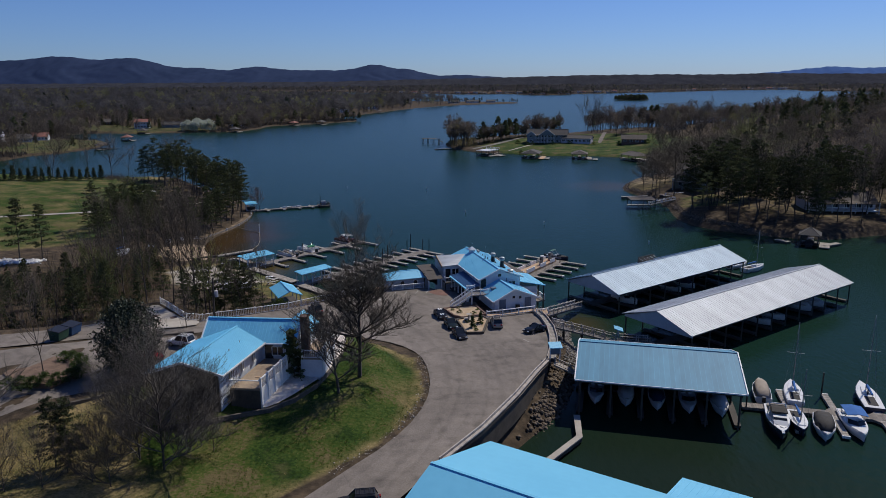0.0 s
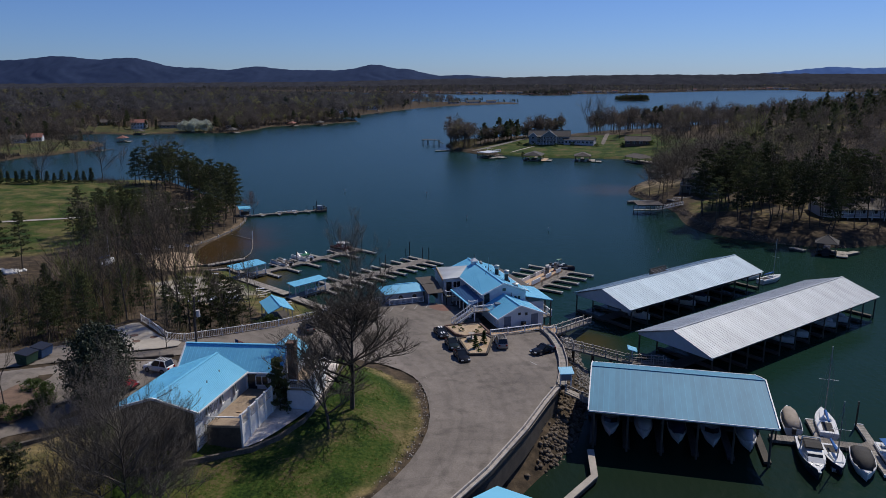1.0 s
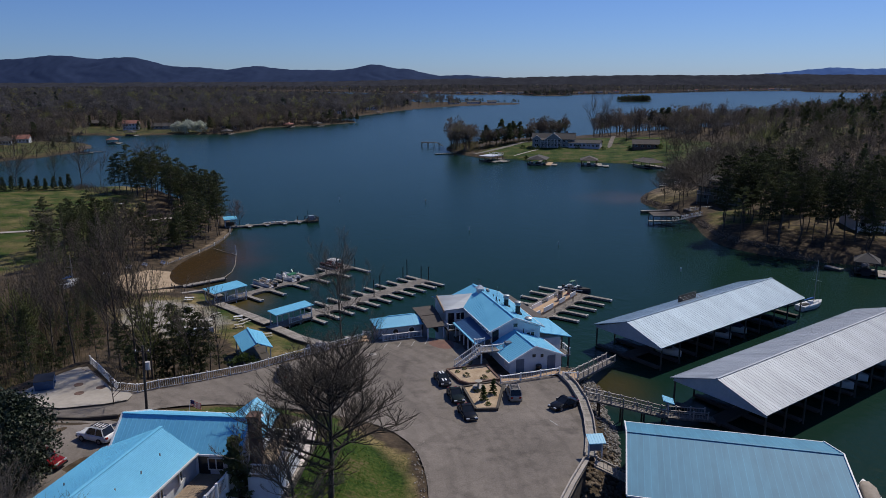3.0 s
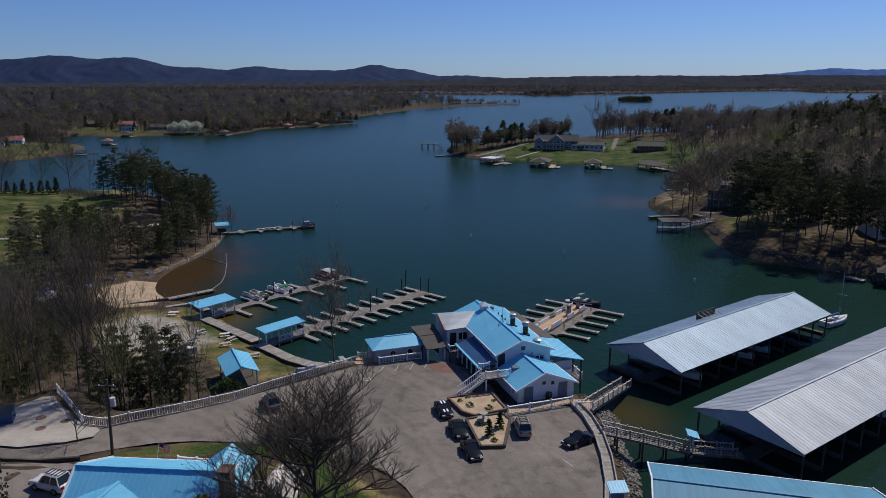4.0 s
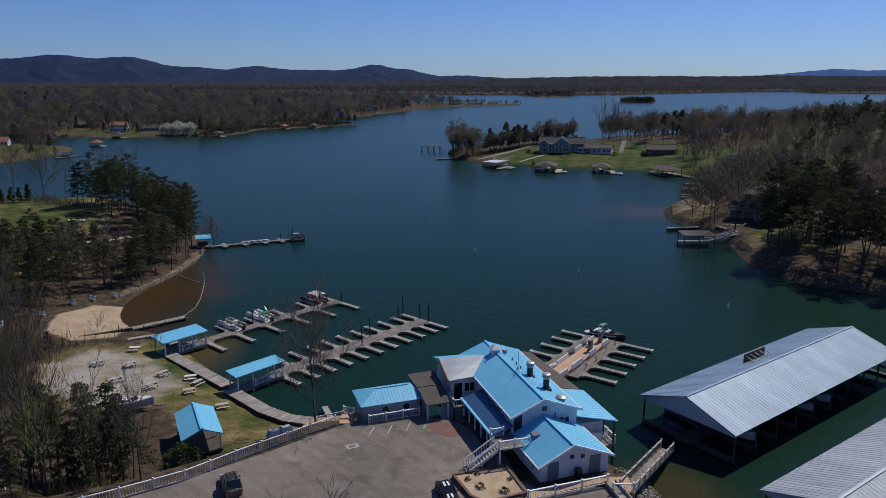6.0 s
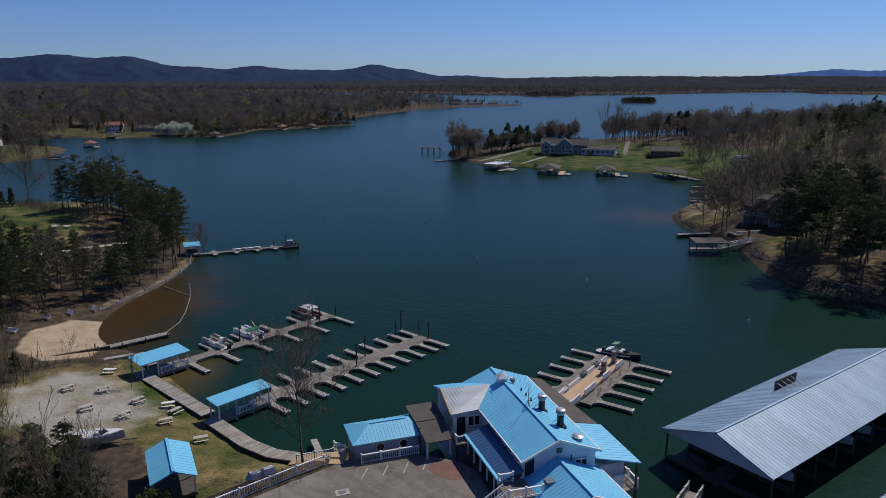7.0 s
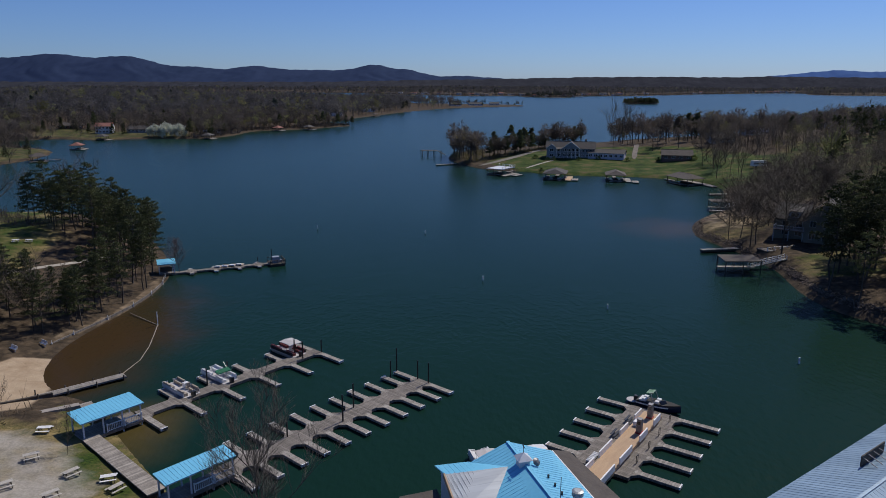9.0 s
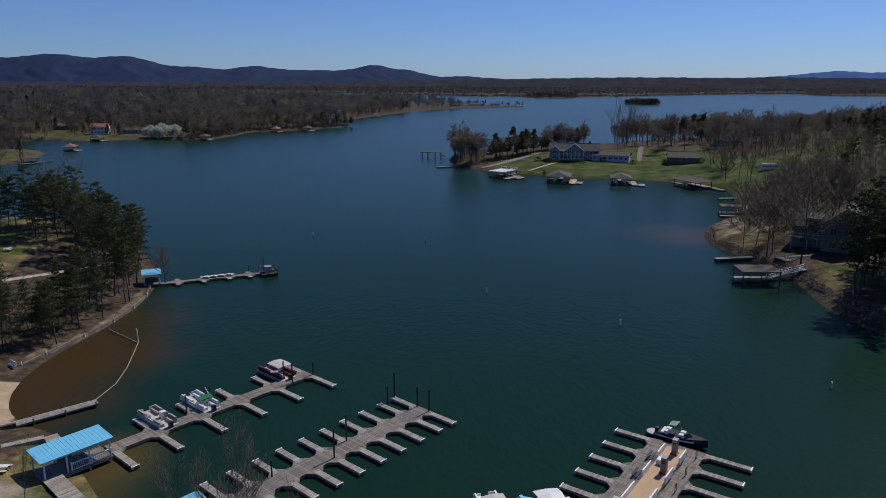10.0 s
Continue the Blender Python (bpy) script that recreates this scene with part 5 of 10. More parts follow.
M["pale_dock"] = mat("pale_worn_dock_boards", (0.36, 0.33, 0.295), (0.2, 0.18, 0.16), 0.85, 0, 0.8, 0.2, 8, stretch=(4, 1, 1), planks=(90, 0.3, 0.72, 1.2, 0.45))
M["walk_boards"] = mat("weathered_walk_boards", (0.36, 0.325, 0.285), (0.22, 0.195, 0.17), 0.85, 0, 0.8, 0.2, 8, planks=(43, 0.3, 0.72, 1.2, 0.45))
M["silver_blue"] = mat("bluish_galvanised_roofing", (0.23, 0.335, 0.45), (0.155, 0.24, 0.335), 0.55, 0.12, 0.3, 0.06, 5, stretch=(1, 0.12, 1), fine=6, planks=(0, 0.75, 0.95, 1.05, 0.9))


def boathouse(name, label, x, y, turn, length, half0, half1, eave, top, roof_m, far_m, gable_m, bays, walk_in=True, over=0.4, rib=0.6):
    """An open-sided boat shed over the water: roof on posts, gable panels, trusses, a middle walkway with fingers."""
    th = empty(name, flat(x, y, 0, turn), label, "boathouse")
    gable_roof(th, length, half0, half1, eave, top, roof_m, rib, over, M["trim"] if roof_m is M["blue_shed"] else None, far_material=far_m)
    for gx_ in (0.15, length - 0.15):
        part("gable_panel", gable_wall(Build(), gx_, -half0 + 0.25, half1 - 0.25, eave - 0.55, eave - 0.25, top - 0.25, 0.1, 0.0), gable_m, th)
    n = bays
    for i in range(n + 1):
        px = 0.3 + (length - 0.6) * i / n
        for yy in (-half0 + 0.4, half1 - 0.4):
            part("post", Build().tube((px, yy, -3), (px, yy, eave - 0.15), 0.13, n=8), M["wood_dark"], th)
        tr = Build().beam((px, -half0 + 0.4, eave - 0.25), (px, half1 - 0.4, eave - 0.25), 0.12, 0.25)
        tr.beam((px, 0, eave - 0.2), (px, 0, top - 0.2), 0.1)
        part("truss", tr, M["wood_dark"], th)
    for yy in (-half0 + 0.4, half1 - 0.4):
        part("beam", Build().beam((0.2, yy, eave - 0.3), (length - 0.2, yy, eave - 0.3), 0.14, 0.3), M["wood_dark"], th)
    part("walkway", Build().box(-0.5 if walk_in else 1, length - 0.5, -1.0, 1.0, 0.15, 0.5), M["wood_shaded"], th)
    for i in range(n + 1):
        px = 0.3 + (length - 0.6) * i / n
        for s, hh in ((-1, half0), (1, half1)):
            part("finger", Build().box(px - 0.4, px + 0.4, min(s, s * (hh - 0.7)), max(s, s * (hh - 0.7)), 0.15, 0.48), M["wood_shaded"], th)
    # dark layer added under the roof to stop bounce and deepen the shade
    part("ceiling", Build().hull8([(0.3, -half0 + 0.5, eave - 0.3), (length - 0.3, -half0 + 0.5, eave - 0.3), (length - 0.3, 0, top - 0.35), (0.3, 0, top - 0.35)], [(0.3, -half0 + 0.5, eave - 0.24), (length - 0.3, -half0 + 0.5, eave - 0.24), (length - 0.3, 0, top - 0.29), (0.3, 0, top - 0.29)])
         .hull8([(0.3, 0, top - 0.35), (length - 0.3, 0, top - 0.35), (length - 0.3, half1 - 0.5, eave - 0.3), (0.3, half1 - 0.5, eave - 0.3)], [(0.3, 0, top - 0.29), (length - 0.3, 0, top - 0.29), (length - 0.3, half1 - 0.5, eave - 0.24), (0.3, half1 - 0.5, eave - 0.24)]), M["wood_dark"], th, "dark roof underside added to deepen the shade below")
    return th


M["gable_grey"] = mat("grey_gable_sheet", (0.42, 0.46, 0.54), (0.34, 0.38, 0.46), 0.6, 0, 0.6)
bh_a = boathouse("silver_boathouse", "long open boathouse with a galvanised metal roof on the water", 29.75, 130.1, 36.2, 42.0, 6.85, 6.85, 3.9, 6.25, M["silver_blue"], M["silver_blue"], M["gable_grey"], 9)
bh_b = boathouse("silver_boathouse", "longer open boathouse with a galvanised metal roof and white seams", 35.6, 107.7, 35.0, 50.2, 7.0, 7.0, 4.1, 6.4, M["silver"], M["silver"], M["gable_grey"], 11)
bh_c = boathouse("blue_boathouse", "open boathouse with a ribbed blue metal roof", 20.3, 92.4, -13.5, 20.2, 9.0, 6.4, 5.0, 7.0, M["blue_shed"], M["blue_shed"], M["black"], 5, rib=0.0)
boathouse("blue_boathouse", "wide boathouse with a bright blue metal roof by the drive", -0.2, 58.2, -32.6, 24.0, 9.6, 11.5, 4.9, 8.0, M["blue_sheen"], M["blue_sheen"], M["white"], 5, over=0.2, rib=0.0)
boathouse("blue_boathouse", "boathouse with a pale blue ribbed roof beyond the drive", 18.2, 50.6, -32.6, 16.0, 9.6, 10.6, 5.5, 8.0, M["blue"], M["blue"], M["white"], 4, over=0.2)

# dark panels added to keep sunlight out from under the blue roof
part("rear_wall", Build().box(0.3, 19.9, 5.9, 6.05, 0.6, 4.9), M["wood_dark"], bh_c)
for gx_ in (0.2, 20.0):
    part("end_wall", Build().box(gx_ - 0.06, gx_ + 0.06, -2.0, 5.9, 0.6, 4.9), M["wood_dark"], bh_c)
# a sign board stood on the far slope of the silver roof
sg = empty("roof_sign", bh_a.matrix_basis @ pose(17.5, 3.2, 5.15), "weathered dark sign board braced on a boathouse roof", "sign")
part("board", Build().box(0, 5.2, -0.06, 0.06, 0.05, 1.25), M["wood_dark"], sg)
for k in range(5):
    part("brace", Build().beam((0.3 + k * 1.15, -0.05, 1.0), (0.3 + k * 1.15, -1.5, 0.5), 0.07), M["steel"], sg)


# ---- the main building over the shore ----
def at_local(ob, p):
    return ob.matrix_basis @ Vector(p)


# local x runs along the ridge, away from the lot; local y to the left of it
main = empty("lake_restaurant", flat(11.45, 121.1, 4.0, 106.0), "two-storey white lakeside restaurant with blue metal roofs", "building")
part("wall", Build().box(1.2, 19.6, -3.9, 3.9, -3.5, 3.8), M["siding"], main)
for gx_ in (1.2, 19.6):
    part("gable_panel", gable_wall(Build(), gx_, -3.95, 4.0, 3.6, 3.75, 5.4, 0.18, 0.2), M["siding"], main)
roof = part("roof", Build().beam((0.85, 0.2, 5.63), (19.9, 0.45, 5.58), 0.3, 0.08), M["blue"], main)
part("roof_slope", slope(Build(), (0.85, 0.2, 5.6), (19.9, 0.45, 5.55), (19.9, -4.3, 3.85), (0.85, -4.4, 3.85), ribs=0.45), M["blue"], main)
part("roof_slope", slope(Build(), (19.9, 0.45, 5.55), (0.85, 0.2, 5.6), (0.85, 4.05, 3.85), (19.8, 4.6, 3.85), ribs=0.45), M["blue"], main)
part("rake_trim", Build().beam((0.85, 0.2, 5.6), (0.85, 4.05, 3.87), 0.14, 0.22).beam((0.85, 0.2, 5.6), (0.85, -4.4, 3.87), 0.14, 0.22), M["trim"], roof)
part("eave_trim", Build().beam((0.85, 4.1, 3.8), (12.6, 4.4, 3.8), 0.1, 0.16), M["trim"], roof)
part("eave_trim", Build().beam((0.85, -4.42, 3.8), (19.9, -4.32, 3.8), 0.1, 0.16), M["trim"], roof)
# cross wing with a silver slope towards the lot
wing = part("cross_wing", Build().box(13.0, 19.4, 3.5, 7.3, -3.5, 3.75), M["siding"], main)
part("roof_slope", slope(Build(), (16.5, 1.7, 5.0), (16.87, 7.65, 4.95), (12.35, 7.7, 3.85), (12.75, 4.5, 3.85), ribs=0.4), M["silver"], main, "pale galvanised roof slope")
part("roof_slope", slope(Build(), (16.87, 7.65, 4.95), (16.5, 1.7, 5.0), (20.2, 4.4, 3.85), (20.4, 7.65, 3.85), ribs=0.5), M["blue"], main)
part("fascia", Build().beam((12.3, 7.8, 3.75), (16.87, 7.75, 4.88), 0.14, 0.5), M["wood_tan"], wing, "tan gable fascia")
part("gable_panel", gable_wall(Build(), 0, -4.0, 3.2, 3.5, 3.7, 4.7, 0.16, -0.2), M["siding"], wing).matrix_basis = pose(16.6, 7.2, 0, 0, 0, 90)
door(wing, (12.98, 6.4, 1.0), 180, 1.0, 2.1, M["dark"])
window(wing, (12.98, 4.9, 1.9), 180, 1.4, 1.2)
gal = part("gallery", Build().box(10.9, 13.0, 4.0, 7.6, 0.75, 0.95), M["wood_dark"], main, "small upper landing before the cross wing")
railing(gal, [(10.9, 4.2, 0.95), (10.9, 7.5, 0.95), (13.0, 7.5, 0.95)], 0.95, M["siding"], 1.7, 0.3)
for py in (4.2, 7.5):
    part("post", Build().beam((10.95, py, -3.0), (10.95, py, 0.8), 0.16), M["wood_dark"], gal)
# porch roof and landing on the lot side
porch = part("porch_roof", slope(Build(), (0.7, 3.95, 3.1), (10.6, 3.95, 3.1), (10.4, 6.75, 2.35), (0.7, 6.3, 2.3), ribs=0.55), mat("dark_blue_roofing", (0.035, 0.1, 0.22), (0.03, 0.085, 0.19), 0.45, 0, 0.4, fine=10), main, "dark blue lean-to porch roof")
part("fascia", Build().beam((0.7, 6.36, 2.28), (10.4, 6.8, 2.33), 0.3, 0.2), M["blue"], porch)
for k in range(6):
    part("post", Build().beam((0.9 + k * 1.85, 6.1 + 0.08 * k, 0), (0.9 + k * 1.85, 6.1 + 0.08 * k, 2.25), 0.16), M["trim"], porch)
part("porch_floor", Build().box(0.5, 10.6, 3.9, 6.7, -0.2, 0.08), M["wood_dark"], main)
# dark sheet over the pale siding paints in the shade of the porch
part("shade_wall", Build().box(1.3, 10.5, 3.92, 3.98, 0.1, 2.3), M["door"], main, "dark sheet standing for the shade behind the porch")
landing = part("landing", Build().box(-2.0, 1.1, 3.0, 6.6, 1.9, 2.05), M["wood"], main)
for px, py in ((-1.9, 3.2), (-1.9, 6.4), (0.8, 6.4)):
    part("post", Build().beam((px, py, 0), (px, py, 1.9), 0.18), M["trim"], landing)
railing(landing, [(-2.0, 3.1, 2.05), (-2.0, 6.5, 2.05)], 0.95, balusters=0.2)
railing(landing, [(0.8, 6.5, 2.05), (0.8, 5.0, 2.05)], 0.95, balusters=0.2)
stair = part("staircase", Build().beam((-1.9, 6.6, 1.95), (-2.3, 10.1, 0.05), 0.1, 0.3).beam((-0.7, 6.6, 1.95), (-1.1, 10.1, 0.05), 0.1, 0.3), M["trim"], main, "white timber staircase down to the lot")
for k in range(11):
    t = (k + 0.5) / 11
    part("tread", Build().box(-2.0 - 0.4 * t, -0.65 - 0.4 * t, 6.6 + 3.5 * t - 0.14, 6.6 + 3.5 * t + 0.14, 1.95 * (1 - t), 1.95 * (1 - t) + 0.05), M["wood_old"], stair)
for dx in (0.0, 1.25):
    sr = part("stair_rail", Build().beam((-1.95 + dx, 6.6, 2.95), (-2.35 + dx, 10.1, 1.0), 0.1, 0.1), M["trim"], stair)
    b = Build()
    for k in range(13):
        t = k / 12
        b.beam((-1.95 + dx - 0.4 * t, 6.6 + 3.5 * t, 1.98 - 1.95 * t), (-1.95 + dx - 0.4 * t, 6.6 + 3.5 * t, 2.95 - 1.95 * t), 0.05)
    part("baluster_infill", b, M["trim"], stair, kind="stuff")
# lean-to on the lake side: blue metal in front, brown shingles behind
lean = part("lean_to", Build().box(1.8, 9.0, -7.6, -3.9, -3.5, 1.6), M["siding"], main)
part("roof_slope", slope(Build(), (1.2, -4.1, 2.9), (9.2, -4.1, 2.9), (9.2, -8.9, 1.9), (0.7, -8.9, 1.9), ribs=0.55), M["blue"], main)
part("shingle_roof", slope(Build(), (9.2, -4.3, 3.0), (21.8, -4.3, 3.0), (21.8, -7.2, 2.3), (9.2, -8.6, 1.95)), M["brown_roof"], lean, "brown shingled lean-to roof")
for k in range(4):
    part("post", Build().beam((1.0 + k * 2.4, -8.6, -4.5), (1.0 + k * 2.4, -8.6, 1.85), 0.2), M["wood_dark"], lean)
part("deck_floor", Build().box(0.7, 21, -8.8, -3.9, -1.2, -1.0), M["wood"], lean)
railing(lean, [(0.8, -8.7, -1.0), (8.0, -8.7, -1.0)], 1.0)
for k in range(5):
    part("post", Build().beam((9.6 + k * 2.8, -7.0, -4.5), (9.6 + k * 2.8, -7.0, 2.0), 0.2), M["wood_dark"], lean)
part("lifebuoy_rack", Build().box(1.0, 1.3, -7.2, -6.0, -1.0, 0.6), M["trim"], lean)
# cupola, vents, antenna, windows
cup = part("cupola", Build().box(15.4, 16.4, 0.0, 1.0, 5.1, 6.0), M["white"], main, "small white roof cupola")
part("cupola_roof", Build().loft([[(15.2, -0.2, 6.0), (16.6, -0.2, 6.0), (16.6, 1.2, 6.0), (15.2, 1.2, 6.0)], [(15.85, 0.45, 6.55), (15.95, 0.45, 6.55), (15.95, 0.55, 6.55), (15.85, 0.55, 6.55)]]), M["siding"], cup)
part("weather_vane", Build().tube((15.9, 0.5, 6.5), (15.9, 0.5, 7.5), 0.03, n=6).beam((15.5, 0.5, 7.2), (16.3, 0.5, 7.2), 0.05), M["black"], cup)
dish = part("satellite_dish", Build().tube((15.6, -0.7, 5.6), (15.5, -0.75, 5.7), 0.4, 0.15, 14), M["steel"], main)
part("mast", Build().tube((15.6, -0.7, 5.2), (15.6, -0.7, 5.6), 0.04, n=6), M["steel"], dish)
for px, py in ((8.7, -1.35), (5.0, -1.8)):
    v = part("exhaust_vent", Build().box(px - 0.5, px + 0.5, py - 0.5, py + 0.5, 4.3, 4.95).tube((px, py, 4.9), (px, py, 6.05), 0.36, 0.36, 14), M["black"], main, "black rooftop exhaust stack")
    part("vent_hood", Build().tube((px, py, 6.05), (px, py, 6.35), 0.3, 0.5, 14).tube((px, py, 6.35), (px, py, 6.62), 0.5, 0.42, 14).tube((px, py, 6.7), (px, py, 6.78), 0.5, 0.3, 14).tube((px, py, 6.6), (px, py, 6.72), 0.2, n=8), M["lamp_steel"], v, "bright metal vent hood")
    for a in (0.6, 2.7, 4.8):
        part("guy_wire", Build().tube((px, py, 5.8), (px + 1.1 * math.cos(a), py + 1.1 * math.sin(a), 5.25 - 0.42 * abs(py + 1.1 * math.sin(a))), 0.02, n=4), M["black"], v)
part("roof_fan", Build().tube((2.4, -2.5, 4.4), (2.4, -2.5, 4.95), 0.5, 0.45, 14).tube((2.4, -2.5, 4.95), (2.4, -2.5, 5.1), 0.6, 0.25, 14), M["lamp_steel"], main)
part("antenna", Build().tube((8.6, 0.25, 5.5), (8.6, 0.25, 8.3), 0.03, n=6).beam((8.1, 0.25, 5.5), (8.6, 0.25, 6.4), 0.04).beam((9.1, 0.25, 5.5), (8.6, 0.25, 6.4), 0.04).beam((8.6, 0.9, 5.3), (8.6, 0.25, 6.4), 0.04), M["steel"], main)
for k in range(3):
    part("pipe_vent", Build().tube((10.8 + k * 1.4, -1.0, 5.0), (10.8 + k * 1.4, -1.0, 5.4), 0.1, n=8), M["black"], main)
for px in (2.6, 4.4, 6.2, 8.0, 9.8):
    window(main, (px, 3.92, 3.12), 90, 1.1, 0.62)
window(main, (1.1, -2.3, 2.0), 180, 1.3, 1.2)
part("gable_vent", Build().box(1.04, 1.12, -0.2, 0.4, 4.2, 4.7), M["dark"], main)
door(main, (1.1, 3.2, 2.05), 180, 0.95, 2.0, M["dark"])
part("electrical_box", Build().box(-1.8, -0.9, 1.0, 2.6, 2.0, 3.0), M["door"], main)
part("downpipe", Build().beam((1.05, -1.2, 1.0), (1.05, -1.2, 3.8), 0.09), M["black"], main)

annex = empty("annex", flat(13.1, 115.45, 4.0, 108.5), "single-storey white annex with a blue metal gable roof", "building")
part("wall", Build().box(0.3, 7.0, -4.3, 3.5, -2.5, 1.85), M["siding"], annex)
part("gable_panel", gable_wall(Build(), 0.3, -4.3, 3.5, 1.8, 1.9, 3.55, 0.18, 0.0), M["siding"], annex)
gable_roof(annex, 7.0, 4.7, 3.95, 1.85, 3.75, M["blue"], 0.45, 0.25, M["trim"])
door(annex, (0.2, 2.1, 0.0), 180, 1.2, 2.05)
door(annex, (0.2, -2.7, 0.0), 180, 1.2, 2.05)
part("gable_vent", Build().box(0.12, 0.22, -0.2, 0.25, 2.1, 2.5), M["dark"], annex)
part("gable_vent", Build().box(0.12, 0.22, -1.4, -1.0, 1.95, 2.4), M["dark"], annex)
part("bin_store", Build().tube((-0.1, -0.6, 0.1), (-0.1, -0.6, 1.0), 0.4, n=12), M["dark"], annex)
window(annex, (1.8, 3.52, 0.6), 90, 0.7, 0.9)

side = empty("shop_wing", flat(-7.18, 131.0, 4.0, 19.0), "low grey shop building with a blue hipped metal roof", "building")
part("wall", Build().box(-3.3, 4.6, -2.1, 2.1, -3.5, 1.95), M["grey_wall"], side)
hip_roof(side, -3.7, 5.2, -2.55, 2.55, 2.0, 3.0, M["blue"], 2.4, 0.4)
part("deck_floor", Build().box(-3.3, 3.6, -3.2, -2.1, -0.3, 0.05), M["wood"], side)
railing(side, [(-2.9, -3.1, 0.05), (3.4, -3.1, 0.05)], 1.0)
for px in (-0.6, 2.0):
    wn = part("round_window", Build().tube((px, -2.05, 1.1), (px, -2.2, 1.1), 0.42, n=16), M["dark"], side)
    part("ring", Build().tube((px, -2.08, 1.1), (px, -2.16, 1.1), 0.5, n=16), M["siding"], wn)
entry = empty("entry_porch", flat(-1.75, 131.3, 4.0, 20.0), "covered entry with a brown shingled roof between two buildings", "porch")
part("roof", slope(Build(), (-1.7, 3.9, 3.2), (1.9, 3.9, 3.2), (1.7, 0.3, 2.9), (-1.6, 0.3, 2.9)), M["brown_roof"], entry)
part("roof_slope", slope(Build(), (-1.6, 0.2, 2.85), (1.7, 0.2, 2.85), (1.45, -3.1, 2.0), (-1.45, -3.1, 2.0)), M["brown_roof"], entry)
part("back_wall", Build().box(-1.6, 1.6, 2.6, 2.8, -0.2, 3.0), M["wood_dark"], entry)
for px in (-1.3, 1.3):
    part("post", Build().beam((px, -2.9, 0), (px, -2.9, 2.0), 0.2), M["siding"], entry)
part("side_wall", Build().box(-1.55, -1.35, -0.8, 2.6, -0.2, 2.7), M["wood_dark"], entry)
part("side_wall", Build().box(1.35, 1.55, 0.2, 2.6, -0.2, 2.7), M["wood_dark"], entry)

# ---- the house on the bank ----
HZ = 8.2
house = empty("bank_house", flat(-23.3, 82.7, HZ, -4.6), "single-storey house with blue metal roofs and raised timber decks", "house")
# main block, ridge along local x
part("wall", Build().box(-5.2, 6.4, -2.4, 4.6, -1.6, 3.5), M["siding"], house)
gable_roof(house, 11.6, 2.9, 5.0, 3.55, 5.75, M["blue"], 0.45, 0.2, M["trim"], -5.3)
for gx_ in (-5.1, 6.3):
    part("gable_panel", gable_wall(Build(), gx_, -2.5, 4.6, 3.4, 3.6, 5.55, 0.2, 0.0), M["siding"], house)


# wing running towards the drive, its line turned a little off the main block
def sk(x, y):
    return x + 0.14 * (y + 2.5)


RX, RZ, RE, RY = -1.75, 5.0, 3.62, -12.95
wing = part("wing", Build().hull8([(sk(-5.6, -12.5), -12.5, -1.8), (sk(2.1, -12.5), -12.5, -1.8), (sk(2.1, -2.4), -2.4, -1.8), (sk(-5.6, -2.4), -2.4, -1.8)], [(sk(-5.6, -12.5), -12.5, 3.55), (sk(2.1, -12.5), -12.5, 3.55), (sk(2.1, -2.4), -2.4, 3.55), (sk(-5.6, -2.4), -2.4, 3.55)]), M["siding"], house)
wr = part("wing_roof", Build().beam((sk(RX, RY), RY, RZ + 0.03), (sk(RX, -0.8), -0.8, RZ + 0.03), 0.3, 0.08), M["blue"], house)
part("roof_slope", slope(Build(), (sk(RX, RY), RY, RZ), (sk(RX, -0.8), -0.8, RZ), (sk(2.6, -2.6), -2.6, RE), (sk(2.7, RY), RY, RE)), M["blue"], house)
part("roof_slope", slope(Build(), (sk(RX, -0.8), -0.8, RZ), (sk(RX, RY), RY, RZ), (sk(-6.3, RY), RY, RE), (sk(-6.3, -2.6), -2.6, RE)), M["blue"], house)
b = Build()
for k in range(28):
    t = (k + 0.5) / 28
    zz = RZ + 0.04 - (RZ - RE) * t
    for edge in (2.65, -6.3):
        xx = RX + (edge - RX) * t
        b.beam((sk(xx, RY), RY, zz), (sk(xx, -0.9 - 1.7 * t), -0.9 - 1.7 * t, zz - 0.012), 0.03, 0.03)
part("seams", b, M["blue"], wr, kind="stuff")
# gable end darkened to carry the front's shade in its colour
part("gable_panel", Build().loft([[(sk(-5.7, y), y, 3.4), (sk(2.1, y), y, 3.4), (sk(RX, y), y, RZ - 0.15)] for y in (-12.6, -12.4)]), M["wood_dark"], wr)
part("rake_trim", Build().beam((sk(RX, RY), RY - 0.05, RZ), (sk(2.7, RY), RY - 0.05, RE), 0.14, 0.24).beam((sk(RX, RY), RY - 0.05, RZ), (sk(-6.3, RY), RY - 0.05, RE), 0.14, 0.24), M["trim"], wr)
part("eave_trim", Build().beam((sk(2.72, RY), RY, RE - 0.06), (sk(2.65, -2.6), -2.6, RE - 0.06), 0.1, 0.18), M["trim"], wr)
for px, py in ((0.2, -10.0), (0.6, -7.4), (0.4, -4.6), (-3.6, -6.0), (-4.4, -9.4)):
    part("pipe_vent", Build().tube((sk(px, py), py, 3.9), (sk(px, py), py, 4.42 + 0.1 * (px > 0)), 0.06, n=8), M["steel"], wr)
part("chimney", Build().box(6.7, 7.6, -1.5, -0.5, -1.8, 6.4).box(6.6, 7.7, -1.6, -0.4, 6.4, 6.6), M["brick"], house, "brown stone chimney with a dark cap")
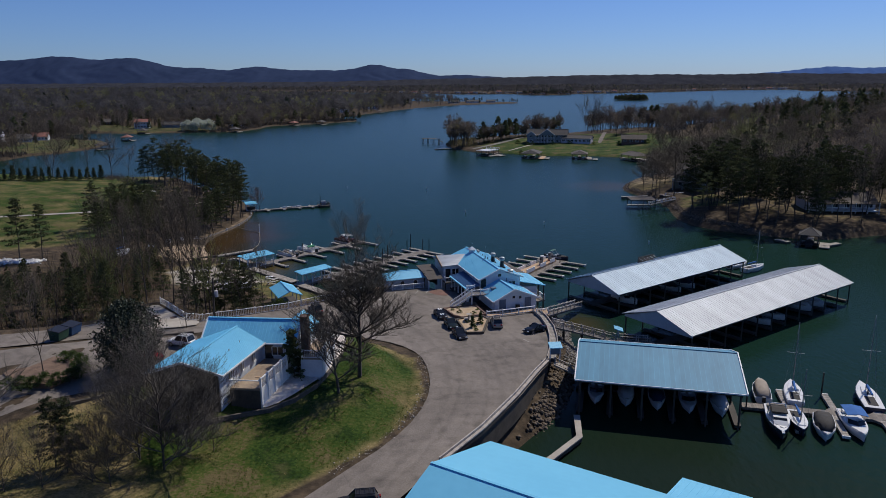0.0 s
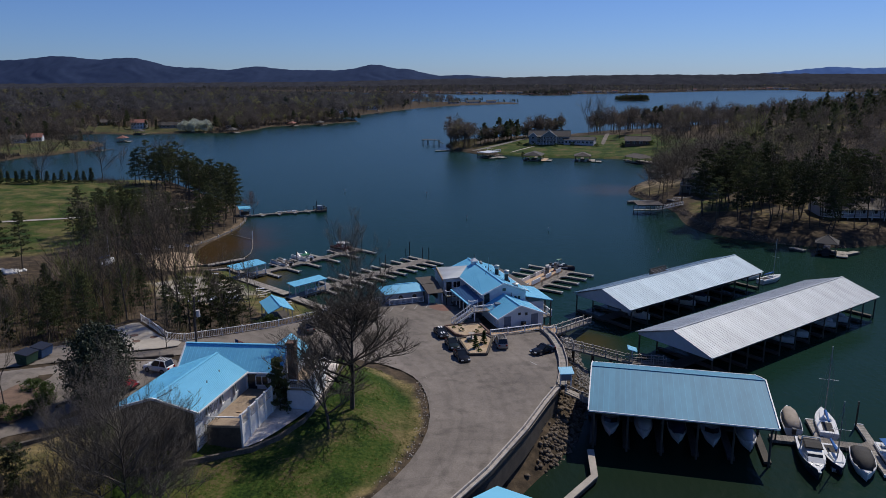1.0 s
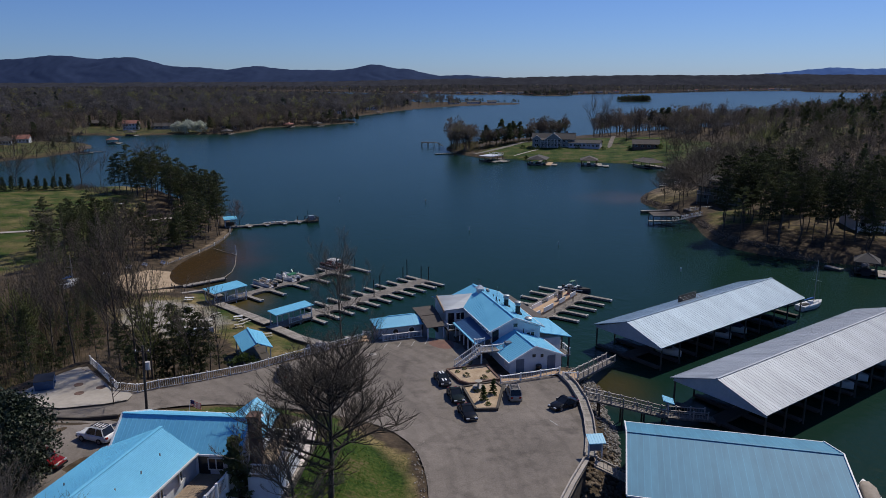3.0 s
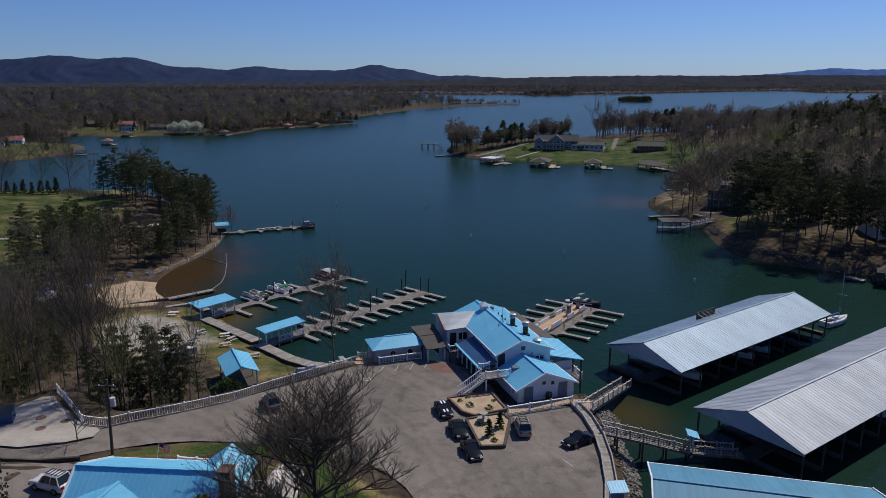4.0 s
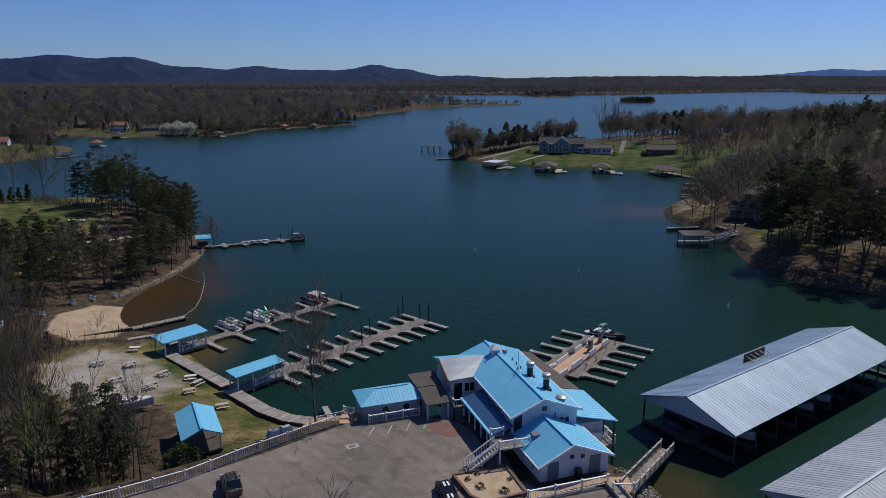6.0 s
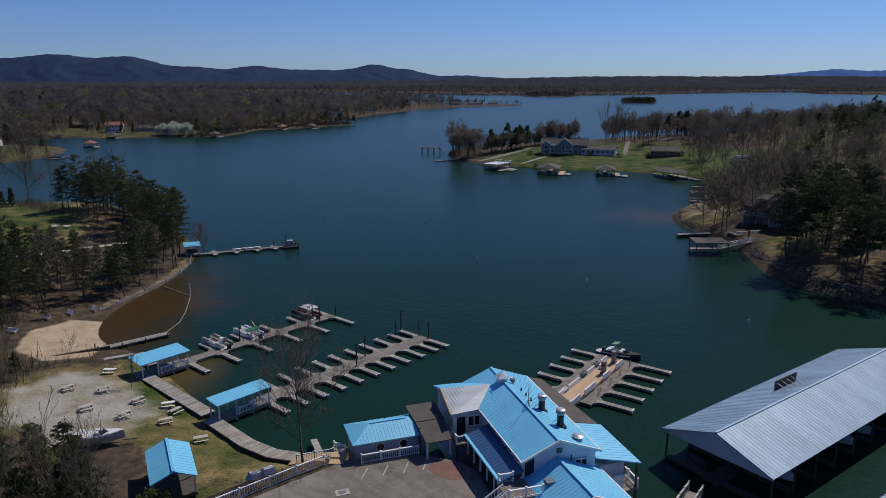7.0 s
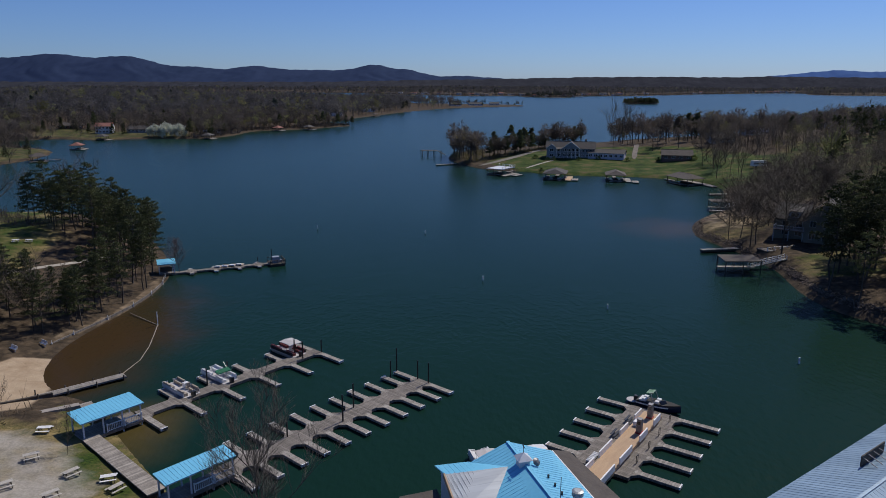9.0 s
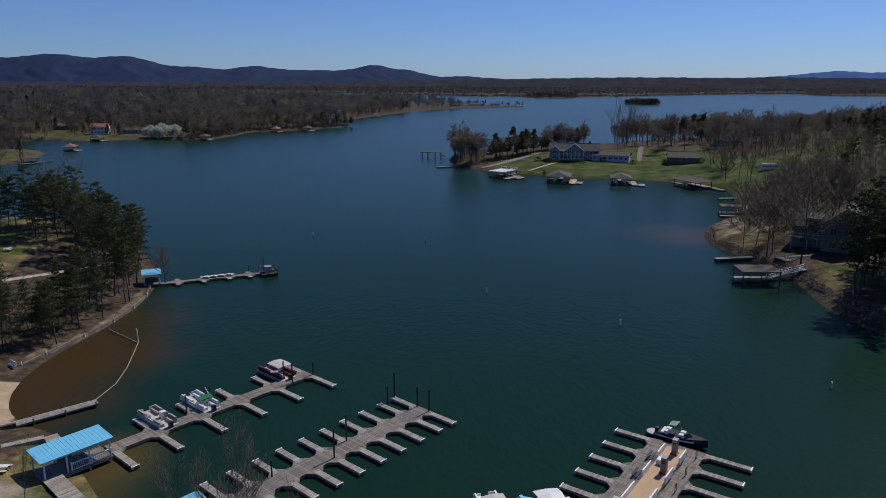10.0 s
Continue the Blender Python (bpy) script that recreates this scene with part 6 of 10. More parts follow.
# dark timber panel over pale siding, its tone including the front's shade
part("front_cladding", Build().hull8([(sk(-5.55, -12.6), -12.64, -1.8), (sk(2.05, -12.6), -12.64, -1.8), (sk(2.05, -12.6), -12.52, -1.8), (sk(-5.55, -12.6), -12.52, -1.8)], [(sk(-5.55, -12.6), -12.64, 3.5), (sk(2.05, -12.6), -12.64, 3.5), (sk(2.05, -12.6), -12.52, 3.5), (sk(-5.55, -12.6), -12.52, 3.5)]), M["wood_dark"], house, "dark timber-clad end wall with its shade in the colour")
# small cross gable on the far side
sg_ = part("cross_gable", Build().box(4.0, 7.0, 1.6, 4.4, 0, 3.6), M["siding"], house)
part("roof_slope", slope(Build(), (5.3, 0.2, 5.4), (5.3, 4.9, 5.4), (7.5, 4.9, 3.75), (7.5, 0.2, 3.75), ribs=0.45), M["blue"], house)
part("roof_slope", slope(Build(), (5.3, 4.9, 5.4), (5.3, 0.2, 5.4), (3.1, 0.2, 3.75), (3.1, 4.9, 3.75), ribs=0.45), M["blue"], house)
part("gable_panel", Build().loft([[(3.8, y, 3.4), (6.9, y, 3.4), (5.3, y, 5.1)] for y in (4.4, 4.6)]), M["siding"], sg_)
window(house, (4.0, -2.42, 1.9), 270, 1.4, 1.1)
window(house, (5.5, -2.42, 1.9), 270, 1.0, 1.1)
door(house, (2.9, -2.42, 1.45), 270, 1.0, 2.0, M["dark"])
for k in range(3):
    wy = -4.6 - 2.7 * k
    window(house, (sk(2.14, wy), wy, 2.1), 8, 1.3, 1.1)
# deck in the angle, standing over the path
def dk(y):
    return 5.3 + 0.12 * (y + 6)


def deck_box(x0, x1, y0, y1, z0, z1):
    """A slab whose outer sides follow the skewed edge of the deck: x is counted from that edge."""
    ring = [(dk(y0) + x0, y0), (dk(y0) + x1, y0), (dk(y1) + x1, y1), (dk(y1) + x0, y1)]
    return Build().hull8([(x, y, z0) for x, y in ring], [(x, y, z1) for x, y in ring])


deck = part("deck", deck_box(-3.4, 0, -11.2, -2.5, 1.25, 1.45), M["deck_old"], house, "sun-bleached timber deck in the angle")
for k in range(20):
    part("board", deck_box(-3.35 + k * 0.165, -3.35 + k * 0.165 + 0.15, -11.15, -2.5, 1.452, 1.475), M["deck_old"], deck)
part("front_skirt", deck_box(-3.4, 0, -11.25, -11.15, -2.6, 1.25), M["wood_dark"], deck)
part("skirt", deck_box(-0.05, 0.05, -11.2, -2.0, -2.6, 1.4), M["trim"], deck, "white slatted deck skirt")
for k in range(6):
    y_ = -11.1 + k * 1.75
    part("post", Build().beam((dk(y_) + 0.08, y_, -2.6), (dk(y_) + 0.08, y_, 2.7), 0.2), M["trim"], deck)
part("deck_rail", Build().beam((dk(-11.2), -11.2, 2.5), (dk(-2.2), -2.2, 2.5), 0.18, 0.1).beam((dk(-11.2) - 3.4, -11.2, 2.4), (dk(-11.2), -11.2, 2.4), 0.12, 0.1), M["trim"], deck)
b = Build()
for k in range(46):
    y_ = -11.1 + k * 0.195
    b.beam((dk(y_), y_, 1.45), (dk(y_), y_, 2.5), 0.05)
part("baluster_infill", b, M["trim"], deck, kind="stuff")
part("doormat", Build().box(3.2, 3.7, -8.4, -8.1, 1.48, 1.56), M["wood_tan"], deck)
deck2 = part("side_deck", Build().box(7.0, 9.6, -3.0, 3.6, 1.55, 1.75), M["deck_old"], house, "raised side deck with white railings")
part("skirt", Build().box(9.5, 9.65, -3.0, 3.6, -2.8, 1.65).box(7.0, 9.6, -3.1, -2.95, -2.8, 1.65), M["siding"], deck2)
railing(deck2, [(7.2, -2.9, 1.75), (9.5, -2.9, 1.75), (9.5, 3.5, 1.75), (7.0, 3.5, 1.75)], 1.05)
# rear terrace with railing and flag
railing(house, [(-2.0, 9.6, 0.1), (3.6, 9.2, 0.1)], 1.0)
part("terrace", Build().box(-5.2, 5.0, 4.6, 9.8, -1.8, 0.1), M["concrete"], house)
flag = empty("flag", flat(-26.5, 91.6, HZ - 0.35) @ Matrix.Diagonal((0.65, 0.65, 0.65, 1)), "striped red and white flag with a blue canton on a pole", "flag")
part("pole", Build().tube((0, 0, 0), (0.9, 0.5, 5.0), 0.04, n=8), M["trim"], flag)
M["flag_red"], M["flag_white"], M["flag_blue"] = mat("red_cloth", (0.45, 0.03, 0.04), None, 0.8, 0, 3), mat("white_cloth", (0.75, 0.73, 0.7), None, 0.8, 0, 3), mat("navy_cloth", (0.02, 0.03, 0.14), None, 0.8, 0, 3)
for k_ in ("flag_red", "flag_white", "flag_blue"):
    let_light(M[k_], 0.5)
for k in range(13):
    z = 4.95 - k * 0.085
    b = Build()
    for i in range(8):
        x0_, x1_ = 0.85 + i * 0.2, 0.85 + (i + 1) * 0.2
        y0_, y1_ = 0.5 + 0.1 * math.sin(i * 1.1), 0.5 + 0.1 * math.sin((i + 1) * 1.1)
        d0_, d1_ = -0.09 * i, -0.09 * (i + 1)
        b.hull8([(x0_, y0_, z - 0.085 + d0_), (x1_, y1_, z - 0.085 + d1_), (x1_, y1_ + 0.02, z - 0.085 + d1_), (x0_, y0_ + 0.02, z - 0.085 + d0_)], [(x0_, y0_, z + d0_), (x1_, y1_, z + d1_), (x1_, y1_ + 0.02, z + d1_), (x0_, y0_ + 0.02, z + d0_)])
    part("stripe", b, M["flag_red"] if k % 2 == 0 else M["flag_white"], flag)
part("canton", Build().hull8([(0.85, 0.44, 4.36), (1.5, 0.5, 4.06), (1.5, 0.54, 4.06), (0.85, 0.56, 4.36)], [(0.85, 0.44, 4.96), (1.5, 0.5, 4.66), (1.5, 0.66, 4.66), (0.85, 0.58, 4.96)]), M["flag_blue"], flag)

# ---- open shelters ----
def shelter(name, label, x, y, z, turn, length, width, eave, top, mono, rail):
    th = empty(name, flat(x, y, z, turn), label, "shelter")
    if mono:
        part("roof", slope(Build(), (-length / 2, width / 2, top), (length / 2, width / 2, top), (length / 2, -width / 2, eave), (-length / 2, -width / 2, eave), ribs=0.45), M["blue"], th)
    else:
        gable_roof(th, length, width / 2, width / 2, eave, top, M["blue"], 0.6, 0.2, None, -length / 2)
    n = max(2, round(length / 3) + 1)
    for i in range(n):
        px = -length / 2 + 0.4 + (length - 0.8) * i / (n - 1)
        for py, zz in ((-width / 2 + 0.3, eave), (width / 2 - 0.3, top if mono else eave)):
            part("post", Build().beam((px, py, -1.2), (px, py, zz - 0.12), 0.16), M["siding"], th)
    part("beam", Build().beam((-length / 2 + 0.2, -width / 2 + 0.3, eave - 0.2), (length / 2 - 0.2, -width / 2 + 0.3, eave - 0.2), 0.12, 0.22), M["siding"], th)
    part("floor", Build().box(-length / 2 + 0.2, length / 2 - 0.2, -width / 2 + 0.1, width / 2 - 0.1, -0.35, 0.0), M["wood"] if rail else M["wood_dark"], th)
    if rail:
        railing(th, [(-length / 2 + 3.2, -width / 2 + 0.2, 0), (length / 2 - 0.4, -width / 2 + 0.2, 0)], 0.95)
    return th


shelter("dock_shelter", "open dock shelter with a sloping blue metal roof", -43.4, 160.1, 0.75, 50.0, 8.0, 3.8, 2.35, 2.7, True, True)
shelter("dock_shelter", "open dock shelter with a narrow blue metal roof", -27.4, 146.6, 0.75, 48.0, 8.3, 2.7, 2.35, 2.65, True, True)
shelter("picnic_shelter", "picnic shelter with a blue gabled metal roof", -29.2, 127.2, 2.0, 116.0, 7.2, 4.6, 2.1, 3.1, False, False)


def kiosk(x, y, z, turn, label):
    th = empty("gate_kiosk", flat(x, y, z, turn), label, "kiosk")
    for px in (-0.7, 0.7):
        part("post", Build().beam((px, 0, -0.3), (px, 0, 2.2), 0.14), M["siding"], th)
    part("roof", slope(Build(), (-0.9, 0.7, 2.5), (0.9, 0.7, 2.5), (0.9, -0.7, 2.1), (-0.9, -0.7, 2.1), ribs=0.3), M["blue"], th)
    part("notice_board", Build().box(-0.65, 0.65, -0.05, 0.05, 0.9, 1.9), M["door"], th)


kiosk(16.4, 91.2, 4.6, 5, "small dock-gate notice board under a blue metal roof")
kiosk(29.6, 108.4, 0.8, 80, "small gangway notice board under a blue metal roof")


# ---- docks ----
def slab(b, o, u, v, s0, s1, a0, a1, z0, z1):
    """A plank bed in a dock's own frame: s along, a across."""
    c = [Vector((o[0] + u[0] * s + v[0] * a, o[1] + u[1] * s + v[1] * a, 0)) for s, a in ((s0, a0), (s1, a0), (s1, a1), (s0, a1))]
    return b.hull8([p + Vector((0, 0, z0)) for p in c], [p + Vector((0, 0, z1)) for p in c])


def finger_dock(label, ox, oy, turn, length, half, lefts, rights, left_tip, right_tip, piles, rails=()):
    """A floating dock: x along the spine; fingers at the given stations with gussets, tip caps and mooring piles."""
    th = empty("finger_dock", flat(ox, oy, 0, turn), label, "dock")
    part("spine", Build().box(0, length, -half, half, 0.12, 0.5), M["wood"], th)
    part("float", Build().box(0.1, length - 0.1, -half + 0.15, half - 0.15, -0.4, 0.12), M["rubber"], th)
    for stations, side, tip in ((lefts, 1, left_tip), (rights, -1, right_tip)):
        for s in stations:
            w = 0.42
            f = part("finger", Build().box(s - w, s + w, min(side * half, side * tip), max(side * half, side * tip), 0.14, 0.47), M["pale_dock"], th)
            part("tip_cap", Build().box(s - w - 0.06, s + w + 0.06, min(side * (tip - 0.14), side * tip), max(side * (tip - 0.14), side * tip), 0.2, 0.52), M["trim"], f)
            for d in (-1, 1):
                if 0.2 < s + d * 1.2 < length - 0.2:
                    part("gusset", Build().loft([[(s + d * w, side * half, z), (s + d * (w + 0.85), side * half, z), (s + d * w, side * (half + 0.85), z)] for z in (0.16, 0.49)]), M["wood"], f)
    for s, a, h in piles:
        part("mooring_post", Build().tube((s, a, -4), (s, a, h), 0.11, 0.1, 10), M["black"], th)
    return th


finger_dock("long wooden finger dock with short slips and pale tips", -41.2, 163.8, 49.06, 30.4, 1.05, (6, 12, 18, 24, 30), (0.4, 6, 12, 18, 24, 30), 5.2, 6.3, ((11.0, 1.25, 3.2), (15.2, 2.6, 2.6), (26.6, -0.9, 3.4), (26.6, 1.2, 3.2), (30.4, -0.9, 2.6)))
finger_dock("wooden finger dock with many narrow slips", -25.6, 149.9, 48.5, 33.4, 1.25, [0.45 + 3.32 * k for k in range(1, 10)] + [33.0], [0.45 + 3.32 * k for k in range(0, 10)] + [33.0], 5.7, 5.7,
            ((20.5, 1.1, 4.0), (16.9, -0.9, 4.2), (33.2, 1.2, 3.4), (33.2, 5.6, 4.2), (31.5, 5.2, 2.8), (33.2, -1.0, 3.6), (9.6, 1.1, 2.6)))
fuel = empty("fuel_dock", flat(27.7, 164.4, 0, 234.6), "floating fuel dock with a raised tan walkway and slips", "dock")
part("spine", Build().box(-0.6, 17.4, -3.6, 2.9, 0.12, 0.5), M["wood"], fuel)
part("float", Build().box(-0.5, 17.2, -3.4, 2.7, -0.4, 0.12), M["rubber"], fuel)
for k in range(5):
    s = -0.1 + 3.92 * k
    for side, half, tip in ((1, 2.9, 8.2), (-1, 3.6, 8.2)):
        f = part("finger", Build().box(s - 0.42, s + 0.42, min(side * half, side * tip), max(side * half, side * tip), 0.14, 0.47), M["pale_dock"], fuel)
        part("tip_cap", Build().box(s - 0.48, s + 0.48, min(side * (tip - 0.14), side * tip), max(side * (tip - 0.14), side * tip), 0.2, 0.52), M["trim"], f)
        for d in (-1, 1):
            if k > 0 or d > 0:
                part("gusset", Build().loft([[(s + d * 0.42, side * half, z), (s + d * 1.2, side * half, z), (s + d * 0.42, side * (half + 0.8), z)] for z in (0.16, 0.49)]), M["wood"], f)
deck = part("walkway", Build().box(1.2, 24.0, -1.2, 1.2, 0.8, 0.98).box(1.2, 24, -1.2, -1.0, 0.3, 0.8).box(1.2, 24, 1.0, 1.2, 0.3, 0.8), M["wood_tan"], fuel, "tan painted raised walkway")
for side in (-1, 1):
    for s0, s1 in ((2.2, 4.6), (7.0, 9.6), (12.2, 16.0), (17.5, 23.0)):
        part("side_panel", Build().box(s0, s1, side * 1.25 - 0.08, side * 1.25 + 0.08, 0.9, 1.75), M["trim"], deck)
for s, a in ((2.6, 0.1), (7.4, 0.4)):
    d = part("fuel_dispenser", Build().box(s - 0.35, s + 0.35, a - 0.3, a + 0.3, 0.98, 2.9), M["steel"], fuel, "grey fuel dispenser with a red base")
    part("base", Build().box(s - 0.45, s + 0.45, a - 0.4, a + 0.4, 0.98, 1.15), mat("red_paint", (0.4, 0.04, 0.04), None, 0.5, 0, 2), d)
    part("display", Build().box(s - 0.37, s + 0.37, a - 0.2, a + 0.2, 2.2, 2.6), M["dark"], d)
part("locker", Build().box(5.2, 6.1, -0.9, -0.2, 0.98, 1.6), M["trim"], fuel)
for s, a in ((4.2, -2.0), (8.8, -2.0)):
    b = Build()
    for k in range(3):
        b.box(s - 0.9, s + 0.9, a - 0.5 + 0.35 * k, a - 0.2 + 0.35 * k, 0.9 - 0.2 * k, 0.95 - 0.2 * k)
    part("dock_steps", b, M["black"], fuel)
rack = part("stacked_floats", Build().box(14.6, 17.2, -2.3, -1.7, 0.5, 0.6), M["black"], fuel)
for k in range(7):
    part("float_drum", Build().tube((14.8 + k * 0.36, -2.4, 0.75), (14.8 + k * 0.36, -1.7, 0.75), 0.13, n=8), M["trim"], rack)
for s, a in ((1.2, 2.3), (5.5, 2.4), (9.5, 2.5), (13.5, 2.5)):
    part("hoop", Build().tube((s, a, 0.5), (s, a, 1.5), 0.04, n=6).tube((s + 0.5, a, 0.5), (s + 0.5, a, 1.5), 0.04, n=6).tube((s, a, 1.5), (s + 0.5, a, 1.5), 0.04, n=6), M["black"], fuel)

slips = finger_dock("wooden slips for moored cruisers and sailboats", 40.6, 85.6, -14.0, 26.0, 0.75, (5.8, 11.6, 16.8, 22.0), (5.8, 11.0, 16.8, 22.0), 6.2, 6.4, ((11.2, 6.0, 3.6), (0.5, -0.6, 2.2), (16.8, 5.8, 2.0)))

beach_dock = empty("beach_dock", flat(-48.6, 176.7, 0, 221.5), "plank dock beside the sandy beach", "dock")
part("deck", Build().box(0, 24, -0.8, 0.8, 0.3, 0.55), M["pale_dock"], beach_dock)
for k in range(7):
    for a in (-0.85, 0.85):
        part("mooring_post", Build().tube((0.4 + k * 3.8, a, -2), (0.4 + k * 3.8, a, 0.9 + (0.4 if k in (3, 5) else 0)), 0.1, n=8), M["wood_dark"], beach_dock)
finger_dock("long swimming pier with short cross fingers", -63.5, 235.2, 24.5, 23.5, 0.75, (4.2, 9.6, 15.0, 19.6), (4.2, 9.6, 15.0, 19.6), 2.3, 2.5, ((0.4, 0.9, 1.6), (12, 0.9, 1.4), (23.2, 1.3, 3.6), (19.8, 1.2, 2.0)))
barge = empty("work_barge", flat(-41.6, 245.0, 0, 24.5), "small dark work barge with rails at the pier end", "boat")
part("hull", Build().loft([[(-1.7, -1.9, -0.2), (1.7, -1.9, -0.2), (1.7, 1.9, -0.2), (-1.7, 1.9, -0.2)], [(-1.9, -2.1, 0.6), (1.9, -2.1, 0.6), (1.9, 2.1, 0.6), (-1.9, 2.1, 0.6)]]), M["wood_dark"], barge)
railing(barge, [(-1.8, -2.0, 0.6), (1.8, -2.0, 0.6), (1.8, 2.0, 0.6), (-1.8, 2.0, 0.6)], 0.9, M["wood_dark"], 1.8, 0.4)
part("cabin", Build().box(-0.9, 0.7, -0.7, 0.8, 0.6, 2.0), M["grey_wall"], barge)
part("winch", Build().tube((1.1, -0.6, 0.9), (1.1, 0.6, 0.9), 0.3, n=12), M["steel"], barge)
sh = shelter("dock_shelter", "small open pier-head hut with a blue roof", -64.8, 235.6, 0.6, 24.0, 4.0, 3.4, 2.2, 2.7, True, True)
part("counter", Build().box(-1.4, 1.2, 0.2, 1.2, 0, 1.0), M["wood_dark"], sh)
M["float_tan"] = mat("tan_float_plastic", (0.45, 0.36, 0.28), (0.36, 0.28, 0.22), 0.6, 0, 1)
for k in range(4):
    fl = empty("pedal_boat", pose(-54.5 + 1.5 * k, 240.6 + 0.7 * k, 0.05, 0, 0, 24 + 66), "tan pedal boat moored at the pier", "boat", "pedal boats")
    part("hull", Build().loft([[(-1.3, -0.7, 0), (1.2, -0.7, 0), (1.2, 0.7, 0), (-1.3, 0.7, 0)], [(-1.4, -0.8, 0.45), (1.5, -0.8, 0.45), (1.5, 0.8, 0.45), (-1.4, 0.8, 0.45)]]), M["float_tan"], fl)
    part("seat", Build().box(-0.6, -0.1, -0.6, 0.6, 0.45, 0.75), M["trim"], fl)


def ribbon(pts, width, z, thick=0.2, side=0.0):
    """A plank way along a line; z may be a number or a list."""
    b = Build()
    P_ = [Vector((p[0], p[1], 0)) for p in pts]
    zs = z if isinstance(z, (list, tuple)) else [z] * len(pts)
    L_, R_ = [], []
    for i, p in enumerate(P_):
        d = (P_[min(i + 1, len(P_) - 1)] - P_[max(i - 1, 0)]).normalized()
        n_ = Vector((-d.y, d.x, 0))
        L_.append(p + n_ * (side + width / 2) + Vector((0, 0, zs[i])))
        R_.append(p + n_ * (side - width / 2) + Vector((0, 0, zs[i])))
    dn = Vector((0, 0, -thick))
    for i in range(len(P_) - 1):
        b.hull8([R_[i] + dn, R_[i + 1] + dn, L_[i + 1] + dn, L_[i] + dn], [R_[i], R_[i + 1], L_[i + 1], L_[i]])
    return b


def boardwalk(name, label, pts, width, z, material, slats=True, category="boardwalk"):
    th = empty(name, flat(0, 0), label, category)
    part("deck", ribbon(pts, width, z, 0.15), material, th)
    part("joist_bed", ribbon(pts, width * 0.8, [v - 0.16 for v in z] if isinstance(z, (list, tuple)) else z - 0.16, 0.5), M["wood_dark"], th)
    return th


boardwalk("boardwalk", "weathered plank boardwalk along the grassy shore", [(-44.2, 157.0), (-31.2, 145.0)], 2.0, 0.95, M["walk_boards"])
boardwalk("boardwalk", "weathered plank boardwalk down from the lot", [(-30.6, 143.6), (-24.0, 137.2), (-20.4, 134.8), (-16.0, 133.6)], 2.0, 0.98, M["walk_boards"])
boardwalk("boardwalk", "short plank approach to the dock shelter", [(-49.5, 166.5), (-45.2, 161.8)], 1.6, 0.85, M["walk_boards"])
tan = boardwalk("stepped_deck", "tan timber landing with white rails beside the lot", [(-17.5, 132.8), (-13.2, 131.4), (-11.4, 130.8)], 2.4, [1.3, 2.4, 3.4], M["wood_tan"])
railing(tan, [(-16.8, 131.6, 1.5), (-12.4, 130.2, 3.1)], 1.0, M["siding"])
railing(tan, [(-12.6, 132.0, 2.9), (-10.9, 129.2, 4.0)], 1.0, M["trim"])
part("stair_treads", Build().box(-12.4, -10.8, 126.9, 128.0, 4.0, 4.2).box(-12.4, -10.8, 128.0, 129.0, 3.9, 4.35), M["wood_tan"], tan)
ramp = part("gangway_ramp", ribbon([(-14.6, 134.0), (-16.2, 138.6)], 0.8, [1.4, 0.7], 0.12), M["wood_old"], tan)

# gangways and the walk beside the lot
walk_line = [(16.7, 114.2), (17.6, 110.6), (18.0, 106.0), (17.7, 101.0), (16.9, 95.5), (15.9, 91.2)]
lw = boardwalk("lot_walkway", "raised grey walkway with rails along the lot", walk_line, 0.95, [4.25, 4.25, 4.25, 4.4, 4.7, 4.95], M["pale_dock"])
for sd in (-0.55, 0.55):
    part("kerb_rail", ribbon(walk_line, 0.13, [4.55, 4.55, 4.55, 4.7, 5.0, 5.25], 0.4, sd), M["wood_old"], lw)
guard_line = [(15.2, 89.6), (13.0, 85.2), (9.8, 78.2), (5.2, 69.6), (0.6, 62.5)]
gw = boardwalk("retaining_wall", "timber retaining wall with a weathered plank cap", guard_line, 0.38, [5.35, 5.45, 5.6, 5.7, 5.8], M["wood_old"], category="wall")
part("face", ribbon(guard_line, 0.35, [5.2, 5.3, 5.45, 5.55, 5.65], 3.5, -0.2), M["wood_dark"], gw)
part("rail_cap", ribbon(guard_line, 0.14, [5.6, 5.7, 5.85, 5.95, 6.05], 0.3, -0.3), M["wood_old"], gw)
g1 = empty("gangway", flat(0, 0), "grey timber gangway with handrails to a boathouse", "gangway")
part("ramp", ribbon([(18.2, 113.6), (26.4, 126.4)], 1.4, [3.6, 1.1], 0.25), M["wood"], g1)
for sd in (-1, 1):
    q = Vector((12.8, -8.2, 0)).normalized() * 0.72 * sd
    railing(g1, [(18.2 + q.x, 113.6 + q.y, 3.6), (26.4 + q.x, 126.4 + q.y, 1.1)], 1.0, M["wood_old"], balusters=0.35)
part("landing", Build().box(16.4, 18.8, 112.6, 115.6, 3.6, 4.05), M["wood_tan"], g1)
railing(g1, [(16.6, 112.7, 4.05), (18.6, 112.7, 4.05)], 1.0, M["trim"])
g2 = empty("gangway", flat(0, 0), "long plank gangway on piles with handrails", "gangway")
part("ramp", ribbon([(18.6, 107.4), (23.5, 107.9), (29.0, 108.2), (35.5, 107.7)], 1.3, [4.0, 2.6, 1.0, 0.7], 0.25), M["wood"], g2)
for dy in (-0.65, 0.65):
    railing(g2, [(18.6, 107.4 + dy, 4.0), (23.5, 107.9 + dy, 2.6), (29.0, 108.2 + dy, 1.0), (34.5, 107.8 + dy, 0.75)], 1.0, M["wood_old"], balusters=0.35)
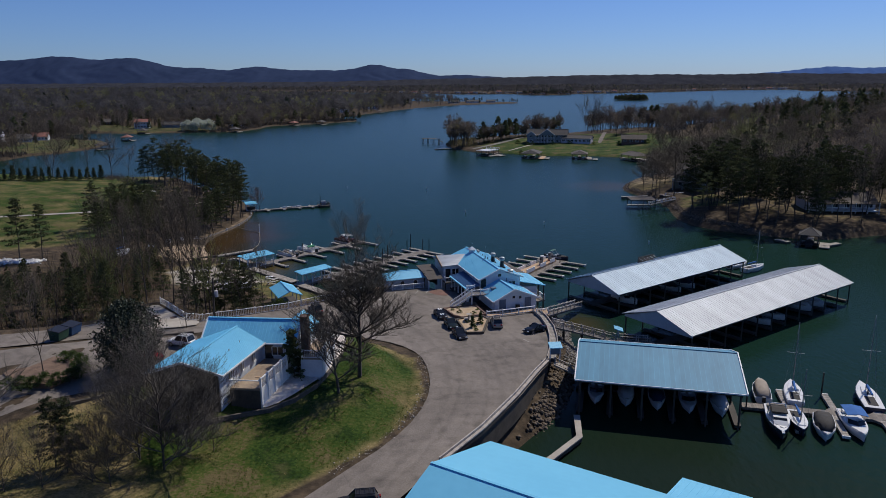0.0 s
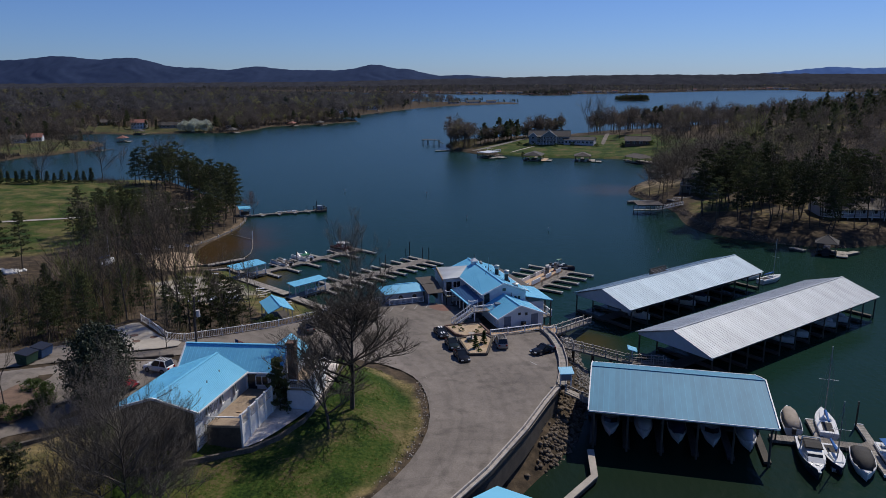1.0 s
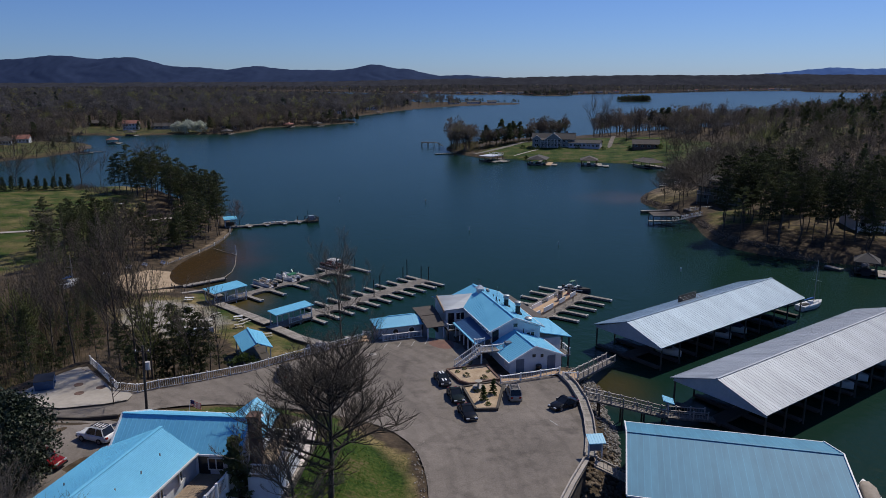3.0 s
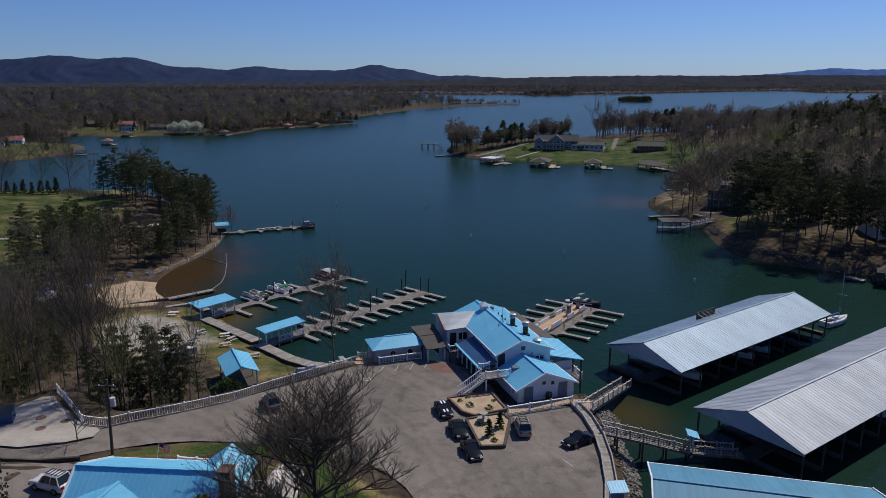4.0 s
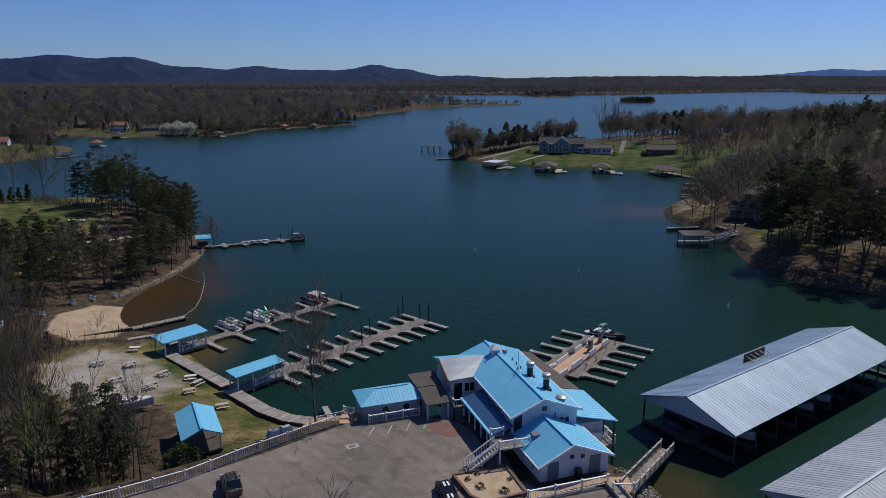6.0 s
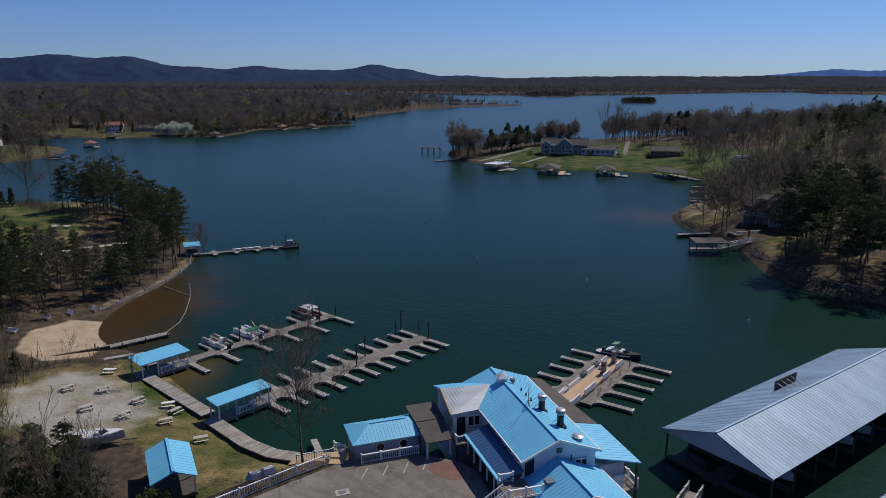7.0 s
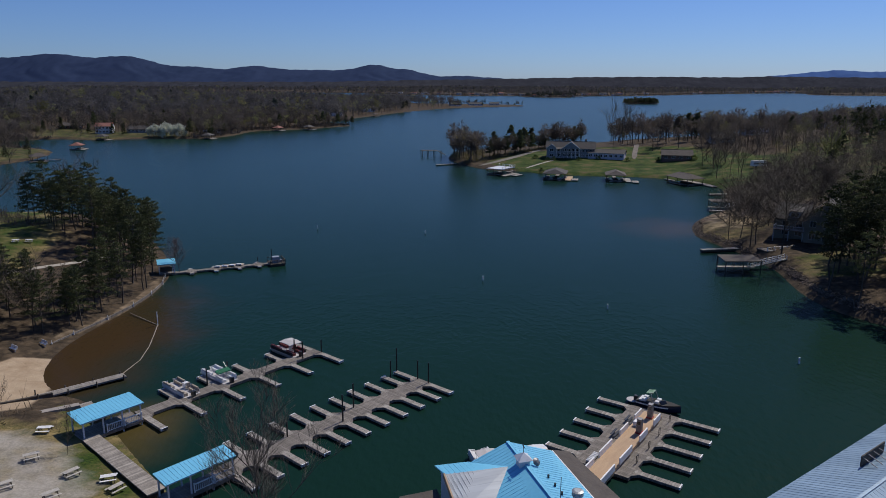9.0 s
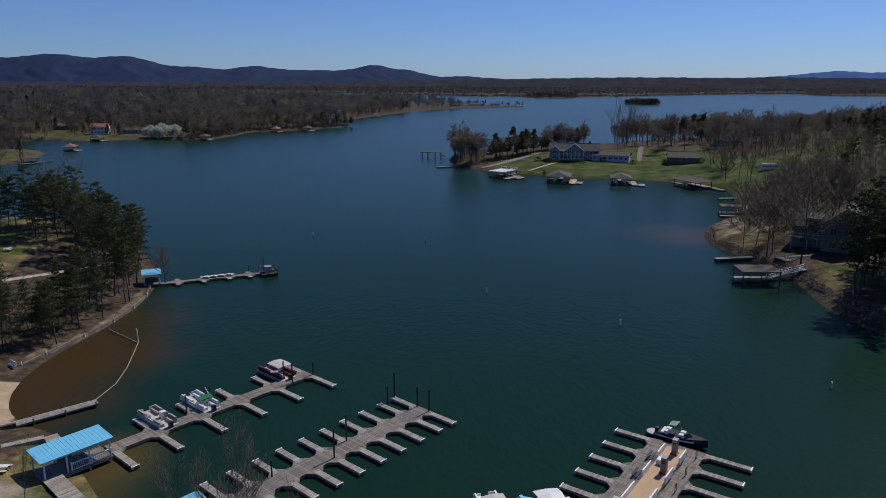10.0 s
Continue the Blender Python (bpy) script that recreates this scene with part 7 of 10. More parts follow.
for x_, z_ in ((20.5, 3.2), (23.5, 2.5), (26.3, 1.6), (29.0, 0.9)):
    for dy in (-0.5, 0.5):
        part("mooring_post", Build().tube((x_, 107.9 + dy, -2), (x_, 107.9 + dy, z_), 0.12, n=8), M["wood_dark"], g2)
g3 = empty("gangway", flat(0, 0), "short plank platform down to a boathouse", "gangway")
part("ramp", ribbon([(16.2, 90.4), (20.4, 89.2)], 1.4, [4.6, 3.0], 0.2), M["wood_old"], g3)
railing(g3, [(16.2, 89.7, 4.6), (20.2, 88.5, 3.0)], 1.0, M["wood_old"], balusters=0.4)
boardwalk("breakwater_walk", "narrow L-shaped concrete breakwater walk", [(12.0, 70.2), (17.2, 76.4), (17.9, 82.0)], 0.8, 0.9, M["concrete"])

# ---- fence along the drive ----
fence = empty("white_fence", flat(0, 0), "white painted baluster fence along the drive", "fence")
fence_line = [(-47.4, 113.4), (-45.0, 110.8), (-42.4, 107.8), (-40.0, 105.0), (-37.2, 104.4), (-35.2, 105.9), (-32.7, 107.4), (-30.2, 109.2), (-27.8, 111.1), (-25.5, 113.0), (-23.7, 115.1), (-21.8, 117.4), (-19.7, 119.7), (-17.4, 122.1), (-15.2, 124.4), (-12.8, 126.7)]
railing(fence, [(*p, road_z(*p)) for p in fence_line], 1.1, M["trim"], 9.0, 0.26, "fence_panel", 0.075)
rail2 = empty("low_fence", flat(0, 0), "low white-capped ramp fence before the annex", "fence")
railing(rail2, [(8.1, 111.3, 4.1), (16.4, 114.1, 4.1)], 1.0, M["trim"], 2.6, 0.25, "fence_panel", 0.1)
part("ramp_floor", Build().hull8([(8.2, 111.6, 4.0), (16.4, 114.4, 4.0), (16.1, 115.6, 4.0), (7.9, 112.8, 4.0)], [(8.2, 111.6, 4.15), (16.4, 114.4, 4.25), (16.1, 115.6, 4.25), (7.9, 112.8, 4.15)]), M["wood_tan"], rail2)

# ---- planted beds on the lot ----
M["bed_sand"] = mat("pale_bed_gravel", (0.5, 0.39, 0.27), (0.34, 0.24, 0.15), 0.95, 0, 0.8, 0.4, 6)
for outline, label in (([(0.9, 115.4), (2.6, 111.6), (4.0, 110.6), (8.0, 112.2), (6.4, 117.2)], "sandy planted bed with low shrubs on the lot"), ([(3.0, 109.6), (4.4, 103.2), (7.0, 103.3), (8.2, 109.6), (7.4, 111.2), (4.0, 110.0)], "raised timber-edged bed with conical evergreens")):
    bed = empty("planter_bed", flat(0, 0), label, "planter")
    part("soil", Build().prism(outline, 3.9, 4.35), M["bed_sand"], bed)
    for p, q in zip(outline, outline[1:] + outline[:1]):
        part("edging", Build().beam((p[0], p[1], 4.25), (q[0], q[1], 4.25), 0.28, 0.5), M["wood_dark"] if "raised" in label else M["brick"], bed)
fount = empty("fountain", flat(5.0, 109.0, 4.35), "small tiered stone garden fountain in the bed", "fountain")
part("basin", Build().tube((0, 0, 0), (0, 0, 0.4), 0.75, 0.8, 16), M["concrete"], fount)
part("bowl", Build().tube((0, 0, 0.4), (0, 0, 1.0), 0.15, 0.12, 10).tube((0, 0, 1.0), (0, 0, 1.15), 0.2, 0.5, 14), M["concrete"], fount)
tree_kind("conifer", pine_tree(2.6, 0.7, 44, 70, 0.11, 0.02, 0.9), "hedge", "conical_shrub", "small dark conical evergreen in a planted bed", "shrub")
tree_kind("tuftgrass", broad_tree(0.7, 0.55, 14, 30, 0.16, 0.0), "bud", "dry_shrub", "low dry tan shrub in a bed", "shrub")
for x_, y_, s_ in ((5.5, 105.8, 0.8), (6.8, 107.6, 0.8)):
    plant("conifer", x_, y_, s_, z=4.4)
for x_, y_ in ((2.4, 114.6), (3.4, 115.6), (6.6, 114.6), (6.0, 104.4), (4.8, 108.3)):
    plant("tuftgrass", x_, y_, rng.uniform(0.5, 0.9), z=4.35)
for x_, y_ in ((3.6, 113.2), (5.9, 112.4), (4.1, 117.4)):
    plant("bush", x_, y_, 0.38, z=4.35, label="low rounded green shrub in a bed")

# ---- vehicles ----
M["glass"] = M["dark"]
M["lamp_glass"] = mat("headlamp", (0.7, 0.7, 0.7), None, 0.15, 0.3, 4)
M["tail"] = mat("tail_lamp", (0.3, 0.01, 0.01), None, 0.25, 0, 4)


def paint(name, c, rough=0.28):
    return mat(name, c, tuple(v * 0.85 for v in c), rough, 0.0, 1.5, spec=0.2)


def car(name, label, x, y, z, turn, colour, tall=1.45, length=4.6, width=1.82, boxy=0.0, rack=False, lightroof=None):
    """A parked car, nose along x: lofted body, glazed cabin, four wheels, lamps."""
    th = empty(name, flat(x, y, z, turn), label, "car")
    length, width, tall = length * 0.87, width * 0.92, tall * 0.94
    L2, W2, low, belt = length / 2, width / 2, 0.28, 0.82 + 0.12 * boxy
    # half width and top height along the car, tail to nose
    prof = [(-L2, 0.72, 0.62 * belt), (-L2 + 0.08, 0.84, 0.88 * belt), (-L2 + 0.3, 0.94, belt), (-L2 + 1.0, 1.0, belt + 0.04), (0, 1.0, belt + 0.02), (L2 - 1.3, 0.99, belt), (L2 - 0.7, 0.96, belt - 0.08), (L2 - 0.25, 0.88, belt - 0.16), (L2 - 0.06, 0.76, belt - 0.26), (L2, 0.62, belt - 0.4)]
    b = Build()
    b.loft([[(px, W2 * k * u, low + (zt - low) * v) for u, v in ((-0.9, 0.0), (0.9, 0.0), (0.99, 0.15), (1.0, 0.45), (0.97, 0.75), (0.9, 0.92), (0.76, 1.0), (-0.76, 1.0), (-0.9, 0.92), (-0.97, 0.75), (-1.0, 0.45), (-0.99, 0.15))] for px, k, zt in prof])
    part("body", b, colour, th, smooth=True)
    r0, r1 = -L2 + (0.25 if boxy else 0.75), L2 - 1.35
    t0, t1 = r0 + (0.3 if boxy else 0.75), r1 - (0.75 if not boxy else 0.6)
    ring = lambda x0_, x1_, w_, z_: [(x0_, -w_, z_), (x1_, -w_, z_), (x1_, w_, z_), (x0_, w_, z_)]
    part("glazing", Build().loft([ring(r0, r1, W2 * 0.86, belt - 0.02), ring(t0, t1, W2 * 0.72, tall - 0.05)]), M["glass"], th)
    part("roof", Build().loft([ring(t0 - 0.06, t1 + 0.06, W2 * 0.74, tall - 0.06), ring(t0 + 0.1, t1 - 0.12, W2 * 0.66, tall)]), lightroof or colour, th)
    for s in (-1, 1):
        for a, c in ((r0 + 0.02, t0), ((r0 + r1) / 2 - 0.1, (t0 + t1) / 2 - 0.1), (r1 - 0.02, t1)):
            part("pillar", Build().beam((a, s * W2 * 0.86, belt), (c, s * W2 * 0.73, tall - 0.05), 0.09), colour, th)
    for s in (-1, 1):
        for px in (-L2 + 0.85, L2 - 0.9):
            w_ = part("wheel", Build().tube((px, s * (W2 - 0.2), 0.33), (px, s * (W2 + 0.02), 0.33), 0.33, n=16), M["rubber"], th)
            part("rim", Build().tube((px, s * (W2 - 0.05), 0.33), (px, s * (W2 + 0.03), 0.33), 0.2, n=12), M["steel"], w_)
        part("headlight", Build().box(L2 - 0.2, L2 - 0.02, s * W2 * 0.6 - 0.18, s * W2 * 0.6 + 0.18, belt - 0.32, belt - 0.2), M["lamp_glass"], th)
        part("tail_light", Build().box(-L2 - 0.02, -L2 + 0.1, s * W2 * 0.62 - 0.14, s * W2 * 0.62 + 0.14, belt - 0.3, belt - 0.1), M["tail"], th)
        part("mirror", Build().box(r1 - 0.35, r1 - 0.2, min(s * W2, s * (W2 + 0.16)), max(s * W2, s * (W2 + 0.16)), belt - 0.02, belt + 0.12), colour, th)
    part("bumper", Build().box(L2 - 0.1, L2 + 0.06, -W2 * 0.8, W2 * 0.8, 0.32, 0.5), M["black"], th)
    if rack:
        b = Build()
        for s in (-1, 1):
            b.beam((t0, s * W2 * 0.5, tall + 0.08), (t1, s * W2 * 0.5, tall + 0.08), 0.05)
        for k in range(5):
            q = t0 + (t1 - t0) * k / 4
            b.beam((q, -W2 * 0.55, tall + 0.06), (q, W2 * 0.55, tall + 0.06), 0.05)
        part("roof_rack", b, M["black"], th)
    return th


black_car = paint("black_car_paint", (0.012, 0.013, 0.016), 0.2)
m1 = car("sports_car", "black coupe with white bonnet stripes parked by the bed", 0.3, 111.9, 4.06, -74, black_car, 1.35)
for s in (-0.2, 0.2):
    part("stripe", Build().beam((0.7, s, 0.835), (1.3, s, 0.765), 0.2, 0.03), M["trim"], m1)
    part("roof_stripe", Build().box(-0.8, 0.0, s - 0.1, s + 0.1, 1.25, 1.275), M["trim"], m1)
car("parked_car", "dark green-black saloon parked by the bed", 2.0, 106.9, 4.06, -76, paint("dark_green_paint", (0.015, 0.022, 0.02), 0.2))
car("parked_car", "black hatchback parked by the raised bed", 3.3, 102.0, 4.1, -74, black_car, 1.5)
car("parked_suv", "pale tan estate car with a black roof rack", 9.4, 107.4, 4.06, 94, paint("tan_paint", (0.33, 0.3, 0.26), 0.35), 1.75, 4.7, 1.85, 1.0, True)
car("parked_car", "glossy black saloon parked near the walkway", 15.3, 104.3, 4.06, 212, black_car, 1.42, 4.5)
car("parked_suv", "dark grey off-road vehicle with a roof rack by the fence", -20.8, 112.2, 4.8, 118, paint("grey_car_paint", (0.12, 0.115, 0.108), 0.4), 1.85, 4.4, 1.85, 1.0, True)
car("parked_suv", "dark estate car coming up the drive", -6.9, 54.7, 5.62, 187, paint("graphite_paint", (0.03, 0.03, 0.034), 0.25), 1.7, 4.8, 1.9, 1.0, True)
car("parked_suv", "white off-road vehicle with dark windows beside the house", -35.2, 90.0, ground_z(-35.2, 90.0) + 0.08, 160, paint("white_car_paint", (0.7, 0.7, 0.7), 0.3), 1.8, 4.6, 1.85, 1.0, True)
car("parked_suv", "dark red estate car beside the house", -37.8, 85.0, ground_z(-37.8, 85.0) + 0.08, -15, paint("red_car_paint", (0.2, 0.012, 0.016), 0.25), 1.75, 4.8, 1.88, 1.0)


# ---- boats ----
def hull_rings(length, beam, free, bow_up=0.35, fine=0.62):
    """Sections from stern to bow: keel, chine, gunwale."""
    rings = []
    for k in range(9):
        t = k / 8
        w = beam / 2 * (1 - max(0, (t - 0.45) / 0.55) ** 2.0 * 0.97)
        w *= 0.9 + 0.1 * min(1, t * 3)
        top = free * (1 + bow_up * t * t)
        keel = -0.25 + 0.5 * free * max(0, (t - 0.6) / 0.4) ** 2
        px = -length / 2 + length * t
        rings.append([(px, 0, keel), (px, w * 0.72, keel + 0.28), (px, w, top * 0.75), (px, w * 0.98, top), (px, -w * 0.98, top), (px, -w, top * 0.75), (px, -w * 0.72, keel + 0.28)])
    return rings


M["gel"] = mat("white_gelcoat", (0.75, 0.75, 0.73), (0.66, 0.66, 0.65), 0.25, 0, 0.8)
M["navy"] = mat("navy_gelcoat", (0.02, 0.03, 0.06), None, 0.25, 0, 1)
M["canvas_blue"] = mat("blue_canvas", (0.02, 0.13, 0.4), (0.015, 0.1, 0.32), 0.85, 0, 2)
M["canvas_navy"] = mat("navy_canvas", (0.015, 0.025, 0.06), None, 0.85, 0, 2)
M["canvas_black"] = mat("black_boat_cover", (0.035, 0.032, 0.03), (0.024, 0.022, 0.02), 0.85, 0, 2, 0.2)
M["canvas_tan"] = mat("tan_boat_cover", (0.35, 0.3, 0.25), (0.26, 0.22, 0.18), 0.9, 0, 2)
M["canvas_green"] = mat("green_canvas", (0.01, 0.14, 0.07), None, 0.85, 0, 2)
M["canvas_grey"] = mat("grey_canvas", (0.5, 0.48, 0.48), (0.42, 0.4, 0.4), 0.85, 0, 2)
M["vinyl_tan"] = mat("tan_vinyl", (0.42, 0.36, 0.28), None, 0.6, 0, 2)
M["vinyl_red"] = mat("red_vinyl", (0.16, 0.022, 0.024), None, 0.6, 0, 2)
M["alloy"] = mat("brushed_alloy", (0.45, 0.45, 0.46), (0.35, 0.35, 0.36), 0.35, 0.8, 2)


def runabout(label, x, y, turn, length=6.5, beam=2.4, hull="gel", cover=None, bimini=None, group="", z=0.0, deck="gel"):
    th = empty("motorboat", flat(x, y, z, turn), label, "boat", group)
    part("hull", Build().loft(hull_rings(length, beam, 0.85)), M[hull], th)
    r = hull_rings(length * 0.97, beam * 0.92, 0.87)
    part("deck", Build().loft([[(p[0], p[1], p[2]) for p in (q[3], q[4])] + [(q[4][0], q[4][1], q[4][2] + 0.06), (q[3][0], q[3][1], q[3][2] + 0.06)] for q in r]), M[deck], th)
    if cover:
        part("cover", Build().loft([[(px, -w, 0.95 + u), (px, w, 0.95 + u), (px, w * 0.6, 1.25 + u + h), (px, -w * 0.6, 1.25 + u + h)] for px, w, u, h in ((-length * 0.48, beam * 0.4, 0, 0), (-length * 0.2, beam * 0.46, 0, 0.25), (length * 0.1, beam * 0.44, 0.05, 0.45), (length * 0.36, beam * 0.22, 0.15, 0.05))]), M[cover], th, smooth=True)
    else:
        part("cockpit", Build().box(-length * 0.4, length * 0.12, -beam * 0.36, beam * 0.36, 0.9, 0.945), M["vinyl_tan"], th)
        for px in (-length * 0.32, -length * 0.02):
            for s in (-1, 1):
                part("seat", Build().box(px - 0.3, px + 0.3, s * beam * 0.2 - 0.28, s * beam * 0.2 + 0.28, 0.94, 1.3), M["gel"], th)
        part("windshield", Build().hull8([(length * 0.12, -beam * 0.38, 0.93), (length * 0.22, 0, 0.93), (length * 0.2, 0, 0.93), (length * 0.1, -beam * 0.38, 0.93)], [(length * 0.04, -beam * 0.34, 1.45), (length * 0.13, 0, 1.45), (length * 0.12, 0, 1.45), (length * 0.03, -beam * 0.34, 1.45)])
             .hull8([(length * 0.12, beam * 0.38, 0.93), (length * 0.22, 0, 0.93), (length * 0.2, 0, 0.93), (length * 0.1, beam * 0.38, 0.93)], [(length * 0.04, beam * 0.34, 1.45), (length * 0.13, 0, 1.45), (length * 0.12, 0, 1.45), (length * 0.03, beam * 0.34, 1.45)]), M["dark"], th)
    if bimini:
        part("bimini", Build().loft([[(px, -beam * 0.45, zz - 0.1), (px, 0, zz + 0.08), (px, beam * 0.45, zz - 0.1), (px, beam * 0.45, zz - 0.16), (px, 0, zz + 0.02), (px, -beam * 0.45, zz - 0.16)] for px, zz in ((-length * 0.3, 2.2), (-length * 0.1, 2.32), (length * 0.1, 2.25))]), M[bimini], th)
        b = Build()
        for s in (-1, 1):
            b.beam((-length * 0.1, s * beam * 0.45, 0.95), (-length * 0.28, s * beam * 0.44, 2.1), 0.04).beam((-length * 0.1, s * beam * 0.45, 0.95), (length * 0.08, s * beam * 0.44, 2.15), 0.04)
        part("bimini_frame", b, M["alloy"], th)
    part("outboard", Build().box(-length / 2 - 0.5, -length / 2 - 0.05, -0.22, 0.22, 0.4, 1.15), M["black"], th)
    return th


def pontoon(label, x, y, turn, seat="vinyl_tan", top=None, open_top=True):
    th = empty("pontoon_boat", flat(x, y, 0, turn), label, "boat")
    for s in (-1, 1):
        part("tube", Build().tube((-3.2, s * 0.85, 0.15), (2.8, s * 0.85, 0.15), 0.32, n=12).tube((2.8, s * 0.85, 0.15), (3.5, s * 0.85, 0.3), 0.32, 0.06, 12), M["alloy"], th)
    part("deck", Build().box(-3.2, 3.2, -1.22, 1.22, 0.45, 0.55), M["canvas_grey"], th)
    side = M["gel"] if seat != "vinyl_red" else M["canvas_black"]
    for s in (-1, 1):
        part("side_panel", Build().box(-2.9, 3.0, s * 1.2 - 0.03, s * 1.2 + 0.03, 0.6, 1.05), side, th)
        part("side_rail", Build().beam((-2.9, s * 1.2, 1.2), (3.0, s * 1.2, 1.2), 0.05), M["alloy"], th)
        part("bow_panel", Build().box(2.95, 3.02, min(s * 0.4, s * 1.2), max(s * 0.4, s * 1.2), 0.6, 1.1), side, th)
    for x0_, x1_, y0_, y1_ in ((-2.8, -1.2, 0.5, 1.1), (-2.8, -1.2, -1.1, -0.5), (0.8, 2.8, 0.5, 1.1), (0.8, 2.8, -1.1, -0.5)):
        s_ = part("bench", Build().box(x0_, x1_, y0_, y1_, 0.55, 0.95), M[seat], th)
        ys = y1_ if y0_ > 0 else y0_
        part("backrest", Build().box(x0_, x1_, ys - 0.1, ys + 0.1, 0.95, 1.3), M[seat], s_)
    part("console", Build().box(-0.5, 0.2, -1.05, -0.35, 0.55, 1.4), M["gel"], th)
    part("captain_chair", Build().box(-1.0, -0.55, -0.95, -0.45, 0.8, 1.0).box(-1.05, -0.9, -0.95, -0.45, 1.0, 1.6), M[seat], th)
    part("outboard", Build().box(-3.7, -3.2, -0.25, 0.25, 0.3, 1.3), M["black"], th)
    if top:
        z0 = 2.45
        part("canopy", Build().loft([[(px, -1.2, zz - 0.08), (px, 0, zz + 0.06), (px, 1.2, zz - 0.08), (px, 1.2, zz - 0.13), (px, 0, zz), (px, -1.2, zz - 0.13)] for px, zz in ((-2.4, z0 - 0.1), (-1.0, z0), (0.6, z0 - 0.08))] if open_top else [[(px, -1.1, zz), (px, 1.1, zz), (px, 1.1, zz + 0.15), (px, -1.1, zz + 0.15)] for px, zz in ((-1.6, 1.5), (-0.8, 1.75))]), M[top], th)
        b = Build()
        for s in (-1, 1):
            b.beam((-0.9, s * 1.18, 1.1), (-2.3, s * 1.15, z0 - 0.15), 0.045).beam((-0.9, s * 1.18, 1.1), (0.5, s * 1.15, z0 - 0.12), 0.045)
        part("canopy_frame", b, M["alloy"], th)
    return th


pontoon("beige pontoon boat with tan seats at the dock", -38.3, 171.6, 139)
pontoon("white pontoon boat with a furled green canopy", -34.3, 176.3, 139, "gel", "canvas_green", False)
pontoon("black pontoon boat with red seats and a grey canopy", -26.2, 186.6, 139, "vinyl_red", "canvas_grey")
wb = runabout("black and white wakeboard boat with a green tower canopy", 28.8, 166.7, -35.4, 6.0, 2.2, "navy", deck="canvas_black")
tw = part("tower", Build().tube((-0.4, -1.0, 0.95), (-0.9, -0.85, 2.2), 0.06, n=8).tube((-0.4, 1.0, 0.95), (-0.9, 0.85, 2.2), 0.06, n=8).tube((-0.9, -0.85, 2.2), (-0.9, 0.85, 2.2), 0.06, n=8), M["alloy"], wb)
part("tower_canopy", Build().hull8([(-1.7, -0.7, 2.12), (-0.7, -0.7, 2.34), (-0.7, 0.7, 2.34), (-1.7, 0.7, 2.12)], [(-1.7, -0.7, 2.17), (-0.7, -0.7, 2.4), (-0.7, 0.7, 2.4), (-1.7, 0.7, 2.17)]), mat("green_canvas_top", (0.06, 0.22, 0.1), (0.3, 0.36, 0.3), 0.8, 0, 2), tw)
part("swim_platform", Build().tube((-3.7, 0, 0.35), (-3.7, 0, 0.45), 0.85, n=16), M["canvas_grey"], wb)
for s_ in (-1, 1):
    part("side_stripe", Build().loft([[(q[2][0], s_ * abs(q[2][1]) * 1.01, q[2][2] - 0.08), (q[2][0], s_ * abs(q[2][1]) * 1.015, q[2][2] + 0.1), (q[2][0], s_ * abs(q[2][1]) * 0.98, q[2][2] + 0.1), (q[2][0], s_ * abs(q[2][1]) * 0.98, q[2][2] - 0.08)] for q in hull_rings(6.0, 2.2, 0.85)[:7]]), M["gel"], wb)
part("bow_cushion", Build().loft([[(1.2, -0.55, 0.94), (2.4, -0.2, 1.05), (2.4, 0.2, 1.05), (1.2, 0.55, 0.94)], [(1.25, -0.5, 1.06), (2.3, -0.18, 1.15), (2.3, 0.18, 1.15), (1.25, 0.5, 1.06)]]), M["gel"], wb)
part("engine_hatch", Build().box(-2.6, -1.7, -0.8, 0.8, 0.92, 1.12), M["gel"], wb)

cr = empty("cabin_cruiser", flat(42.9, 80.1, 0, 252) @ Matrix.Diagonal((0.72, 0.76, 0.8, 1)), "white cabin cruiser with dark hull and navy canvas", "boat")
part("hull", Build().loft(hull_rings(12.0, 3.7, 1.35, 0.4)), M["navy"], cr)
part("deck", Build().loft([[(q[3][0], q[3][1] * 0.97, q[3][2] - 0.25), (q[4][0], q[4][1] * 0.97, q[4][2] - 0.25), (q[4][0], q[4][1] * 0.97, q[4][2] + 0.1), (q[3][0], q[3][1] * 0.97, q[3][2] + 0.1)] for q in hull_rings(11.9, 3.7, 1.35, 0.4)]), M["gel"], cr)
part("cabin", Build().loft([[(-1.0, -1.45, 1.4), (3.6, -1.1, 1.6), (3.6, 1.1, 1.6), (-1.0, 1.45, 1.4)], [(-0.8, -1.25, 2.5), (1.8, -1.0, 2.5), (1.8, 1.0, 2.5), (-0.8, 1.25, 2.5)]]), M["gel"], cr)
part("windshield", Build().hull8([(3.1, -1.12, 1.75), (3.1, 1.12, 1.75), (2.95, 1.12, 1.72), (2.95, -1.12, 1.72)], [(1.95, -1.0, 2.48), (1.95, 1.0, 2.48), (1.8, 1.0, 2.46), (1.8, -1.0, 2.46)]), M["dark"], cr)
part("canvas_top", Build().loft([[(px, -1.3, zz), (px, 1.3, zz), (px, 1.1, zz + 0.2), (px, -1.1, zz + 0.2)] for px, zz in ((-2.4, 2.7), (-0.8, 2.9), (0.8, 2.75))]), M["canvas_black"], cr)
part("radar_arch", Build().tube((-1.6, -1.45, 1.5), (-2.2, -1.2, 3.2), 0.1, n=8).tube((-1.6, 1.45, 1.5), (-2.2, 1.2, 3.2), 0.1, n=8).tube((-2.2, -1.2, 3.2), (-2.2, 1.2, 3.2), 0.1, n=8), M["gel"], cr)
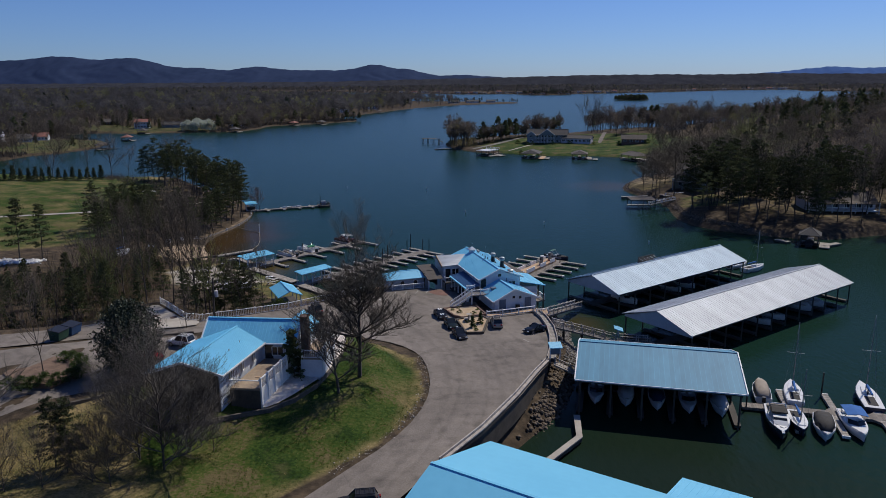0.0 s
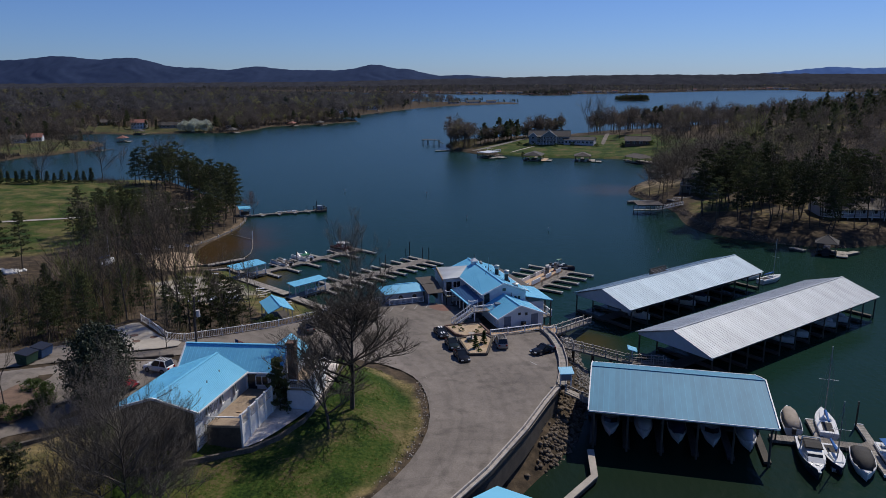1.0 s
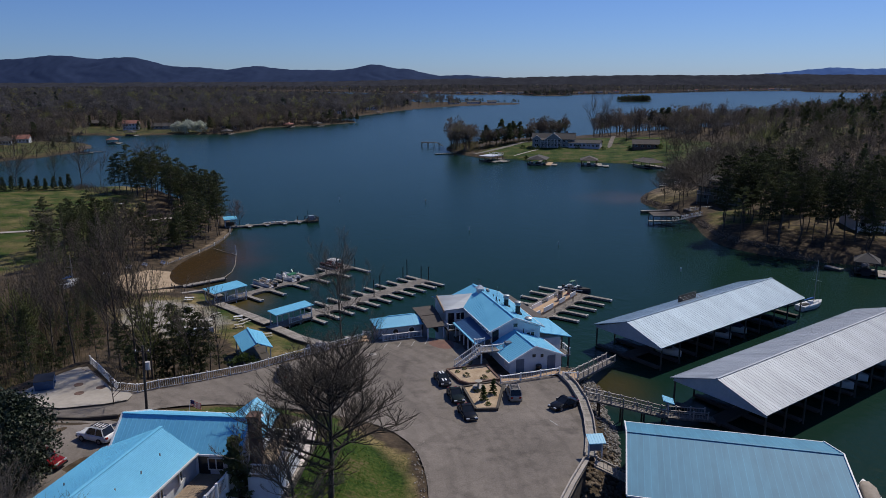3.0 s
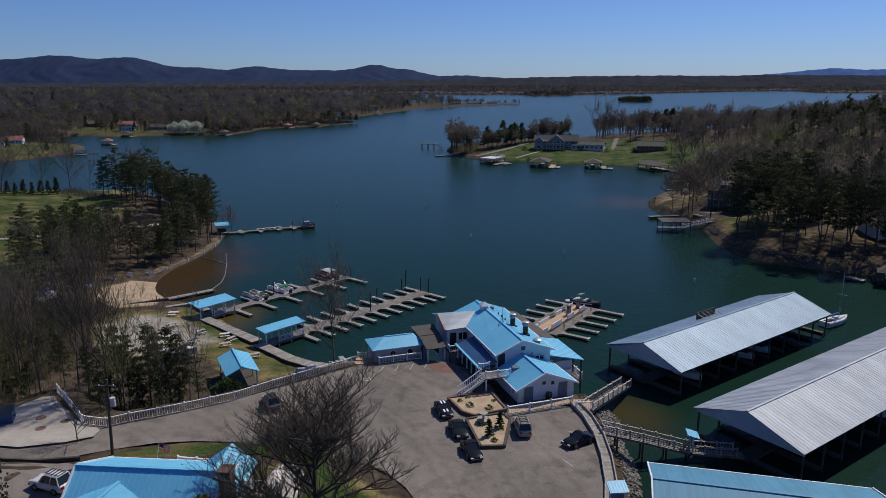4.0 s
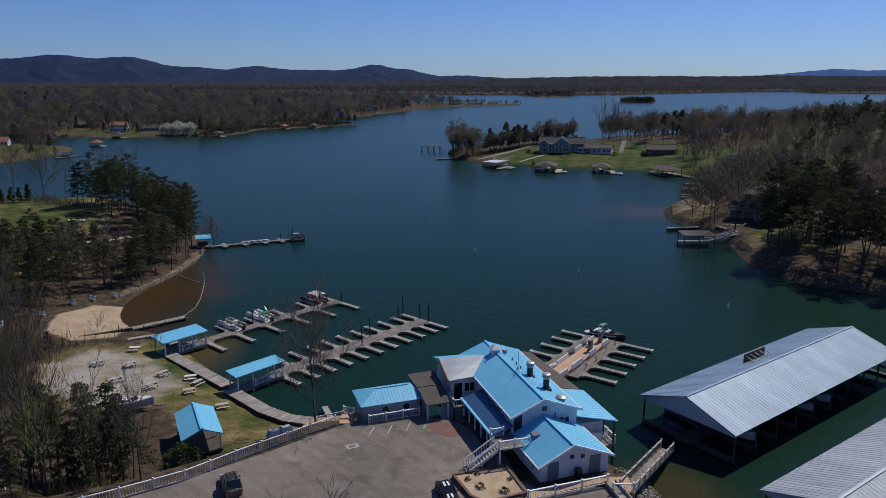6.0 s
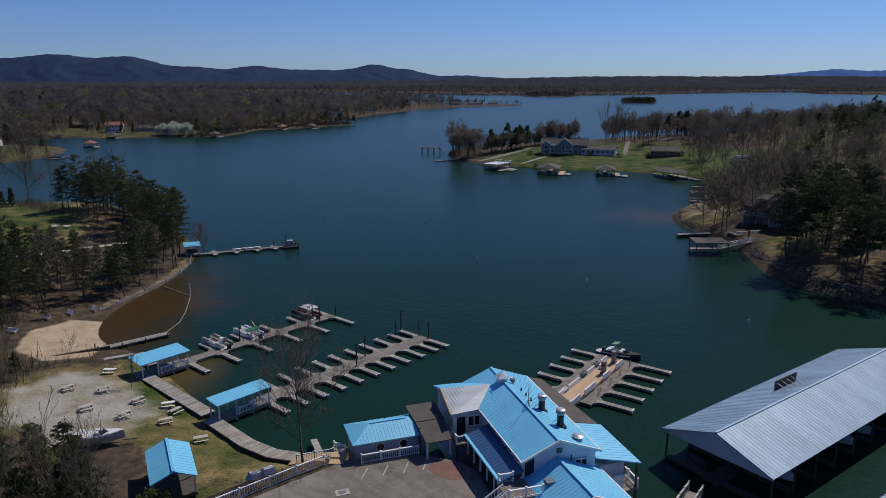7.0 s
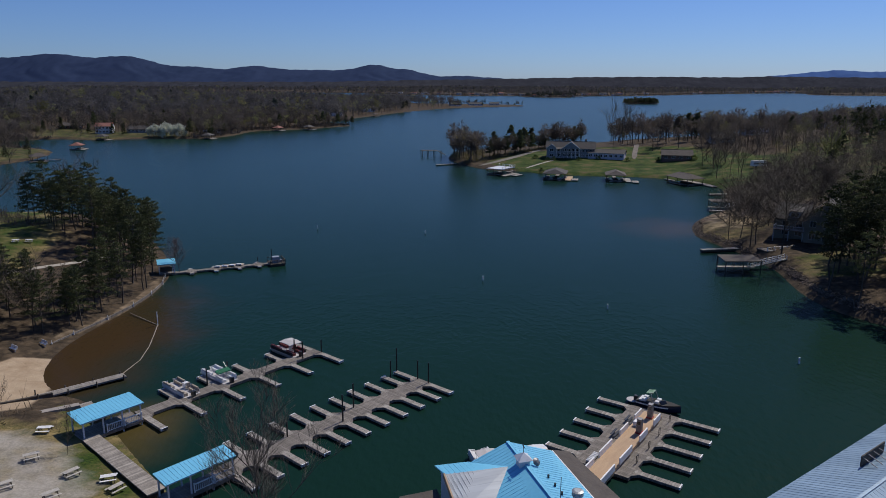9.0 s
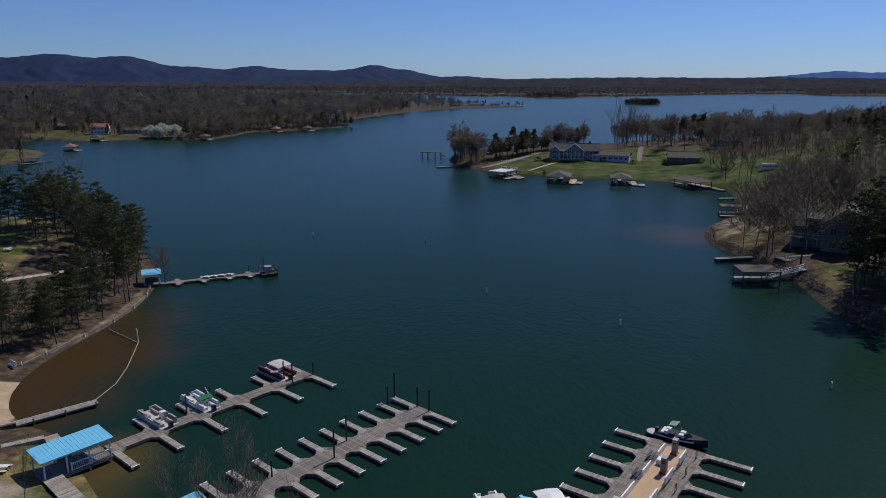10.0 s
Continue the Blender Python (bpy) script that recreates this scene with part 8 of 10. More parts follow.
part("cockpit", Build().box(-5.0, -2.6, -1.3, 1.3, 1.42, 1.5), M["canvas_black"], cr)
part("aft_cover", Build().box(-5.6, -4.4, -1.2, 1.2, 1.5, 1.75), M["canvas_tan"], cr)
part("swim_platform", Build().box(-6.9, -6.0, -1.5, 1.5, 0.35, 0.5), M["gel"], cr)
part("hatch", Build().box(4.0, 4.5, -0.25, 0.25, 1.75, 1.85), M["dark"], cr)
part("anchor_pulpit", Build().box(5.8, 6.5, -0.2, 0.2, 1.85, 1.95), M["gel"], cr)
b = Build()
for s in (-1, 1):
    b.beam((1.0, s * 1.6, 2.2), (4.6, s * 0.95, 2.5), 0.04).beam((4.6, s * 0.95, 2.5), (6.2, 0, 2.6), 0.04)
    for k in range(4):
        b.beam((1.5 + k, s * (1.55 - 0.2 * k), 1.5), (1.5 + k, s * (1.52 - 0.2 * k), 2.27 + 0.07 * k), 0.03)
part("bow_rail", b, M["alloy"], cr)


def sailboat(label, x, y, turn, length=7.6, beam=2.5, mast=10.5, hull="gel", sail="canvas_blue", z=0.0):
    th = empty("sailboat", flat(x, y, z, turn), label, "boat")
    part("hull", Build().loft(hull_rings(length, beam, 0.95, 0.25)), M[hull], th)
    part("deck", Build().loft([[(q[3][0], q[3][1] * 0.95, q[3][2] - 0.2), (q[4][0], q[4][1] * 0.95, q[4][2] - 0.2), (q[4][0], q[4][1] * 0.95, q[4][2] + 0.05), (q[3][0], q[3][1] * 0.95, q[3][2] + 0.05)] for q in hull_rings(length * 0.99, beam, 0.95, 0.25)]), M["gel"], th)
    part("cabin", Build().loft([[(-0.2, -0.75, 0.95), (2.2, -0.5, 1.0), (2.2, 0.5, 1.0), (-0.2, 0.75, 0.95)], [(-0.1, -0.65, 1.35), (1.9, -0.42, 1.3), (1.9, 0.42, 1.3), (-0.1, 0.65, 1.35)]]), M["gel"], th)
    part("cockpit", Build().box(-length * 0.42, -0.5, -0.6, 0.6, 1.0, 1.04), M["canvas_black"], th)
    m_ = part("mast", Build().tube((0.9, 0, 0.9), (0.9, 0, mast), 0.09, 0.06, 8), M["alloy"], th)
    part("spreader", Build().beam((0.9, -1.1, mast * 0.58), (0.9, 1.1, mast * 0.58), 0.05), M["alloy"], m_)
    part("boom", Build().tube((0.8, 0, 1.9), (-2.4, 0, 1.85), 0.07, n=8), M["alloy"], m_)
    part("furled_sail", Build().tube((0.6, 0, 2.02), (-2.3, 0, 1.95), 0.2, 0.12, 10), M[sail], m_)
    st = Build()
    for q in ((length * 0.49, 0, 1.2), (-length * 0.48, 0, 1.0), (0.7, beam * 0.47, 1.0), (0.7, -beam * 0.47, 1.0)):
        st.tube(q, (0.9, 0, mast - 0.2), 0.012, n=4)
    part("stays", st, M["steel"], m_)
    return th


sailboat("white sailboat with blue furled sail on a tall mast", 49.0, 88.8, 70, 7.2, 2.4, 10.6, "gel")
sailboat("small white sailboat with a blue furled sail", 45.5, 80.1, 255, 6.0, 2.2, 8.2, "navy")
sailboat("dark-hulled sailboat with blue canvas", 58.4, 87.4, 72, 8.6, 2.8, 12.0, "navy")
runabout("white motorboat under a tan fitted cover beside the slips", 45.0, 89.7, 72, 6.4, 2.4, "gel", "canvas_tan")
runabout("pontoon boat under a black fitted cover", 48.2, 79.0, 246, 6.6, 2.6, "gel", "canvas_black")
runabout("white runabout with a bright blue canvas top", 52.3, 79.6, 256, 7.6, 2.7, "gel", None, "canvas_blue")
sailboat("white sailboat moored behind the far boathouse", 72.4, 155.6, 30, 7.0, 2.4, 9.5)
runabout("white motorboat moored past the boathouse end", 70.0, 158.5, 30, 6.0, 2.3)
pontoon("pontoon boat under a pale flat canopy behind the restaurant", 4.2, 151.0, 105, "gel", "canvas_grey")
runabout("white motorboat with a pale canopy behind the restaurant", 9.3, 151.6, 195, 7.0, 2.5, "gel", None, "gel")


def moor(shed, n, side, half, length, lo, hi, gaps=0.68, deep=0.3):
    """Boats in the bays along one side of a shed."""
    w = (length - 0.6) / n
    for i in range(lo, hi):
        u = rng.random()
        if u < gaps:
            continue
        p = at_local(shed, (0.3 + w * (i + 0.5), side * (half * deep + 0.3), 0))
        turn = math.degrees(shed.matrix_basis.to_euler().z) + side * 90
        cov = None if u < gaps + 0.07 or n == 5 and u < 0.66 else ("canvas_navy", "canvas_black", "canvas_grey")[int(rng.integers(3))]
        runabout({None: "white motorboat moored under a boathouse roof", "canvas_navy": "motorboat under a navy cover in a boathouse", "canvas_black": "motorboat under a black cover in a boathouse", "canvas_grey": "motorboat under a grey cover in a boathouse"}[cov],
                 p.x, p.y, turn, rng.uniform(5.6, 6.6), 2.3, "gel", cov, None if cov or u > 0.6 else "canvas_navy", group="boats in the boathouses")


moor(bh_a, 9, -1, 6.85, 42.0, 0, 9)
moor(bh_a, 9, 1, 6.85, 42.0, 5, 9)
moor(bh_b, 11, -1, 7.0, 50.2, 0, 11)
moor(bh_c, 5, -1, 9.1, 20.8, 0, 5, 0.0, 0.26)


# ---- paving and paths by the house ----
M["pale_path"] = mat("pale_broken_concrete", (0.72, 0.65, 0.59), (0.38, 0.335, 0.3), 0.9, 0, 0.55, 0.3, 5, fine=5)
def drape(name, label, outline, material, lift=0.07, cell=1.5, category="pavement"):
    ob = part(name, sheet([tuple(p) for p in rounded(outline, 1)], cell, lift), material, label=label, kind="structure")
    return tagged(ob, category=category)


drape("pavement", "worn asphalt beside the house", [(-46, 96.2), (-35.2, 95), (-32.4, 90), (-32.4, 80), (-36, 76), (-43, 74.6), (-48, 69), (-60, 63), (-75, 67), (-70, 83), (-58, 86), (-51, 91)], M["asphalt"])
drape("concrete_pad", "pale cracked concrete apron by the fence", [(-47.6, 112.6), (-45.8, 110.4), (-40.3, 104.6), (-37.4, 104.0), (-37.2, 101.0), (-46, 98.5), (-51.5, 103.5), (-50, 109)], M["concrete"], 0.26, 1.5)
drape("footpath", "pale worn concrete path below the deck", [(-20.6, 71.6), (-20.6, 76), (-18.4, 80), (-16.6, 87.3), (-15.4, 95), (-12.9, 94), (-12.6, 87.3), (-13.3, 81.1), (-15.9, 75.6), (-18.6, 71.2)], M["pale_path"], 0.24, 1.0)
M["stone_wall"] = mat("dark_stone_wall", (0.13, 0.112, 0.095), (0.055, 0.048, 0.04), 0.95, 0, 1.6, 0.6, 5)


def wall_run(name, label, pts, thick, h, material):
    th = empty(name, flat(0, 0), label, "wall")
    for p, q in zip(pts, pts[1:]):
        a, c = ground_z(*p), ground_z(*q)
        part("wall_run", Build().hull8([(p[0], p[1], a - 1), (q[0], q[1], c - 1), (q[0] - thick, q[1] + thick, c - 1), (p[0] - thick, p[1] + thick, a - 1)], [(p[0], p[1], a + h), (q[0], q[1], c + h), (q[0] - thick, q[1] + thick, c + h), (p[0] - thick, p[1] + thick, a + h)]), material, th)
    return th


wall_run("garden_wall", "low dark stone wall beside the path", [(-29.0, 66.2), (-26.1, 67.4), (-22.9, 68.9), (-18.4, 71.0), (-16.2, 73.3), (-14.3, 76.6), (-13.2, 81.0), (-11.9, 92.6)], 0.22, 0.5, M["stone_wall"])
wall_run("garden_wall", "pale low wall at the edge of the drive", [(-49.0, 67.5), (-42.5, 70.8), (-39.6, 72.8), (-36.0, 75.6)], 0.25, 0.3, M["stone_wall"])
wall_run("garden_wall", "dark timber edging of the parking bay", [(-45.5, 96.6), (-40.0, 96.0), (-35.4, 95.4)], 0.25, 0.3, M["wood_dark"])
bed = empty("planter_bed", flat(0, 0), "leaf-strewn bed edged by clipped green shrubs", "planter")
zb = ground_z(-50, 80)
M["mulch"] = mat("leaf_mulch", (0.2, 0.13, 0.09), (0.1, 0.065, 0.045), 0.95, 0, 1, 0.4, 5)
part("soil", Build().prism([(-53, 79), (-50, 76.2), (-45.5, 75.8), (-44.0, 79.3), (-45.6, 83.2), (-49.6, 84.4), (-52.6, 82.5)], zb - 0.4, zb + 0.25), M["mulch"], bed)
for x_, y_ in ((-44.5, 81.1), (-43.7, 79.7), (-43.5, 78.4), (-44.2, 77.5), (-45.1, 76.7), (-46.3, 76.0), (-47.4, 75.5), (-48.7, 75.2), (-50.0, 75.2), (-45.4, 82.3), (-46.6, 83.0), (-47.8, 83.4)):
    plant("bush", x_, y_, rng.uniform(0.72, 0.95), z=zb + 0.05, group="clipped shrubs of the bed")

# ---- trees about the house and lot ----
plant("hero", -9.6, 80.6, 0.96, 190)
plant("hero_b", -11.6, 75.9, 1.0, 200, label="smaller leafless tree with spreading limbs on the bank")
plant("magnolia", -38.4, 81.6, 0.84, 30)
plant("cedar1", -17.4, 79.2, 0.62, label="dark ragged evergreen tree beside the deck")
plant("fan", -26.6, 61.0, 1.05, 20)
plant("fan", -29.6, 62.6, 0.8, 150)
plant("fan", -25.2, 64.6, 0.7, 260)
for x_, y_, s_ in ((-31.6, 65.6, 0.8), (-29.0, 66.2, 0.7), (-33.2, 61.4, 0.6), (-32.4, 58.6, 0.7), (-36.6, 57.6, 0.7), (-39.6, 56.8, 0.75), (-43.0, 57.4, 0.7), (-24.2, 71.2, 0.45), (-23.0, 73.2, 0.45), (-34.8, 60.0, 0.5), (-22.8, 64.4, 0.55), (-30.4, 58.0, 0.8)):
    plant("scrub", x_, y_, s_)
for x_, y_, s_ in ((-37.3, 61.2, 1.0), (-36.0, 61.6, 0.96), (-35.6, 60.2, 0.6)):
    plant("small_pine", x_, y_, s_)
plant("edge_tree", -46.6, 62.0, 1.0, 30)
plant("thin0", -48.2, 79.3, 0.62, label="slender tree wrapped in ivy in the bed")
plant("pale_tall", -15.6, 129.6, 0.95)
plant("bare3", -38.5, 100.8, 0.42)
for x_, y_, s_ in ((-43.4, 113.4, 0.95), (-41.8, 114.6, 1.0), (-46.2, 116.0, 0.85), (-39.6, 113.0, 0.8), (-50.2, 114.6, 0.8), (-58.6, 124.0, 0.75), (-29.7, 112.6, 0.5)):
    plant("tall_bare", x_, y_, s_, group="tall trees behind the fence")
plant("thin1", -34.2, 116.0, 0.7)
plant("bush", -29.4, 121.6, 1.7, label="rounded dark shrub below the shelter")
plant("thin1", -44.6, 152.6, 0.3, label="young leafless tree on the dock lawn")

# ---- grass blades on the bank ----
def tufts(name, label, poly, count, tall, material, seed):
    """Loose blades of grass standing in small bunches."""
    r = np.random.default_rng(seed)
    lo_, hi_ = np.array(poly).min(0), np.array(poly).max(0)
    x, y = r.uniform(lo_[0], hi_[0], count * 2), r.uniform(lo_[1], hi_[1], count * 2)
    keep = (away(poly, x, y) > 0.2) & (wob(x, y, 2.6, seed) + r.normal(0, 0.5, x.shape) > -0.1)
    x, y = x[keep][:count], y[keep][:count]
    base = np.stack([x, y, height(x, y)], 1)
    v = []
    for k in range(3):
        a, h = r.random(len(x)) * 6.283, tall * r.uniform(0.5, 1.2, len(x))
        d = np.stack([np.cos(a), np.sin(a), np.zeros(len(x))], 1)
        side = np.stack([-d[:, 1], d[:, 0], np.zeros(len(x))], 1) * 0.3 * h[:, None]
        foot = base + d * 0.1
        v += [foot - side, foot + side, foot + d * 0.6 * h[:, None] + np.array([0, 0, 1]) * h[:, None]]
    n = len(x)
    v = np.stack(v, 1).reshape(-1, 3)
    me = tri_mesh(name, v, np.arange(n * 9).reshape(-1, 3))
    me.materials.append(material)
    tagged(new(name, me), label, "grass", kind="stuff")


M["blades"] = mat("green_grass_blades", (0.075, 0.125, 0.016), (0.045, 0.08, 0.01), 0.8, 0, 0.4, vary=0.18, per="island", spec=0.2)
M["dry_blades"] = mat("dry_tan_grass_blades", (0.34, 0.27, 0.12), (0.22, 0.185, 0.07), 0.9, 0, 0.4, vary=0.2, per="island", spec=0.1)
let_light(M["blades"], 0.5)
let_light(M["dry_blades"], 0.5)
tufts("grass_blades", "green spring grass in uneven bunches on the bank", LUSH_BANK, 9000, 0.13, M["blades"], 8)
tufts("dry_grass", "dry tan grass strewn over the green bank", LUSH_BANK, 2600, 0.11, M["dry_blades"], 9)
tufts("dry_grass", "rough dry yellow-tan grass below the drive", DRY_FIELD, 3000, 0.16, M["dry_blades"], 10)

# ---- utility pole ----
pole = empty("utility_pole", flat(-32.6, 96.2, ground_z(-32.6, 96.2)), "dark wooden utility pole with a grey transformer", "pole")
part("shaft", Build().tube((0, 0, -0.5), (0.3, 0, 8.0), 0.16, 0.11, 10), M["wood_dark"], pole)
part("transformer", Build().tube((0.65, 0, 5.2), (0.65, 0, 6.1), 0.26, n=14), M["canvas_grey"], pole)
part("crossarm", Build().beam((-0.6, 0, 7.3), (1.1, 0, 7.3), 0.1), M["wood_dark"], pole)
for k in range(3):
    part("insulator", Build().tube((-0.5 + k * 0.7, 0, 7.35), (-0.5 + k * 0.7, 0, 7.5), 0.05, n=8), M["trim"], pole)

# ---- dumpsters ----
M["skip_blue"] = mat("blue_painted_steel", (0.03, 0.09, 0.22), (0.025, 0.06, 0.14), 0.6, 0.2, 1.2)
M["skip_green"] = mat("green_painted_steel", (0.02, 0.08, 0.05), (0.015, 0.05, 0.035), 0.6, 0.2, 1.2)
for x_, y_, t_, m_, w_ in ((-49.0, 105.2, 20, "skip_blue", "blue"), (-54.2, 97.4, 80, "skip_blue", "blue"), (-54.6, 94.6, 80, "skip_green", "green")):
    sk = empty("dumpster", flat(x_, y_, ground_z(x_, y_) + 0.1, t_), f"{w_} steel waste skip at the edge of the woods", "dumpster")
    part("bin", Build().loft([[(-1.0, -0.7, 0.15), (1.0, -0.7, 0.15), (1.0, 0.7, 0.15), (-1.0, 0.7, 0.15)], [(-1.1, -0.95, 1.4), (1.1, -0.95, 1.4), (1.1, 0.85, 1.7), (-1.1, 0.85, 1.7)]]), M[m_], sk)
    part("lid", Build().hull8([(-1.12, -1.0, 1.42), (1.12, -1.0, 1.42), (1.12, 0.9, 1.72), (-1.12, 0.9, 1.72)], [(-1.12, -1.0, 1.48), (1.12, -1.0, 1.48), (1.12, 0.9, 1.78), (-1.12, 0.9, 1.78)]), M["black"], sk)
    for s in (-1, 1):
        part("side_pocket", Build().box(min(s * 1.0, s * 1.25), max(s * 1.0, s * 1.25), -0.2, 0.2, 0.8, 1.0), M[m_], sk)

# ---- picnic tables and benches ----
M["table_wood"] = mat("silvered_table_boards", (0.52, 0.49, 0.44), (0.38, 0.35, 0.31), 0.85, 0, 1.2)


def table(x, y, turn, material=None, label="weathered wooden picnic table on the lawn"):
    th = empty("picnic_table", flat(x, y, ground_z(x, y) + 0.03, turn) @ Matrix.Diagonal((0.88, 0.88, 0.92, 1)), label, "table", "picnic tables")
    for k in range(5):
        part("plank", Build().box(-0.95, 0.95, -0.37 + k * 0.15, -0.24 + k * 0.15, 0.72, 0.76), material or M["table_wood"], th)
    for s in (-1, 1):
        part("bench", Build().box(-0.95, 0.95, s * 0.72 - 0.13, s * 0.72 + 0.13, 0.42, 0.46), material or M["table_wood"], th)
        part("frame", Build().beam((s * 0.7, -0.8, 0.4), (s * 0.7, 0.8, 0.4), 0.08).beam((s * 0.7, -0.65, 0), (s * 0.7, -0.2, 0.72), 0.08).beam((s * 0.7, 0.65, 0), (s * 0.7, 0.2, 0.72), 0.08), M["wood_dark"], th)
    return th


for x_, y_, t_ in ((-52.6, 150.6, 48), (-47.6, 150.6, 33), (-41.6, 147.7, 53), (-46.9, 144.4, 43), (-41.3, 143.0, 48), (-35.6, 141.9, 28), (-29.7, 137.6, 23), (-35.7, 145.4, 58)):
    table(x_, y_, t_)
table(-37.4, 147.4, 18, M["trim"], "white painted picnic table on the lawn")
table(-50.0, 157.6, 5, M["trim"], "white picnic table near the dock shelter")
table(-104.4, 244.4, 20, M["trim"], "white picnic table on the wide lawn")
table(-101.8, 245.6, 20, M["trim"], "white picnic table on the wide lawn")
for x_, y_, t_ in ((-72.3, 181.2, 60), (-70.2, 185.0, 58), (-67.4, 188.6, 55), (-73.4, 172.6, 80)):
    bn = empty("beach_bench", flat(x_, y_, ground_z(x_, y_), t_ - 90), "white slatted bench above the beach", "bench", "beach benches")
    part("seat", Build().box(-0.9, 0.9, -0.22, 0.22, 0.4, 0.46), M["trim"], bn)
    part("backrest", Build().box(-0.9, 0.9, 0.2, 0.26, 0.55, 0.95), M["trim"], bn)
    for s in (-1, 1):
        part("leg", Build().beam((s * 0.7, -0.15, 0), (s * 0.7, 0.22, 0.9), 0.08), M["trim"], bn)
# trailer boat on the gravel, covers by the fence, a board and a post
tz = ground_z(-41, 135.4)
runabout("grey motorboat on a trailer on the gravel", -41.0, 135.6, 12, 5.8, 2.1, "canvas_grey", None, None, z=tz + 0.55)
tr = empty("boat_trailer", flat(-41.0, 135.6, tz, 12), "low steel boat trailer on two wheels", "trailer")
part("frame", Build().box(-2.6, 2.6, -0.6, -0.5, 0.35, 0.45).box(-2.6, 2.6, 0.5, 0.6, 0.35, 0.45).beam((2.6, 0, 0.4), (4.2, 0, 0.4), 0.1), M["steel"], tr)
for s in (-1, 1):
    part("wheel", Build().tube((-0.8, s * 0.75, 0.3), (-0.8, s * 0.95, 0.3), 0.3, n=14), M["rubber"], tr)
sb_z = ground_z(-76.5, 163.3)
sailboat("small sailing dinghy pulled up above the beach", -76.5, 163.3, 70, 4.6, 1.6, 6.5, z=sb_z + 0.25)
for x_, y_ in ((-19.6, 124.6), (-18.4, 125.4)):
    cv = empty("covered_cart", flat(x_, y_, ground_z(x_, y_), 40), "small trailer under a white tarpaulin behind the fence", "cart")
    part("tarpaulin", Build().loft([[(-0.8, -0.5, 0), (0.8, -0.5, 0), (0.8, 0.5, 0), (-0.8, 0.5, 0)], [(-0.5, -0.3, 0.8), (0.6, -0.35, 0.7), (0.6, 0.35, 0.65), (-0.5, 0.3, 0.85)]]), M["canvas_grey"], cv)

# ---- beach: sea wall, rope, pilings ----
sea = empty("timber_bulkhead", flat(0, 0), "low timber bulkhead with white posts round the cove", "wall")
sea_line = [(-66.8, 189.6), (-65.6, 194.5), (-63.6, 203), (-62.2, 211), (-61.9, 219), (-62.6, 227), (-64.2, 232.5)]
for p, q in zip(sea_line, sea_line[1:]):
    part("plank_run", ribbon([p, q], 0.22, 0.55, 1.1), M["wood"], sea)
for p in sea_line:
    part("post", Build().beam((p[0] + 0.2, p[1], -0.5), (p[0] + 0.2, p[1], 1.0), 0.13), M["trim"], sea)
wall2 = empty("beach_groyne", flat(0, 0), "dark timber edging between beach and lawn", "wall")
part("planking", ribbon([(-55.6, 169.6), (-62, 164.6), (-69, 161.2)], 0.4, [0.9, 1.2, 1.6], 1.0), M["wood_dark"], wall2)
part("planking", ribbon([(-50.0, 166.0), (-57.0, 161.4)], 1.0, [0.9, 1.1], 0.5), M["wood_old"], wall2)
rope = empty("swim_rope", flat(0, 0), "pale floating rope round the swimming area", "rope")
rp = [Vector((-49.6, 178.0, 0.08)), Vector((-49.2, 183.5, 0.08)), Vector((-50.2, 189.5, 0.08)), Vector((-51.6, 195.0, 0.08)), Vector((-53.0, 200.2, 0.1)), Vector((-60.8, 206.5, 0.3))]
b = Build()
for p, q in zip(rp, rp[1:]):
    b.tube(p, q, 0.07, n=6)
part("line", b, M["canvas_tan"], rope)
for k in range(24):
    t = k / 24 * 4
    i = int(t)
    p = rp[i] + (rp[i + 1] - rp[i]) * (t - i)
    part("float", Build().tube(p + Vector((0, -0.15, 0)), p + Vector((0, 0.15, 0)), 0.08, n=8), M["canvas_tan"], rope)
part("marker_post", Build().tube((-53.0, 200.3, -2), (-53.0, 200.3, 2.6), 0.1, n=8), M["trim"], rope)

# ---- buoys ----
for x_, y_ in ((31.8, 210.5), (8.3, 231.1), (-39.0, 288.1), (56.0, 182.9), (-6.0, 282.0)):
    bo = empty("channel_buoy", flat(x_, y_, 0), "white can buoy with an orange band", "buoy", "buoys")
    part("can", Build().tube((0, 0, -0.4), (0, 0, 1.0), 0.14, n=12), M["trim"], bo)
    part("band", Build().tube((0, 0, 0.55), (0, 0, 0.7), 0.15, n=12), mat("orange_band", (0.6, 0.2, 0.03), None, 0.6, 0, 3) if "orange_band" not in bpy.data.materials else bpy.data.materials["orange_band"], bo)

